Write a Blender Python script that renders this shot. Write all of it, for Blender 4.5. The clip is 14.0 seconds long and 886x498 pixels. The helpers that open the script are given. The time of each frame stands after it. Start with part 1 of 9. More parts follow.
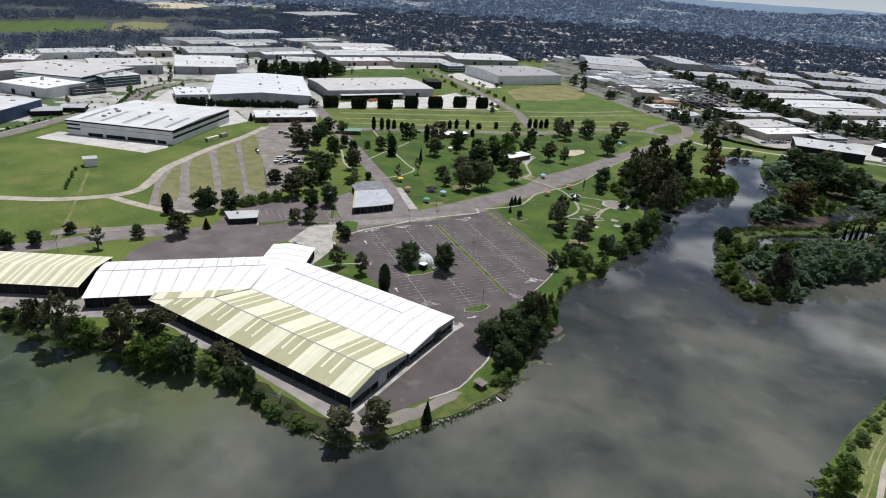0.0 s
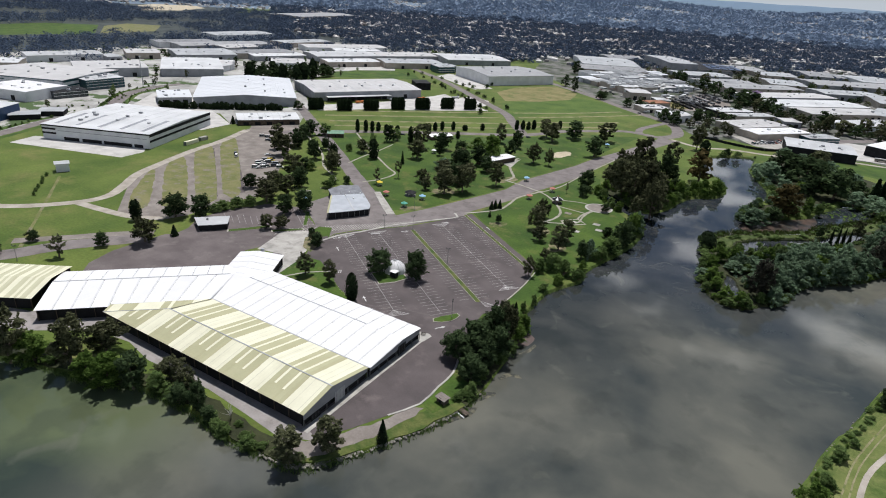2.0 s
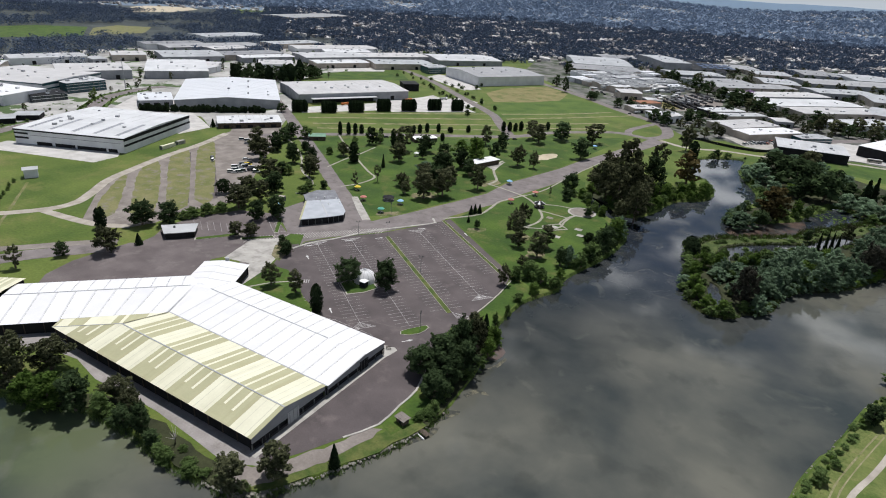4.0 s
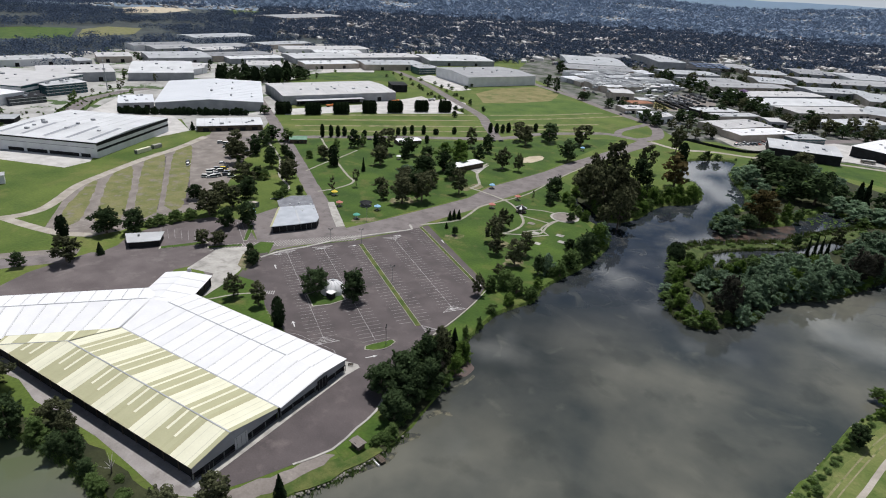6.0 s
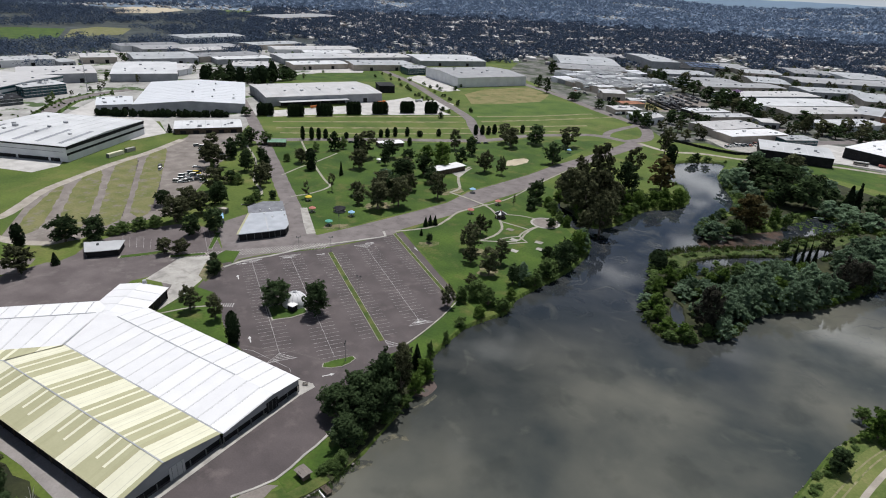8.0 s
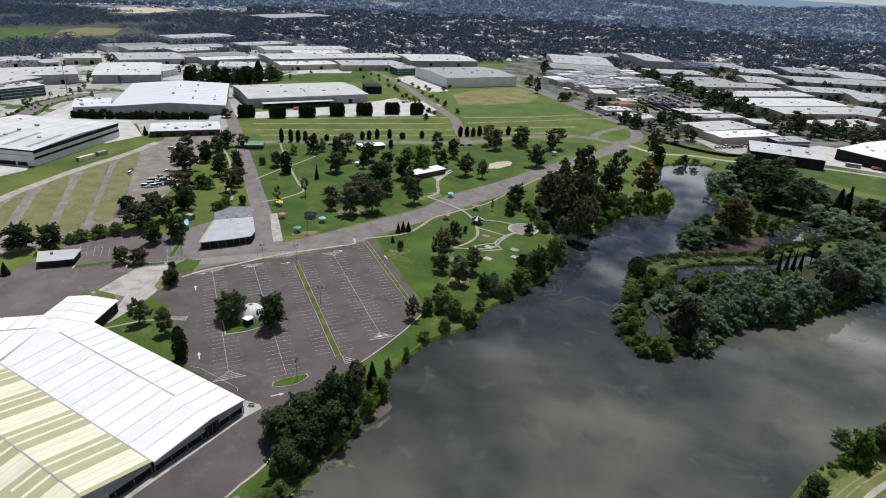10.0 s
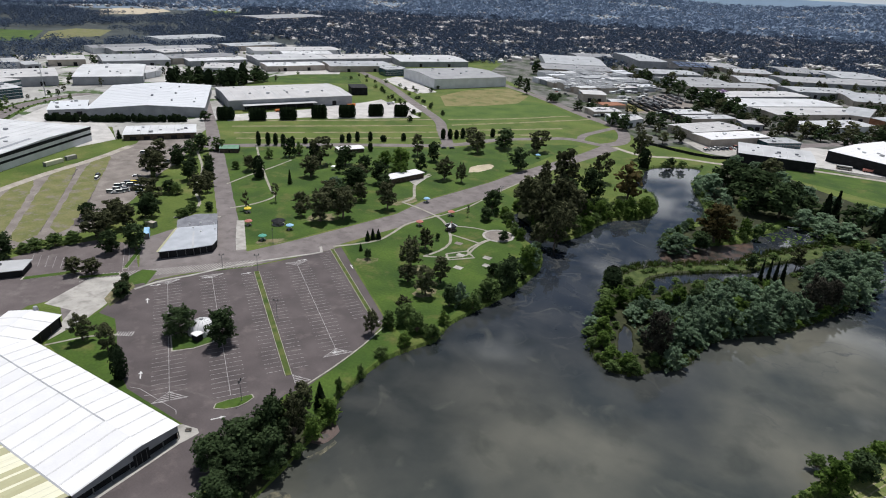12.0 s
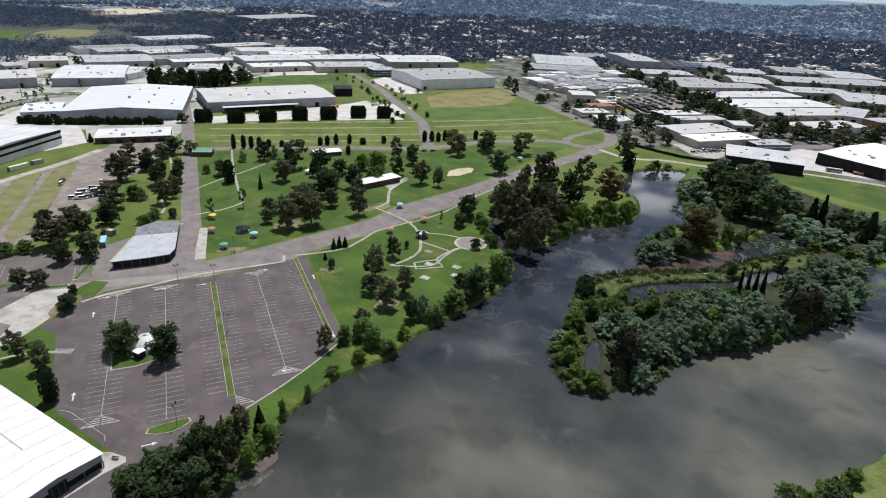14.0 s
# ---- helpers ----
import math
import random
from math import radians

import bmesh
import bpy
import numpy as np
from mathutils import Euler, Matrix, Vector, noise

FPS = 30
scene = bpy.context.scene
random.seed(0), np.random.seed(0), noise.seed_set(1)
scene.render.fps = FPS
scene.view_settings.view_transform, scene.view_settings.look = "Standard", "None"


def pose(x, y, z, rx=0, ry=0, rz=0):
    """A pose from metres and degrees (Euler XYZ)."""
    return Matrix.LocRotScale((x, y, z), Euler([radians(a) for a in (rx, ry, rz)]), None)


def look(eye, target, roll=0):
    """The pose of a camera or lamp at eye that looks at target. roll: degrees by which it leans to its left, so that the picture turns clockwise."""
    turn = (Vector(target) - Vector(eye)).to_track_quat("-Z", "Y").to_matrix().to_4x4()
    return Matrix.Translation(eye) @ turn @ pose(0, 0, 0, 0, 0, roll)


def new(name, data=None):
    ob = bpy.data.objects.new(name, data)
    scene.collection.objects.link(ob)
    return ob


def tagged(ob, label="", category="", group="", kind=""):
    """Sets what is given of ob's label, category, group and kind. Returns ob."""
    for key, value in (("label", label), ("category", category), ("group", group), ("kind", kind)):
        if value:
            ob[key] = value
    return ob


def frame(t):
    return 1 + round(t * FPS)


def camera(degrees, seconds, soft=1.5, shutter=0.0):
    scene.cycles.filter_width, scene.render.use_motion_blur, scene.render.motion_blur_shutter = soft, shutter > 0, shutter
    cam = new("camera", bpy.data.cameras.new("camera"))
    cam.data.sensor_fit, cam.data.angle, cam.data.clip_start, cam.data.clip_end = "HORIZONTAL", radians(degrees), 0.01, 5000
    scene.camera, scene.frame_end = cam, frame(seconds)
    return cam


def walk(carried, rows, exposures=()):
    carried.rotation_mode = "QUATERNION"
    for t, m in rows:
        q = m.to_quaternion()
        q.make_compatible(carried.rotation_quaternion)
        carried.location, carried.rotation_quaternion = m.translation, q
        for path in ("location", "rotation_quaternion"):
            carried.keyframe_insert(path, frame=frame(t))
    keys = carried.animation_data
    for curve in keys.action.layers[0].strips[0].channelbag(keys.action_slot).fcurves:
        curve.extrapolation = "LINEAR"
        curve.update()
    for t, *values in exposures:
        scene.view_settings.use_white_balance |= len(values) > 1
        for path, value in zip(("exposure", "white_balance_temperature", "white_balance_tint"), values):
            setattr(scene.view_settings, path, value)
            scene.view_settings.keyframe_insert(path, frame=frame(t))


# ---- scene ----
cam = camera(72.9, 14.0, soft=1.02)
METRES, EYE, TILT, LEAN, TURN = 121.8, 121.5, 0.0, 0.0, 30.0
ROWS = [
    (0.0, 0.0, 0.0, 0.0, 1.65, -23.98, -3.72),
    (0.5, 0.026, 0.0161, 0.0005, 1.7, -23.96, -3.66),
    (1.0, 0.0518, 0.0336, 0.0008, 1.68, -23.94, -3.58),
    (1.5, 0.0776, 0.0526, 0.0011, 1.61, -23.94, -3.5),
    (2.0, 0.1037, 0.0729, 0.0012, 1.57, -23.92, -3.45),
    (2.5, 0.1278, 0.0933, 0.0011, 1.52, -23.91, -3.37),
    (3.0, 0.1523, 0.1152, 0.0007, 1.47, -23.9, -3.31),
    (5.5, 0.2733, 0.2299, 0.0012, 1.26, -23.88, -3.03),
    (6.0, 0.2978, 0.2543, 0.0009, 1.23, -23.89, -2.99),
    (6.5, 0.323, 0.279, 0.0004, 1.19, -23.89, -2.96),
    (7.0, 0.3488, 0.3041, 0.0002, 1.17, -23.89, -2.91),
    (7.5, 0.3743, 0.3296, 0.0004, 1.13, -23.89, -2.9),
    (8.0, 0.4014, 0.3544, 0.0, 1.11, -23.91, -2.89),
    (10.5, 0.5457, 0.4765, -0.0015, 1.07, -23.93, -2.74),
    (11.0, 0.5752, 0.5012, -0.002, 1.05, -23.92, -2.72),
    (11.5, 0.6051, 0.5261, -0.0022, 1.06, -23.92, -2.69),
    (12.0, 0.6355, 0.5508, -0.0024, 1.04, -23.91, -2.64),
    (12.5, 0.666, 0.5758, -0.0023, 1.02, -23.91, -2.59),
    (13.0, 0.6966, 0.6005, -0.0027, 1.01, -23.91, -2.6),
    (13.5, 0.7272, 0.6254, -0.0026, 0.99, -23.92, -2.58),
    (14.0, 0.7578, 0.6503, -0.0028, 0.98, -23.92, -2.54),
]
walk(cam, [(t, pose(0, 0, EYE, TILT, LEAN, TURN) @ pose(METRES * x, METRES * y, METRES * z, 90 + pitch, roll, yaw)) for t, x, y, z, yaw, pitch, roll in ROWS],
     [(0.0, 0.0), (5.5, -0.04), (8.0, -0.10), (11.0, -0.06), (13.0, 0.0), (14.0, 0.12)])

# ---- sky and sun ----
SUN_AHEAD = Vector((-0.40, 0.92, 0.0)).normalized()
SUN_UP = radians(69)
sun_data = bpy.data.lights.new("sun", "SUN")
sun_data.energy, sun_data.angle, sun_data.color = 4.4, radians(0.55), (1.0, 0.985, 0.98)
sun = new("sun", sun_data)
sun_way = SUN_AHEAD * math.cos(SUN_UP) + Vector((0, 0, math.sin(SUN_UP)))
sun.matrix_world = look(sun_way * 400, (0, 0, 0))

world = bpy.data.worlds.new("sky")
scene.world = world
world.use_nodes = True
wt = world.node_tree
wn, wl = wt.nodes, wt.links
wn.clear()
sky = wn.new("ShaderNodeTexSky")
sky.sky_type, sky.sun_disc = "NISHITA", False
sky.sun_elevation, sky.sun_rotation = SUN_UP, math.atan2(SUN_AHEAD.x, SUN_AHEAD.y)
sky.altitude, sky.dust_density, sky.ozone_density = 100, 0.6, 2.0
# broken cloud over the whole sky, laid out on a flat cloud deck
tc = wn.new("ShaderNodeTexCoord")
sep = wn.new("ShaderNodeSeparateXYZ")
lift = wn.new("ShaderNodeMath")
lift.operation, lift.inputs[1].default_value = "MAXIMUM", 0.07
dx, dy = wn.new("ShaderNodeMath"), wn.new("ShaderNodeMath")
dx.operation = dy.operation = "DIVIDE"
deck = wn.new("ShaderNodeCombineXYZ")
cloud = wn.new("ShaderNodeTexNoise")
cloud.inputs["Scale"].default_value, cloud.inputs["Detail"].default_value = 2.6, 9.0
ramp = wn.new("ShaderNodeValToRGB")
ramp.color_ramp.elements[0].position, ramp.color_ramp.elements[1].position = 0.52, 0.64
over = wn.new("ShaderNodeMix")
over.data_type = "RGBA"
over.inputs["B"].default_value = (27.0, 28.0, 29.5, 1)
bg, wo = wn.new("ShaderNodeBackground"), wn.new("ShaderNodeOutputWorld")
bg.inputs["Strength"].default_value = 0.048
wl.new(tc.outputs["Generated"], sep.inputs[0])
wl.new(sep.outputs["Z"], lift.inputs[0])
wl.new(sep.outputs["X"], dx.inputs[0])
wl.new(lift.outputs[0], dx.inputs[1])
wl.new(sep.outputs["Y"], dy.inputs[0])
wl.new(lift.outputs[0], dy.inputs[1])
wl.new(dx.outputs[0], deck.inputs[0])
wl.new(dy.outputs[0], deck.inputs[1])
wl.new(deck.outputs[0], cloud.inputs["Vector"])
# the deck closes up towards the horizon
bank_up, heap = wn.new("ShaderNodeMapRange"), wn.new("ShaderNodeMath")
bank_up.inputs[1].default_value, bank_up.inputs[2].default_value, bank_up.inputs[3].default_value, bank_up.inputs[4].default_value = 0.2, 0.62, 0.10, -0.09
heap.operation = "ADD"
wl.new(sep.outputs["Z"], bank_up.inputs[0])
wl.new(cloud.outputs[0], heap.inputs[0])
wl.new(bank_up.outputs[0], heap.inputs[1])
wl.new(heap.outputs[0], ramp.inputs[0])
# towards the horizon the cloud thins into haze
veil, thin = wn.new("ShaderNodeMapRange"), wn.new("ShaderNodeMath")
veil.inputs[1].default_value, veil.inputs[2].default_value = 0.03, 0.12
thin.operation = "MULTIPLY"
wl.new(sep.outputs["Z"], veil.inputs[0])
wl.new(veil.outputs[0], thin.inputs[0])
wl.new(ramp.outputs[0], thin.inputs[1])
wl.new(thin.outputs[0], over.inputs["Factor"])
wl.new(sky.outputs[0], over.inputs["A"])
# pale haze low over the land
low, haze = wn.new("ShaderNodeMapRange"), wn.new("ShaderNodeMix")
low.inputs[1].default_value, low.inputs[2].default_value, low.inputs[3].default_value, low.inputs[4].default_value = 0.0, 0.16, 1.0, 0.0
haze.data_type = "RGBA"
haze.inputs["B"].default_value = (10.5, 11.6, 13.0, 1)
wl.new(sep.outputs["Z"], low.inputs[0])
wl.new(low.outputs[0], haze.inputs["Factor"])
wl.new(over.outputs["Result"], haze.inputs["A"])
wl.new(haze.outputs["Result"], bg.inputs[0])
wl.new(bg.outputs[0], wo.inputs[0])

# ---- materials ----


def mat(name, dark, light, size=6.0, fine=0.4, rough=0.85, bump=0.25, metal=0.0, grain=0.25, island=0.0, each=0.0, spec=0.3, worn=None):
    """A surface that varies between two colours at two scales (metres); island and each vary it from piece to piece."""
    m = bpy.data.materials.new(name)
    m.use_nodes = True
    n, l = m.node_tree.nodes, m.node_tree.links
    b = n["Principled BSDF"]
    b.inputs["Roughness"].default_value, b.inputs["Metallic"].default_value = rough, metal
    b.inputs["Specular IOR Level"].default_value = spec
    co = n.new("ShaderNodeTexCoord")
    big, small = n.new("ShaderNodeTexNoise"), n.new("ShaderNodeTexNoise")
    big.inputs["Scale"].default_value, big.inputs["Detail"].default_value = 1 / size, 5
    small.inputs["Scale"].default_value, small.inputs["Detail"].default_value = 1 / fine, 4
    for t in (big, small):
        l.new(co.outputs["Object"], t.inputs["Vector"])
    spread = n.new("ShaderNodeMapRange")
    spread.inputs[1].default_value, spread.inputs[2].default_value = 0.32, 0.68
    l.new(big.outputs[0], spread.inputs[0])
    mix = n.new("ShaderNodeMix")
    mix.data_type = "RGBA"
    mix.inputs["A"].default_value, mix.inputs["B"].default_value = (*dark, 1), (*light, 1)
    value = spread.outputs[0]
    if island or each:
        src = n.new("ShaderNodeNewGeometry").outputs["Random Per Island"] if island else n.new("ShaderNodeObjectInfo").outputs["Random"]
        blend = n.new("ShaderNodeMix")
        blend.inputs[0].default_value = island or each
        l.new(value, blend.inputs[2])
        l.new(src, blend.inputs[3])
        value = blend.outputs[0]
    l.new(value, mix.inputs["Factor"])
    colour = mix.outputs["Result"]
    if worn:
        tint, scale, low, high, share = worn
        patch, edge, bare = n.new("ShaderNodeTexNoise"), n.new("ShaderNodeMapRange"), n.new("ShaderNodeMix")
        patch.inputs["Scale"].default_value, patch.inputs["Detail"].default_value, patch.inputs["Roughness"].default_value = 1 / scale, 9, 0.62
        edge.inputs[1].default_value, edge.inputs[2].default_value, edge.inputs[4].default_value = low, high, share
        bare.data_type = "RGBA"
        bare.inputs["B"].default_value = (*tint, 1)
        l.new(co.outputs["Object"], patch.inputs["Vector"])
        l.new(patch.outputs[0], edge.inputs[0])
        l.new(edge.outputs[0], bare.inputs["Factor"])
        l.new(colour, bare.inputs["A"])
        colour = bare.outputs["Result"]
    tone = n.new("ShaderNodeMapRange")
    tone.inputs[3].default_value, tone.inputs[4].default_value = 1 - grain, 1 + grain
    l.new(small.outputs[0], tone.inputs[0])
    mul = n.new("ShaderNodeMix")
    mul.data_type, mul.blend_type = "RGBA", "MULTIPLY"
    mul.inputs["Factor"].default_value = 1
    l.new(colour, mul.inputs["A"])
    l.new(tone.outputs[0], mul.inputs["B"])
    l.new(mul.outputs["Result"], b.inputs["Base Color"])
    if bump:
        bp = n.new("ShaderNodeBump")
        bp.inputs["Strength"].default_value, bp.inputs["Distance"].default_value = bump, fine * 0.3
        l.new(small.outputs[0], bp.inputs["Height"])
        l.new(bp.outputs[0], b.inputs["Normal"])
    return m


def leaf_mat(name, dark, light, glow=0.3):
    """Foliage: varied from tuft to tuft and from plant to plant, and letting some light through."""
    m = bpy.data.materials.new(name)
    m.use_nodes = True
    n, l = m.node_tree.nodes, m.node_tree.links
    out = n["Material Output"]
    n.remove(n["Principled BSDF"])
    geo, info = n.new("ShaderNodeNewGeometry"), n.new("ShaderNodeObjectInfo")
    a = n.new("ShaderNodeMix")
    a.inputs[0].default_value = 0.4
    l.new(geo.outputs["Random Per Island"], a.inputs[2])
    l.new(info.outputs["Random"], a.inputs[3])
    mix = n.new("ShaderNodeMix")
    mix.data_type = "RGBA"
    mix.inputs["A"].default_value, mix.inputs["B"].default_value = (*dark, 1), (*light, 1)
    l.new(a.outputs[0], mix.inputs["Factor"])
    d, t, s = n.new("ShaderNodeBsdfDiffuse"), n.new("ShaderNodeBsdfTranslucent"), n.new("ShaderNodeMixShader")
    s.inputs[0].default_value = glow
    l.new(mix.outputs["Result"], d.inputs[0])
    l.new(mix.outputs["Result"], t.inputs[0])
    l.new(d.outputs[0], s.inputs[1])
    l.new(t.outputs[0], s.inputs[2])
    l.new(s.outputs[0], out.inputs[0])
    return m


M_GRASS = mat("grass", (0.052, 0.090, 0.012), (0.108, 0.144, 0.027), 30, 1.3, 0.9, 0.4, grain=0.40, worn=((0.180, 0.160, 0.058), 22, 0.52, 0.70, 0.6))
M_LUSH = mat("lush_grass", (0.027, 0.062, 0.007), (0.063, 0.110, 0.013), 18, 1.1, 0.9, 0.4, grain=0.40, worn=((0.150, 0.132, 0.044), 13, 0.54, 0.70, 0.6))
M_DRY = mat("dry_grass", (0.150, 0.140, 0.052), (0.235, 0.200, 0.095), 14, 1.2, 0.95, 0.4, grain=0.3, worn=((0.085, 0.115, 0.028), 16, 0.50, 0.62, 0.7))
M_OLIVE = mat("thin_grass", (0.115, 0.130, 0.040), (0.19, 0.178, 0.080), 10, 1.0, 0.95, 0.4, grain=0.35, worn=((0.195, 0.170, 0.145), 7, 0.53, 0.64, 0.8))
M_OLIVE_TURF = mat("patchy_turf", (0.036, 0.072, 0.010), (0.115, 0.125, 0.036), 4, 0.8, 0.9, 0.4)
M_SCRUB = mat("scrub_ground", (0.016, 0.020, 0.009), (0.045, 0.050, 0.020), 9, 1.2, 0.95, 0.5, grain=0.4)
M_ASPHALT = mat("asphalt", (0.074, 0.062, 0.062), (0.110, 0.092, 0.091), 11, 0.5, 0.9, 0.15, grain=0.18, worn=((0.168, 0.140, 0.133), 7, 0.55, 0.70, 0.55))
M_SCOUR = mat("scoured_asphalt", (0.096, 0.082, 0.080), (0.165, 0.142, 0.136), 2.5, 0.4, 0.9, 0.1, grain=0.3, worn=((0.088, 0.074, 0.073), 2.5, 0.45, 0.6, 0.9))
M_ROAD = mat("worn_asphalt", (0.146, 0.127, 0.123), (0.216, 0.191, 0.184), 8, 0.5, 0.9, 0.15, grain=0.18, worn=((0.088, 0.078, 0.075), 5, 0.52, 0.66, 0.5))
M_GRAVEL = mat("gravel", (0.28, 0.25, 0.21), (0.42, 0.38, 0.33), 6, 0.5, 0.95, 0.3, grain=0.2)
M_DIRT = mat("packed_dirt", (0.157, 0.136, 0.121), (0.252, 0.222, 0.199), 9, 0.8, 0.95, 0.3, grain=0.25, worn=((0.30, 0.272, 0.245), 12, 0.52, 0.66, 0.7))
M_CONC = mat("concrete", (0.300, 0.286, 0.262), (0.444, 0.422, 0.386), 6, 0.5, 0.85, 0.15, grain=0.15, worn=((0.17, 0.16, 0.145), 4, 0.5, 0.66, 0.6))
M_SLAB = mat("pale_concrete", (0.42, 0.405, 0.385), (0.55, 0.53, 0.505), 14, 1.0, 0.8, 0.1, grain=0.12, worn=((0.30, 0.285, 0.265), 9, 0.5, 0.66, 0.6))
M_SAND = mat("sand", (0.38, 0.325, 0.235), (0.52, 0.45, 0.335), 8, 1, 0.95, 0.3)
M_MUD = mat("red_mud", (0.045, 0.030, 0.024), (0.104, 0.068, 0.053), 4, 0.6, 0.35, 0.4, worn=((0.026, 0.026, 0.022), 5, 0.47, 0.54, 0.95))
M_SILT = mat("wet_silt", (0.060, 0.040, 0.034), (0.118, 0.078, 0.064), 3, 0.5, 0.5, 0.3, worn=((0.040, 0.040, 0.034), 3, 0.5, 0.58, 0.8))
M_SCUM = mat("floating_scum", (0.030, 0.032, 0.022), (0.155, 0.140, 0.090), 1.6, 0.3, 0.7, 0.4, grain=0.5, worn=((0.024, 0.027, 0.022), 2.2, 0.44, 0.56, 0.95))
M_ESTATE = mat("estate_paving", (0.045, 0.052, 0.040), (0.20, 0.192, 0.180), 22, 3, 0.9, 0.1, grain=0.35, worn=((0.030, 0.048, 0.016), 30, 0.5, 0.56, 0.9))
M_WESTPAVE = mat("pale_estate_paving", (0.22, 0.215, 0.20), (0.46, 0.45, 0.425), 26, 3, 0.9, 0.1, grain=0.25, worn=((0.045, 0.085, 0.018), 30, 0.56, 0.585, 0.95))
# floor colour leans to the grey-blue of distance haze
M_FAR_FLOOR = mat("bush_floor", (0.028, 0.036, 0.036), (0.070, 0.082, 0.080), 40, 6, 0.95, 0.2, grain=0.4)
M_STONE = mat("bank_stone", (0.13, 0.12, 0.10), (0.32, 0.30, 0.265), 3, 0.5, 0.9, 0.5, island=0.7)
M_ARROW = mat("fresh_road_paint", (0.42, 0.41, 0.40), (0.62, 0.61, 0.60), 2, 0.25, 0.8, 0.0, grain=0.2)
M_LINE = mat("road_paint", (0.22, 0.205, 0.20), (0.46, 0.44, 0.43), 2, 0.25, 0.8, 0.0, grain=0.3)
M_WHITE_ROOF = mat("white_sheet", (0.66, 0.655, 0.658), (0.77, 0.766, 0.768), 5, 0.6, 0.5, 0.05, grain=0.05, each=0.6)
M_GREY_STRIP = mat("clear_sheet", (0.55, 0.545, 0.55), (0.64, 0.635, 0.64), 3, 0.6, 0.5, 0.05, grain=0.08)
M_CREAM = mat("cream_sheet", (0.62, 0.60, 0.45), (0.72, 0.70, 0.54), 5, 0.6, 0.6, 0.05, grain=0.06, each=0.6)
M_KHAKI = mat("khaki_sheet", (0.355, 0.342, 0.205), (0.415, 0.400, 0.248), 5, 0.6, 0.65, 0.05, grain=0.08, each=0.5)
M_LANE = mat("pale_gravel_lane", (0.225, 0.205, 0.195), (0.32, 0.295, 0.28), 6, 0.5, 0.9, 0.2, grain=0.16, worn=((0.16, 0.14, 0.125), 5, 0.52, 0.66, 0.6))
M_METAL_GREY = mat("grey_sheet", (0.30, 0.31, 0.32), (0.41, 0.42, 0.43), 12, 1.0, 0.5, 0.05, grain=0.08)
M_METAL_PALE = mat("pale_sheet", (0.33, 0.335, 0.34), (0.64, 0.645, 0.65), 16, 1.2, 0.5, 0.05, grain=0.1, each=0.6)
M_WEATHERED = mat("weathered_sheet", (0.40, 0.392, 0.388), (0.54, 0.53, 0.525), 12, 1.0, 0.55, 0.05, grain=0.1, each=0.4)
M_WALL_PALE = mat("pale_wall", (0.55, 0.56, 0.58), (0.66, 0.67, 0.69), 8, 0.8, 0.7, 0.1, grain=0.06)
M_WALL_GREY = mat("grey_wall", (0.22, 0.232, 0.25), (0.31, 0.32, 0.34), 8, 0.8, 0.7, 0.1, grain=0.08)
M_WALL_TAN = mat("tan_wall", (0.33, 0.29, 0.25), (0.45, 0.40, 0.35), 8, 0.8, 0.8, 0.1, grain=0.1)
# this near-black also holds shade under eaves and inside openings
M_DARK = mat("dark_cladding_and_shade", (0.009, 0.0095, 0.011), (0.020, 0.021, 0.024), 4, 0.5, 0.7, 0.1, grain=0.15, spec=0.15)
M_BLUE = mat("navy_cladding", (0.03, 0.06, 0.13), (0.045, 0.08, 0.16), 6, 0.5, 0.5, 0.05, grain=0.08)
M_TIMBER = mat("dark_timber", (0.05, 0.038, 0.028), (0.11, 0.085, 0.065), 1.5, 0.15, 0.85, 0.3)
M_BARK = mat("bark", (0.07, 0.055, 0.042), (0.17, 0.14, 0.11), 1.2, 0.15, 0.95, 0.5)
M_STEEL = mat("painted_steel", (0.10, 0.11, 0.11), (0.16, 0.17, 0.17), 1, 0.1, 0.5, 0.05)
M_MEMBRANE = mat("roof_membrane", (0.13, 0.135, 0.15), (0.21, 0.215, 0.235), 4, 0.5, 0.7, 0.1, grain=0.15, worn=((0.30, 0.30, 0.30), 3, 0.55, 0.7, 0.6))
M_CAFE_ROOF = mat("cafe_sheet", (0.34, 0.36, 0.39), (0.44, 0.46, 0.49), 5, 0.5, 0.5, 0.05, grain=0.1)
M_RUST = mat("rusty_cladding", (0.20, 0.085, 0.045), (0.33, 0.15, 0.085), 5, 0.6, 0.8, 0.1)
M_BARE = mat("bare_patch", (0.15, 0.128, 0.070), (0.24, 0.205, 0.13), 4, 0.6, 0.95, 0.4, grain=0.3, worn=((0.060, 0.090, 0.018), 5, 0.44, 0.58, 0.95))
M_SOFT = mat("pale_olive_sheet", (0.44, 0.425, 0.285), (0.52, 0.505, 0.35), 5, 0.6, 0.6, 0.05, grain=0.06, each=0.6)
M_FADED = mat("faded_cream_sheet", (0.52, 0.505, 0.39), (0.60, 0.585, 0.45), 5, 0.6, 0.6, 0.05, grain=0.06)
M_PALE_ROOF = mat("pale_roof_sheet", (0.55, 0.565, 0.59), (0.64, 0.655, 0.68), 24, 1.2, 0.5, 0.05, grain=0.06, each=0.5)
M_YARD = mat("yard_asphalt", (0.098, 0.081, 0.080), (0.150, 0.127, 0.124), 12, 0.5, 0.9, 0.15, grain=0.18, worn=((0.205, 0.182, 0.172), 9, 0.54, 0.68, 0.55))
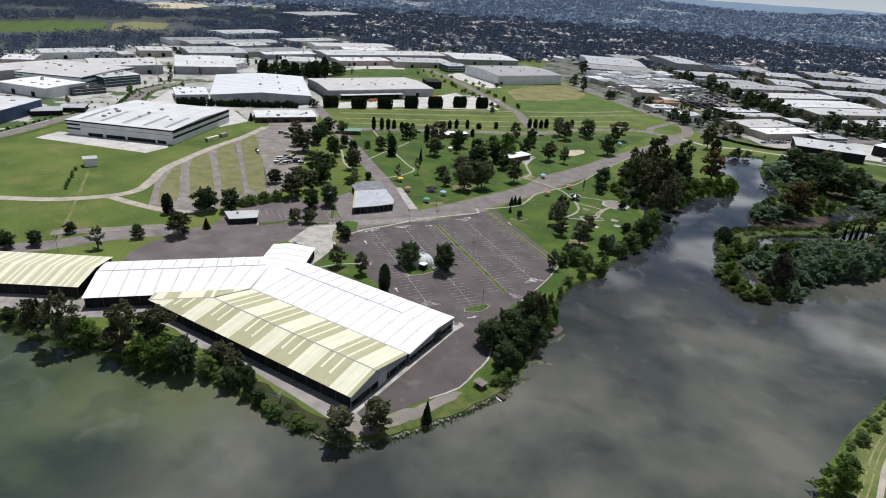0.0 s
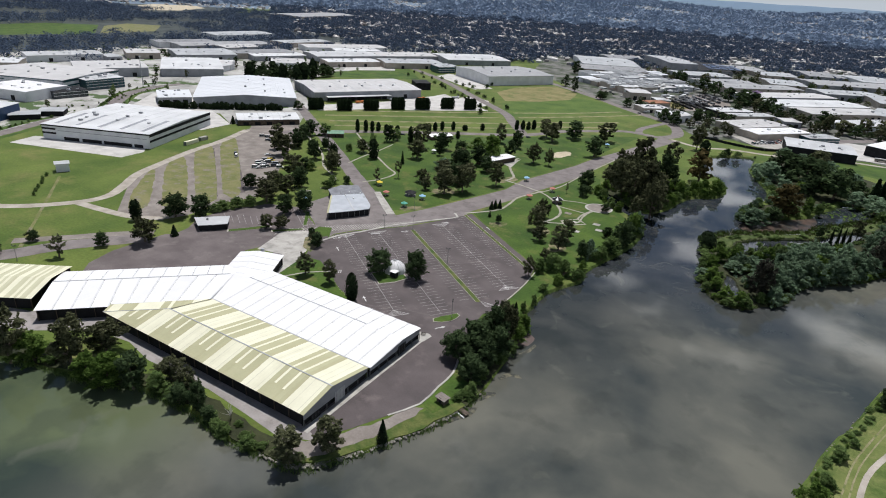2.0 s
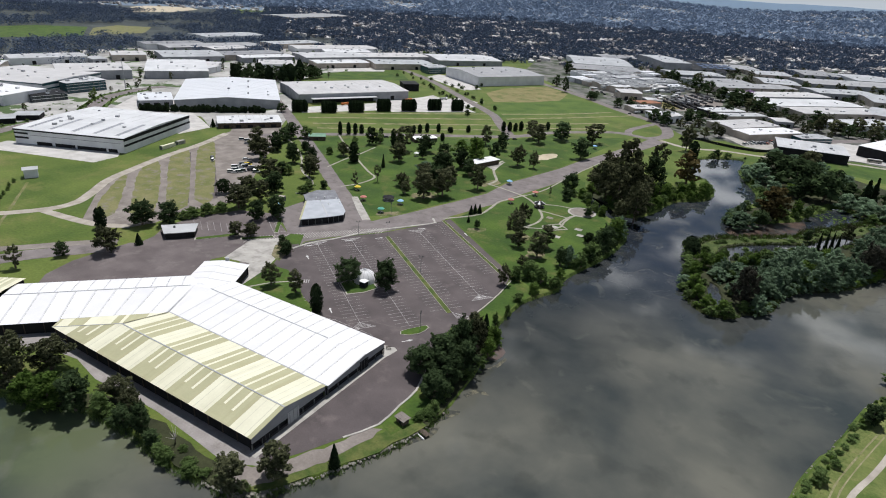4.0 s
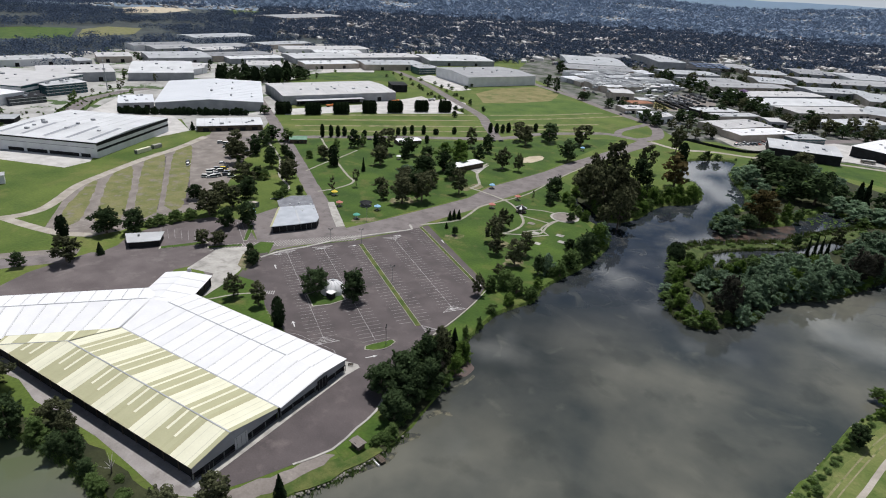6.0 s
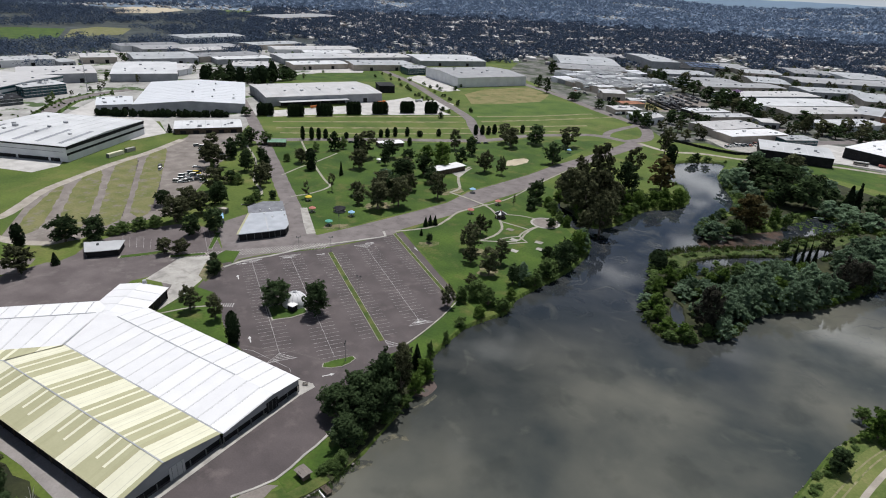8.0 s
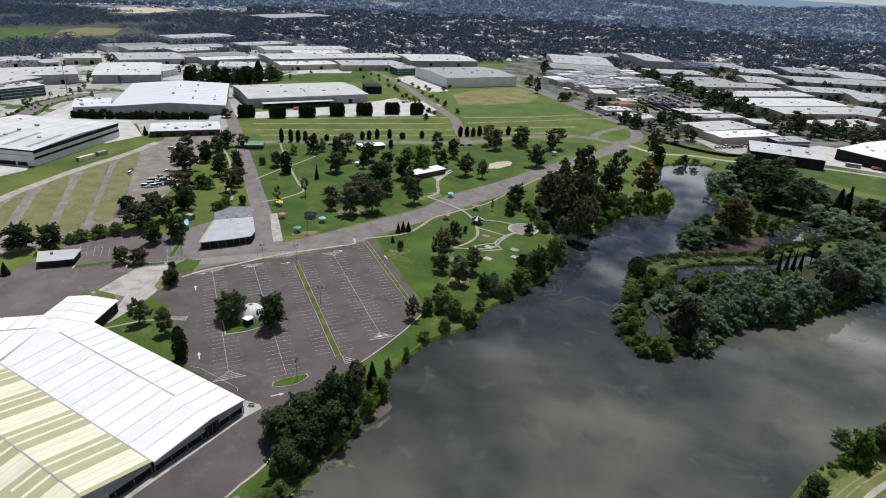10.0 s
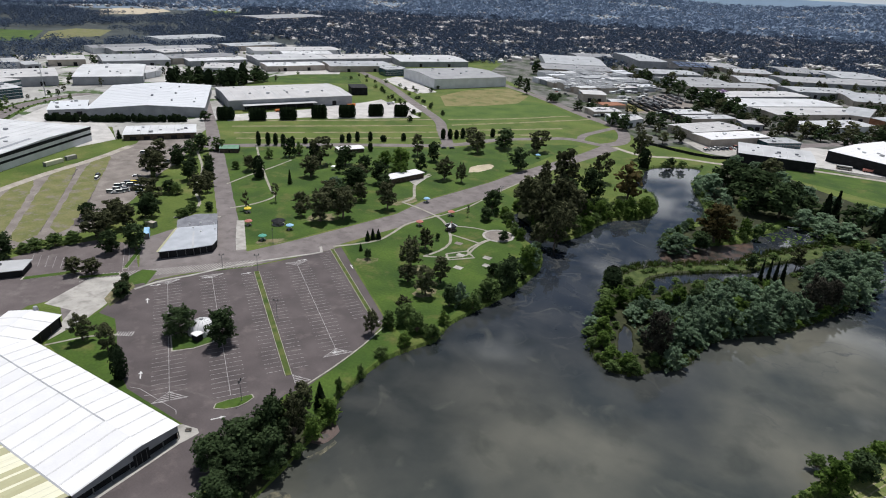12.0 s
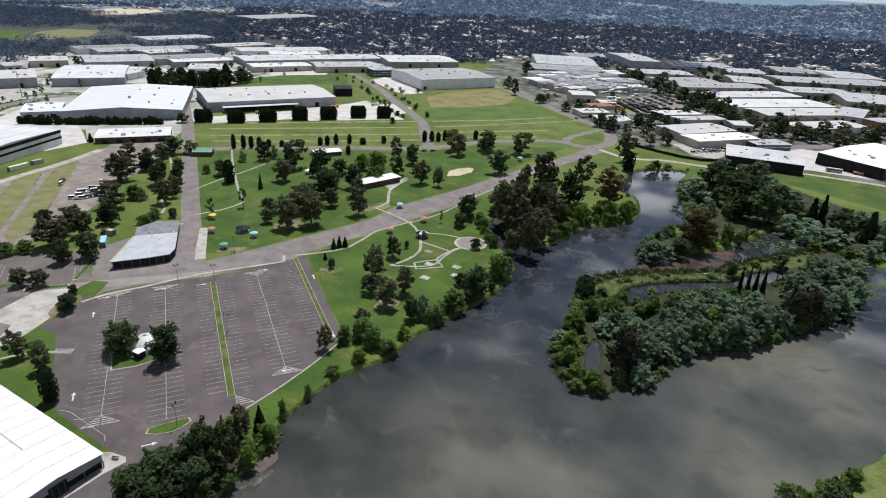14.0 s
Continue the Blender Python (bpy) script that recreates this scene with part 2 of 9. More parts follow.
M_MOWN = mat("mown_grass", (0.092, 0.125, 0.030), (0.165, 0.180, 0.060), 9, 0.8, 0.95, 0.3, grain=0.3, worn=((0.21, 0.195, 0.085), 5, 0.54, 0.66, 0.6))
M_REEDY = mat("reedy_ground", (0.032, 0.055, 0.012), (0.092, 0.115, 0.034), 4, 0.6, 0.95, 0.5, grain=0.4)
M_FIELD = mat("field_grass", (0.044, 0.088, 0.011), (0.086, 0.134, 0.022), 22, 1.2, 0.9, 0.4, grain=0.38)
M_ROW = mat("worn_row_grass", (0.165, 0.158, 0.075), (0.27, 0.245, 0.145), 6, 0.9, 0.95, 0.3, grain=0.3, worn=((0.085, 0.120, 0.026), 9, 0.54, 0.62, 0.9))
M_PATH = mat("path_concrete", (0.25, 0.235, 0.195), (0.35, 0.33, 0.28), 5, 0.4, 0.9, 0.15, grain=0.18, worn=((0.17, 0.165, 0.10), 3, 0.54, 0.68, 0.6))
M_GLASS = mat("window_glass", (0.02, 0.03, 0.035), (0.04, 0.055, 0.06), 4, 1, 0.08, 0.0, spec=0.6)
M_TEAL = mat("teal_glass", (0.018, 0.055, 0.068), (0.035, 0.090, 0.105), 4, 1, 0.1, 0.0, spec=0.6)
M_DULL = mat("dull_sheet", (0.17, 0.175, 0.185), (0.34, 0.34, 0.345), 10, 1.0, 0.6, 0.05, grain=0.15, each=0.6)
M_GREEN_ROOF = mat("green_sheet", (0.10, 0.22, 0.14), (0.16, 0.30, 0.20), 3, 0.4, 0.6, 0.05)
M_YELLOW = mat("yellow_cloth", (0.62, 0.46, 0.04), (0.75, 0.58, 0.08), 1, 0.2, 0.8, 0.0)
M_REDC = mat("red_cloth", (0.42, 0.15, 0.12), (0.52, 0.22, 0.18), 1, 0.2, 0.8, 0.0)
M_GREENC = mat("green_cloth", (0.07, 0.30, 0.22), (0.13, 0.40, 0.31), 1, 0.2, 0.8, 0.0)
M_BLUEC = mat("blue_cloth", (0.22, 0.42, 0.62), (0.34, 0.55, 0.72), 1, 0.2, 0.8, 0.0)
M_WHITEC = mat("white_paint", (0.70, 0.70, 0.68), (0.82, 0.82, 0.80), 1, 0.2, 0.5, 0.0, grain=0.05)
M_CAR_DARK = mat("dark_car_paint", (0.02, 0.022, 0.03), (0.06, 0.065, 0.08), 1, 0.2, 0.3, 0.0)
M_TYRE = mat("rubber", (0.015, 0.015, 0.015), (0.03, 0.03, 0.03), 0.5, 0.05, 0.9, 0.1)
M_ORANGE = mat("orange_paint", (0.55, 0.16, 0.04), (0.65, 0.22, 0.06), 1, 0.2, 0.6, 0.0)
M_KERB = mat("kerb_concrete", (0.30, 0.285, 0.235), (0.42, 0.40, 0.34), 3, 0.3, 0.85, 0.1)
M_TERRACOTTA = mat("tile_roofs", (0.10, 0.085, 0.08), (0.74, 0.72, 0.70), 60, 3, 0.8, 0.0, island=0.9)
M_FAR_WALL = mat("house_walls", (0.25, 0.22, 0.20), (0.6, 0.57, 0.53), 60, 3, 0.8, 0.0, island=0.85)
# hill colours have the blue of distance haze painted in
M_HILL = mat("haze_blue_hill", (0.105, 0.148, 0.200), (0.185, 0.238, 0.302), 60, 14, 0.95, 0.3, grain=0.5)
M_RIDGE = mat("glowing_haze_ridge", (0.22, 0.29, 0.37), (0.27, 0.34, 0.42), 300, 60, 1.0, 0.0, grain=0.1)
# added blue glow lifts the backlit ridge to the brightness of haze
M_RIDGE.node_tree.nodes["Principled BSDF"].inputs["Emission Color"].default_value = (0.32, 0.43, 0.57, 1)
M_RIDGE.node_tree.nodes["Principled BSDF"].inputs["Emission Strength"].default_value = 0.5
M_RANK = mat("rank_grass", (0.055, 0.095, 0.018), (0.145, 0.165, 0.052), 5, 0.7, 0.95, 0.5, grain=0.4)

L_GUM = leaf_mat("gum_leaves", (0.012, 0.015, 0.008), (0.150, 0.160, 0.086), 0.3)
L_DENSE = leaf_mat("dark_leaves", (0.008, 0.014, 0.007), (0.078, 0.117, 0.052), 0.32)
L_BUSH = leaf_mat("bush_leaves", (0.038, 0.069, 0.021), (0.192, 0.272, 0.096), 0.5)
L_LIME = leaf_mat("bright_leaves", (0.030, 0.062, 0.012), (0.200, 0.300, 0.075), 0.5)
L_WILLOW = leaf_mat("grey_leaves", (0.060, 0.100, 0.057), (0.296, 0.408, 0.262), 0.55)
L_CONE = leaf_mat("conifer_needles", (0.008, 0.015, 0.008), (0.028, 0.042, 0.020), 0.1)
L_RED = leaf_mat("russet_leaves", (0.020, 0.018, 0.008), (0.132, 0.104, 0.045), 0.3)
L_PURPLE = leaf_mat("purple_blossom", (0.14, 0.09, 0.17), (0.40, 0.29, 0.46), 0.4)
L_CASUARINA = leaf_mat("casuarina_needles", (0.014, 0.014, 0.011), (0.078, 0.076, 0.059), 0.25)
L_REED = leaf_mat("reeds", (0.03, 0.05, 0.012), (0.11, 0.15, 0.04))
# blue-grey put into the leaf colour for haze over the suburb
L_FAR = leaf_mat("haze_tinted_leaves", (0.034, 0.049, 0.076), (0.128, 0.168, 0.242), 0.2)
# haze over the far hills is painted into these leaf colours
L_BACK = leaf_mat("haze_blue_leaves", (0.160, 0.212, 0.295), (0.228, 0.290, 0.380), 0.1)

# lake water: murky below, glossy above, with silt plumes in the south, algae in the west, faint ripples and sky
# reflection put into the colour
M_WATER = bpy.data.materials.new("lake_water")
M_WATER.use_nodes = True
n, l = M_WATER.node_tree.nodes, M_WATER.node_tree.links
wb = n["Principled BSDF"]
wb.inputs["Roughness"].default_value, wb.inputs["IOR"].default_value = 0.04, 1.45
wco, wsx = n.new("ShaderNodeTexCoord"), n.new("ShaderNodeSeparateXYZ")
l.new(wco.outputs["Object"], wsx.inputs[0])


def water_noise(scale, detail, low, high, twist=0.0):
    t, m = n.new("ShaderNodeTexNoise"), n.new("ShaderNodeMapRange")
    t.inputs["Scale"].default_value, t.inputs["Detail"].default_value, t.inputs["Distortion"].default_value = scale, detail, twist
    m.inputs[1].default_value, m.inputs[2].default_value = low, high
    l.new(wco.outputs["Object"], t.inputs["Vector"])
    l.new(t.outputs[0], m.inputs[0])
    return m.outputs[0]


def water_mix(factor, a, b):
    q = n.new("ShaderNodeMix")
    q.data_type = "RGBA"
    for slot, v in (("A", a), ("B", b)):
        if isinstance(v, tuple):
            q.inputs[slot].default_value = (*v, 1)
        else:
            l.new(v, q.inputs[slot])
    l.new(factor, q.inputs["Factor"])
    return q.outputs["Result"]


def water_range(src, low, high):
    m = n.new("ShaderNodeMapRange")
    m.interpolation_type = "SMOOTHSTEP"
    m.inputs[1].default_value, m.inputs[2].default_value = low, high
    l.new(src, m.inputs[0])
    return m.outputs[0]


# cloud reflection is mottled into the body colour along with the silt
plume_cloud_mottle, streak, scum = water_noise(0.016, 8, 0.38, 0.60, 0.12), water_noise(0.04, 8, 0.40, 0.68, 0.3), water_noise(0.06, 10, 0.60, 0.95, 1.0)
silt = water_mix(plume_cloud_mottle, (0.040, 0.047, 0.044), (0.130, 0.127, 0.103))
# body of the narrows lightened to blue-grey in place of reflected sky
clear = water_mix(streak, (0.016, 0.021, 0.029), (0.040, 0.044, 0.049))
green = water_mix(water_noise(0.019, 9, 0.39, 0.59, 0.2), (0.030, 0.042, 0.033), (0.094, 0.114, 0.060))
near = water_mix(streak, (0.017, 0.021, 0.020), (0.056, 0.057, 0.050))
near = water_mix(water_range(wsx.outputs[1], 225, 150), near, silt)
body = water_mix(water_range(wsx.outputs[0], -75, 15), near, silt)
open_water = n.new("ShaderNodeMath")
open_water.operation = "MAXIMUM"
l.new(water_range(wsx.outputs[1], 325, 225), open_water.inputs[0])
side = n.new("ShaderNodeMath")
side.operation = "MULTIPLY"
l.new(water_range(wsx.outputs[0], 0, 45), side.inputs[0])
l.new(water_range(wsx.outputs[1], 400, 335), side.inputs[1])
l.new(side.outputs[0], open_water.inputs[1])
body = water_mix(open_water.outputs[0], clear, body)
body = water_mix(water_range(wsx.outputs[0], -100, -150), body, green)
body = water_mix(water_range(wsx.outputs[0], -150, -185), body, water_mix(streak, (0.050, 0.068, 0.042), (0.094, 0.114, 0.060)))
body = water_mix(scum, body, (0.13, 0.13, 0.105))
# patches of weed under the surface, and thin scum lines in the narrows
weed = water_noise(0.055, 9, 0.55, 0.64, 0.1)
half = n.new("ShaderNodeMath")
half.operation, half.inputs[1].default_value = "MULTIPLY", 0.26
l.new(weed, half.inputs[0])
body = water_mix(half.outputs[0], body, (0.022, 0.026, 0.022))
rise, fall, lines = water_noise(0.035, 5, 0.515, 0.535, 1.6), water_noise(0.035, 5, 0.575, 0.545, 1.6), n.new("ShaderNodeMath")
lines.operation = "MULTIPLY"
l.new(rise, lines.inputs[0])
l.new(fall, lines.inputs[1])
narrows, broken = n.new("ShaderNodeMath"), n.new("ShaderNodeMath")
narrows.operation = broken.operation = "MULTIPLY"
l.new(lines.outputs[0], narrows.inputs[0])
l.new(water_range(wsx.outputs[1], 250, 320), narrows.inputs[1])
l.new(narrows.outputs[0], broken.inputs[0])
l.new(water_noise(0.05, 7, 0.42, 0.68), broken.inputs[1])
body = water_mix(broken.outputs[0], body, (0.072, 0.073, 0.068))
l.new(body, wb.inputs["Base Color"])
rip, wbp = n.new("ShaderNodeTexNoise"), n.new("ShaderNodeBump")
rip.inputs["Scale"].default_value, rip.inputs["Detail"].default_value = 0.9, 4
wbp.inputs["Strength"].default_value, wbp.inputs["Distance"].default_value = 0.025, 0.05
l.new(wco.outputs["Object"], rip.inputs["Vector"])
l.new(rip.outputs[0], wbp.inputs["Height"])
l.new(wbp.outputs[0], wb.inputs["Normal"])

# ---- building helpers ----
rng = random.Random(7)


def mesh_of(name, bm, material, smooth=False):
    me = bpy.data.meshes.new(name)
    bm.normal_update()
    bm.to_mesh(me)
    bm.free()
    if smooth:
        for f in me.polygons:
            f.use_smooth = True
    for m in material if isinstance(material, (list, tuple)) else [material]:
        me.materials.append(m)
    return me


def part(name, bm, material, parent=None, label="", smooth=False):
    """Links a bmesh as one mesh object under a thing or a part."""
    ob = new(name, mesh_of(name, bm, material, smooth) if isinstance(bm, bmesh.types.BMesh) else bm)
    ob.parent = parent
    return tagged(ob, label)


def thing(name, m, label, category, group="", kind=""):
    """An Empty at a thing's base."""
    ob = new(name)
    ob.empty_display_size = 0.5
    ob.matrix_world = m
    return tagged(ob, label, category, group, kind)


def box(bm, x0, y0, z0, x1, y1, z1, m=None):
    v = [Vector((x, y, z)) for z in (z0, z1) for y in (y0, y1) for x in (x0, x1)]
    v = [bm.verts.new(m @ p if m else p) for p in v]
    for f in ((0, 2, 3, 1), (4, 5, 7, 6), (0, 1, 5, 4), (2, 6, 7, 3), (0, 4, 6, 2), (1, 3, 7, 5)):
        bm.faces.new([v[i] for i in f])
    return bm


def boxes(*rows):
    bm = bmesh.new()
    for r in rows:
        box(bm, *r)
    return bm


def tube(bm, a, b, ra, rb, sides=7):
    """A tapered limb from a to b."""
    a, b = Vector(a), Vector(b)
    q = (b - a).to_track_quat("Z", "Y")
    rings = []
    for p, r in ((a, ra), (b, rb)):
        rings.append([bm.verts.new(p + q @ Vector((r * math.cos(2 * math.pi * i / sides), r * math.sin(2 * math.pi * i / sides), 0))) for i in range(sides)])
    for i in range(sides):
        j = (i + 1) % sides
        bm.faces.new((rings[0][i], rings[0][j], rings[1][j], rings[1][i]))
    bm.faces.new(rings[1])
    bm.faces.new(list(reversed(rings[0])))
    return bm


def prism(points, z0, z1):
    """A slab with the given outline."""
    bm = bmesh.new()
    lo, hi = [bm.verts.new((x, y, z0)) for x, y in points], [bm.verts.new((x, y, z1)) for x, y in points]
    top = bm.faces.new(hi)
    for i in range(len(points)):
        j = (i + 1) % len(points)
        bm.faces.new((lo[i], lo[j], hi[j], hi[i]))
    if top.normal.z == 0:
        top.normal_update()
    bmesh.ops.triangulate(bm, faces=[top])
    bmesh.ops.recalc_face_normals(bm, faces=bm.faces)
    return bm


def smooth_line(points, step=4.0):
    """A rounded line through the points (Catmull-Rom)."""
    p = [Vector((*q, 0)) for q in points]
    p = [p[0] * 2 - p[1]] + p + [p[-1] * 2 - p[-2]]
    out = []
    for i in range(1, len(p) - 2):
        k = max(1, int((p[i + 1] - p[i]).length / step))
        for j in range(k):
            t = j / k
            a, b, c, d = p[i - 1], p[i], p[i + 1], p[i + 2]
            out.append(0.5 * ((2 * b) + (c - a) * t + (2 * a - 5 * b + 4 * c - d) * t * t + (3 * b - a - 3 * c + d) * t ** 3))
    out.append(p[-2])
    return out


def ribbon(points, width, z0, z1, wobble=0.0, seed=0):
    """A strip of paving of that width along a rounded line."""
    line = smooth_line(points)
    bm = bmesh.new()
    r = random.Random(seed)
    rows = []
    for i, p in enumerate(line):
        d = (line[min(i + 1, len(line) - 1)] - line[max(i - 1, 0)]).normalized()
        s = Vector((-d.y, d.x, 0)) * width / 2
        a, b = p + s * (1 + r.uniform(-wobble, wobble)), p - s * (1 + r.uniform(-wobble, wobble))
        rows.append([bm.verts.new((q.x, q.y, z)) for q in (a, b) for z in (z0, z1)])
    for u, v in zip(rows, rows[1:]):
        bm.faces.new((u[1], u[3], v[3], v[1]))
        bm.faces.new((u[0], u[1], v[1], v[0]))
        bm.faces.new((u[3], u[2], v[2], v[3]))
    bmesh.ops.recalc_face_normals(bm, faces=bm.faces)
    return bm


def ground_piece(name, bm, material, label, category):
    return tagged(part(name, bm, material), label, category, kind="structure")

# ---- plan, in metres ----
SHORE_WEST = [(-269.2, 52.8), (-247.8, 66.5), (-226.5, 78.7), (-211.1, 82.4), (-193.9, 86.5), (-178.7, 91.2), (-164.2, 93.9), (-150.8, 101.2), (-140.9, 102.1), (-125.6, 102.5), (-109.6, 101.1), (-97.1, 102.2), (-89.2, 103), (-83.7, 106.4), (-78.2, 115.3), (-72.8, 125.4), (-66.6, 139), (-63.7, 148.9), (-62.2, 160.7), (-62, 172), (-64.7, 191), (-65.9, 211.5)]
SHORE_NORTH = [(-64.9, 203.9), (-71, 215.4), (-71.4, 228.1), (-71.6, 240.6), (-67.9, 251), (-63.3, 261.2), (-64.7, 274.1), (-62.1, 287.7), (-57.4, 309), (-55.3, 325.6), (-55.9, 344), (-61.9, 359.9), (-75, 371.1), (-87.9, 384.8), (-97.7, 401.3), (-96.2, 410.3), (-86.4, 401.3), (-73.9, 385.6), (-63.2, 379.9), (-54.1, 395.8), (-46.8, 429.3), (-32, 445), (-29.1, 467.9), (-39.7, 499), (-52.9, 506.1), (-55.5, 536.3), (-56, 561), (-41.4, 578.7), (-22, 585.2)]
SHORE_EAST = [(-20.2, 544.8), (-12.7, 517.4), (-3.1, 488), (-0.7, 464.4), (-7.5, 448.6), (-13.6, 422.4), (-11.2, 408.1), (3.9, 421.9), (13.4, 431.6), (24.9, 444.7), (27.5, 456), (36.5, 473.6), (43.9, 491.8), (58.6, 485.2), (72.3, 480.9), (82.5, 468.7), (96.5, 465.8), (126.8, 467.1), (168.3, 469.7)]
ISLAND = [(-24.3, 357.9), (-18, 371.6), (-11.1, 380.2), (8.8, 397), (27.1, 411.9), (30.7, 424), (37.6, 433.1), (54.3, 456.6), (72.3, 476.2), (84.8, 463.7), (86.6, 445.4), (79, 412.3), (72.4, 389.6), (60.6, 367.8), (49.8, 349.2), (39, 338), (28.5, 327.9), (22.8, 315.6), (19.6, 299.3), (11.3, 290.6), (5.9, 283.2), (-1.1, 280.7), (-8.9, 285.5), (-15.5, 300), (-18.6, 317.3), (-20.4, 335.3), (-23.5, 348.5)]
INLET = [(-6.7, 315.5), (-3.0, 313.5), (-0.4, 306.5), (1.6, 298.0), (0.6, 292.0), (-2.0, 291.5), (-3.8, 297.0), (-6.4, 306.0)]
POND = [(-9.3, 351.1), (-7.1, 365.5), (2.4, 378.5), (17.5, 391.6), (31, 401.4), (36.9, 414.5), (48.2, 428.8), (55.7, 428.1), (49.2, 414.6), (38.8, 396.6), (23.7, 383.7), (11, 373.3), (3.6, 362.8), (-2.4, 348.1)]
SHORE_SOUTH = [(112.3, 335), (84, 297), (70, 276), (65.5, 265), (61.4, 257), (57.2, 250.8), (52.5, 238), (46.2, 219), (39, 199), (35.5, 187), (31.5, 170)]
CARPARK = [(-96.9, 117.3), (-89.8, 114), (-83.9, 123.2), (-78.6, 134.2), (-73.2, 144.7), (-73.3, 155.5), (-73.2, 164.9), (-78.6, 178.3), (-82.9, 193.3), (-84.4, 206.7), (-81.5, 213.1), (-81.1, 226.9), (-81.3, 243.2), (-84.7, 259.1), (-87.2, 263.1), (-144.5, 305.8), (-146.7, 298.7), (-152.7, 285.2), (-161.6, 266), (-179.9, 241.1), (-184.5, 231.7), (-183.6, 225.3), (-176.9, 218), (-179, 215.9), (-173.9, 208.4), (-159.6, 198), (-144.8, 188.7), (-126.7, 180.9), (-102.7, 179.9), (-92.8, 180.1), (-94.3, 179), (-96, 146.7)]
SERVICE_LANE = [(-274.9, 63), (-236.9, 83.7), (-225.7, 89.9), (-209.4, 96.4), (-191.5, 110.3), (-175.2, 112.8), (-160.6, 110), (-140.6, 111.1), (-131.3, 111.3), (-113.5, 109.9), (-98.3, 108.4), (-89.2, 113.2), (-92.6, 117.4), (-99.2, 144.4), (-177.7, 149.4), (-203.1, 121.8), (-221.4, 104.3), (-253.9, 91.5), (-289.4, 67.9)]
YARD = [(-238.4, 132.5), (-245, 139.4), (-249.1, 152.5), (-249.2, 164.1), (-248.1, 179.6), (-245, 182.2), (-246.4, 191.4), (-252.8, 201.2), (-253.5, 219.6), (-243, 242), (-225.8, 249.7), (-195, 231.8), (-206.1, 215.9), (-201.3, 197.5), (-203.9, 190.7), (-195.7, 172.2)]
APRON = [(-200.8, 195.1), (-207.2, 217.1), (-196.7, 228.2), (-191.7, 225.2), (-181.4, 207.9), (-171.7, 184.3), (-174.4, 182), (-187.6, 198.2)]
TRIANGLE = [(-173.6, 181.2), (-179.2, 207.9), (-196.1, 226.6), (-197.7, 235), (-191.6, 238.1), (-179.6, 220.6), (-165.3, 205.6), (-147.1, 189.5), (-124.3, 175.2), (-139.2, 175.7)]
PLAZA = [(-204.1, 202.3), (-210.4, 217.9), (-201.2, 235.9), (-227.7, 254.5), (-225.2, 302.4), (-191.8, 281.2), (-176.5, 275.2), (-168.7, 296.8), (-163.8, 312.5), (-154.7, 308.9), (-147, 310.4), (-146.1, 299.9), (-153.6, 286), (-162.5, 266.8), (-180.8, 241.7), (-185.3, 232.2), (-183.2, 222.8), (-183.2, 211.9), (-181.3, 191.5)]
MAIN_ROAD = [(-168.7, 296.8), (-163.8, 312.5), (-157.1, 334.2), (-149.6, 360.4), (-149.3, 387), (-142.8, 413.9), (-134.3, 449.3), (-129.8, 482), (-119.2, 527.3), (-111, 565.3), (-105.6, 604.7), (-88.7, 604.8), (-99.2, 558.2), (-109.4, 514.6), (-117.8, 475.1), (-119.8, 437.6), (-123.4, 408.4), (-129.7, 381.2), (-133.4, 364.4), (-135.9, 347.4), (-141.8, 327.2), (-146.6, 310), (-147.8, 301.7)]
FORECOURT = [(-469.5, 214), (-476.3, 234.7), (-398.3, 272.2), (-384.8, 260.6), (-383.3, 242.7)]
LOT = [(-291, 181.2), (-324.7, 209.2), (-343.3, 232.3), (-369.6, 299.9), (-379.9, 331.2), (-390, 362), (-416.4, 390.5), (-378.4, 408.9), (-325.5, 351.3), (-315.9, 331.5), (-281.6, 286.8), (-256.4, 246.3), (-264.1, 222.9), (-261.4, 202.8), (-265.7, 189.8), (-279.2, 182.4)]
SANDPIT = [(-157.5, 459.3), (-162.2, 471.1), (-159.4, 482.4), (-153.1, 487.7), (-148.7, 482.2), (-150.6, 466.7)]
GREEN_FIELD = [(-296, 650), (-265, 702), (-249, 756), (-216, 756), (-188, 730), (-171, 711), (-195, 668), (-227, 624), (-259, 585)]
OVAL = [(-297.9, 662.8), (-334, 711.9), (-332.8, 768.3), (-300, 827.2), (-255.9, 791.5), (-245, 737.1), (-267.5, 692.4)]
WETMUD = [(-11.1, 396.5), (-7.3, 408.4), (3.5, 424.2), (25.1, 447.6), (29.4, 435.5), (28.8, 422.6), (19.9, 408.1), (4, 395), (-7.1, 390.7)]
SHED_CONCRETE = [(2.9, 655), (52.5, 653.9), (107.7, 657.6), (152, 654.5), (164.5, 746.5), (61.6, 733.6), (40.8, 731.2)]
FIELD_EAST = [(29.8, 635.1), (60.3, 650.5), (106.9, 643), (150.4, 642.4), (137.3, 546.6), (102.7, 572.9), (75.2, 586.1), (35.9, 602.9)]
YARD_EAST = [(-50.1, 670.9), (-5.9, 728.9), (13.7, 723.7), (-2.3, 662.1), (-10.2, 639.5), (-27.9, 640.3)]
HARD_LEFT = [(-516.7, 328.9), (-573.2, 398.9), (-540.6, 415.2), (-444.7, 376.1), (-412.1, 360.1), (-411.1, 329.2), (-481.6, 332.5)]
HARD_D = [(-425.1, 472.5), (-334.9, 657.2), (-309.2, 644), (-298.3, 615.1), (-402.4, 459.5)]
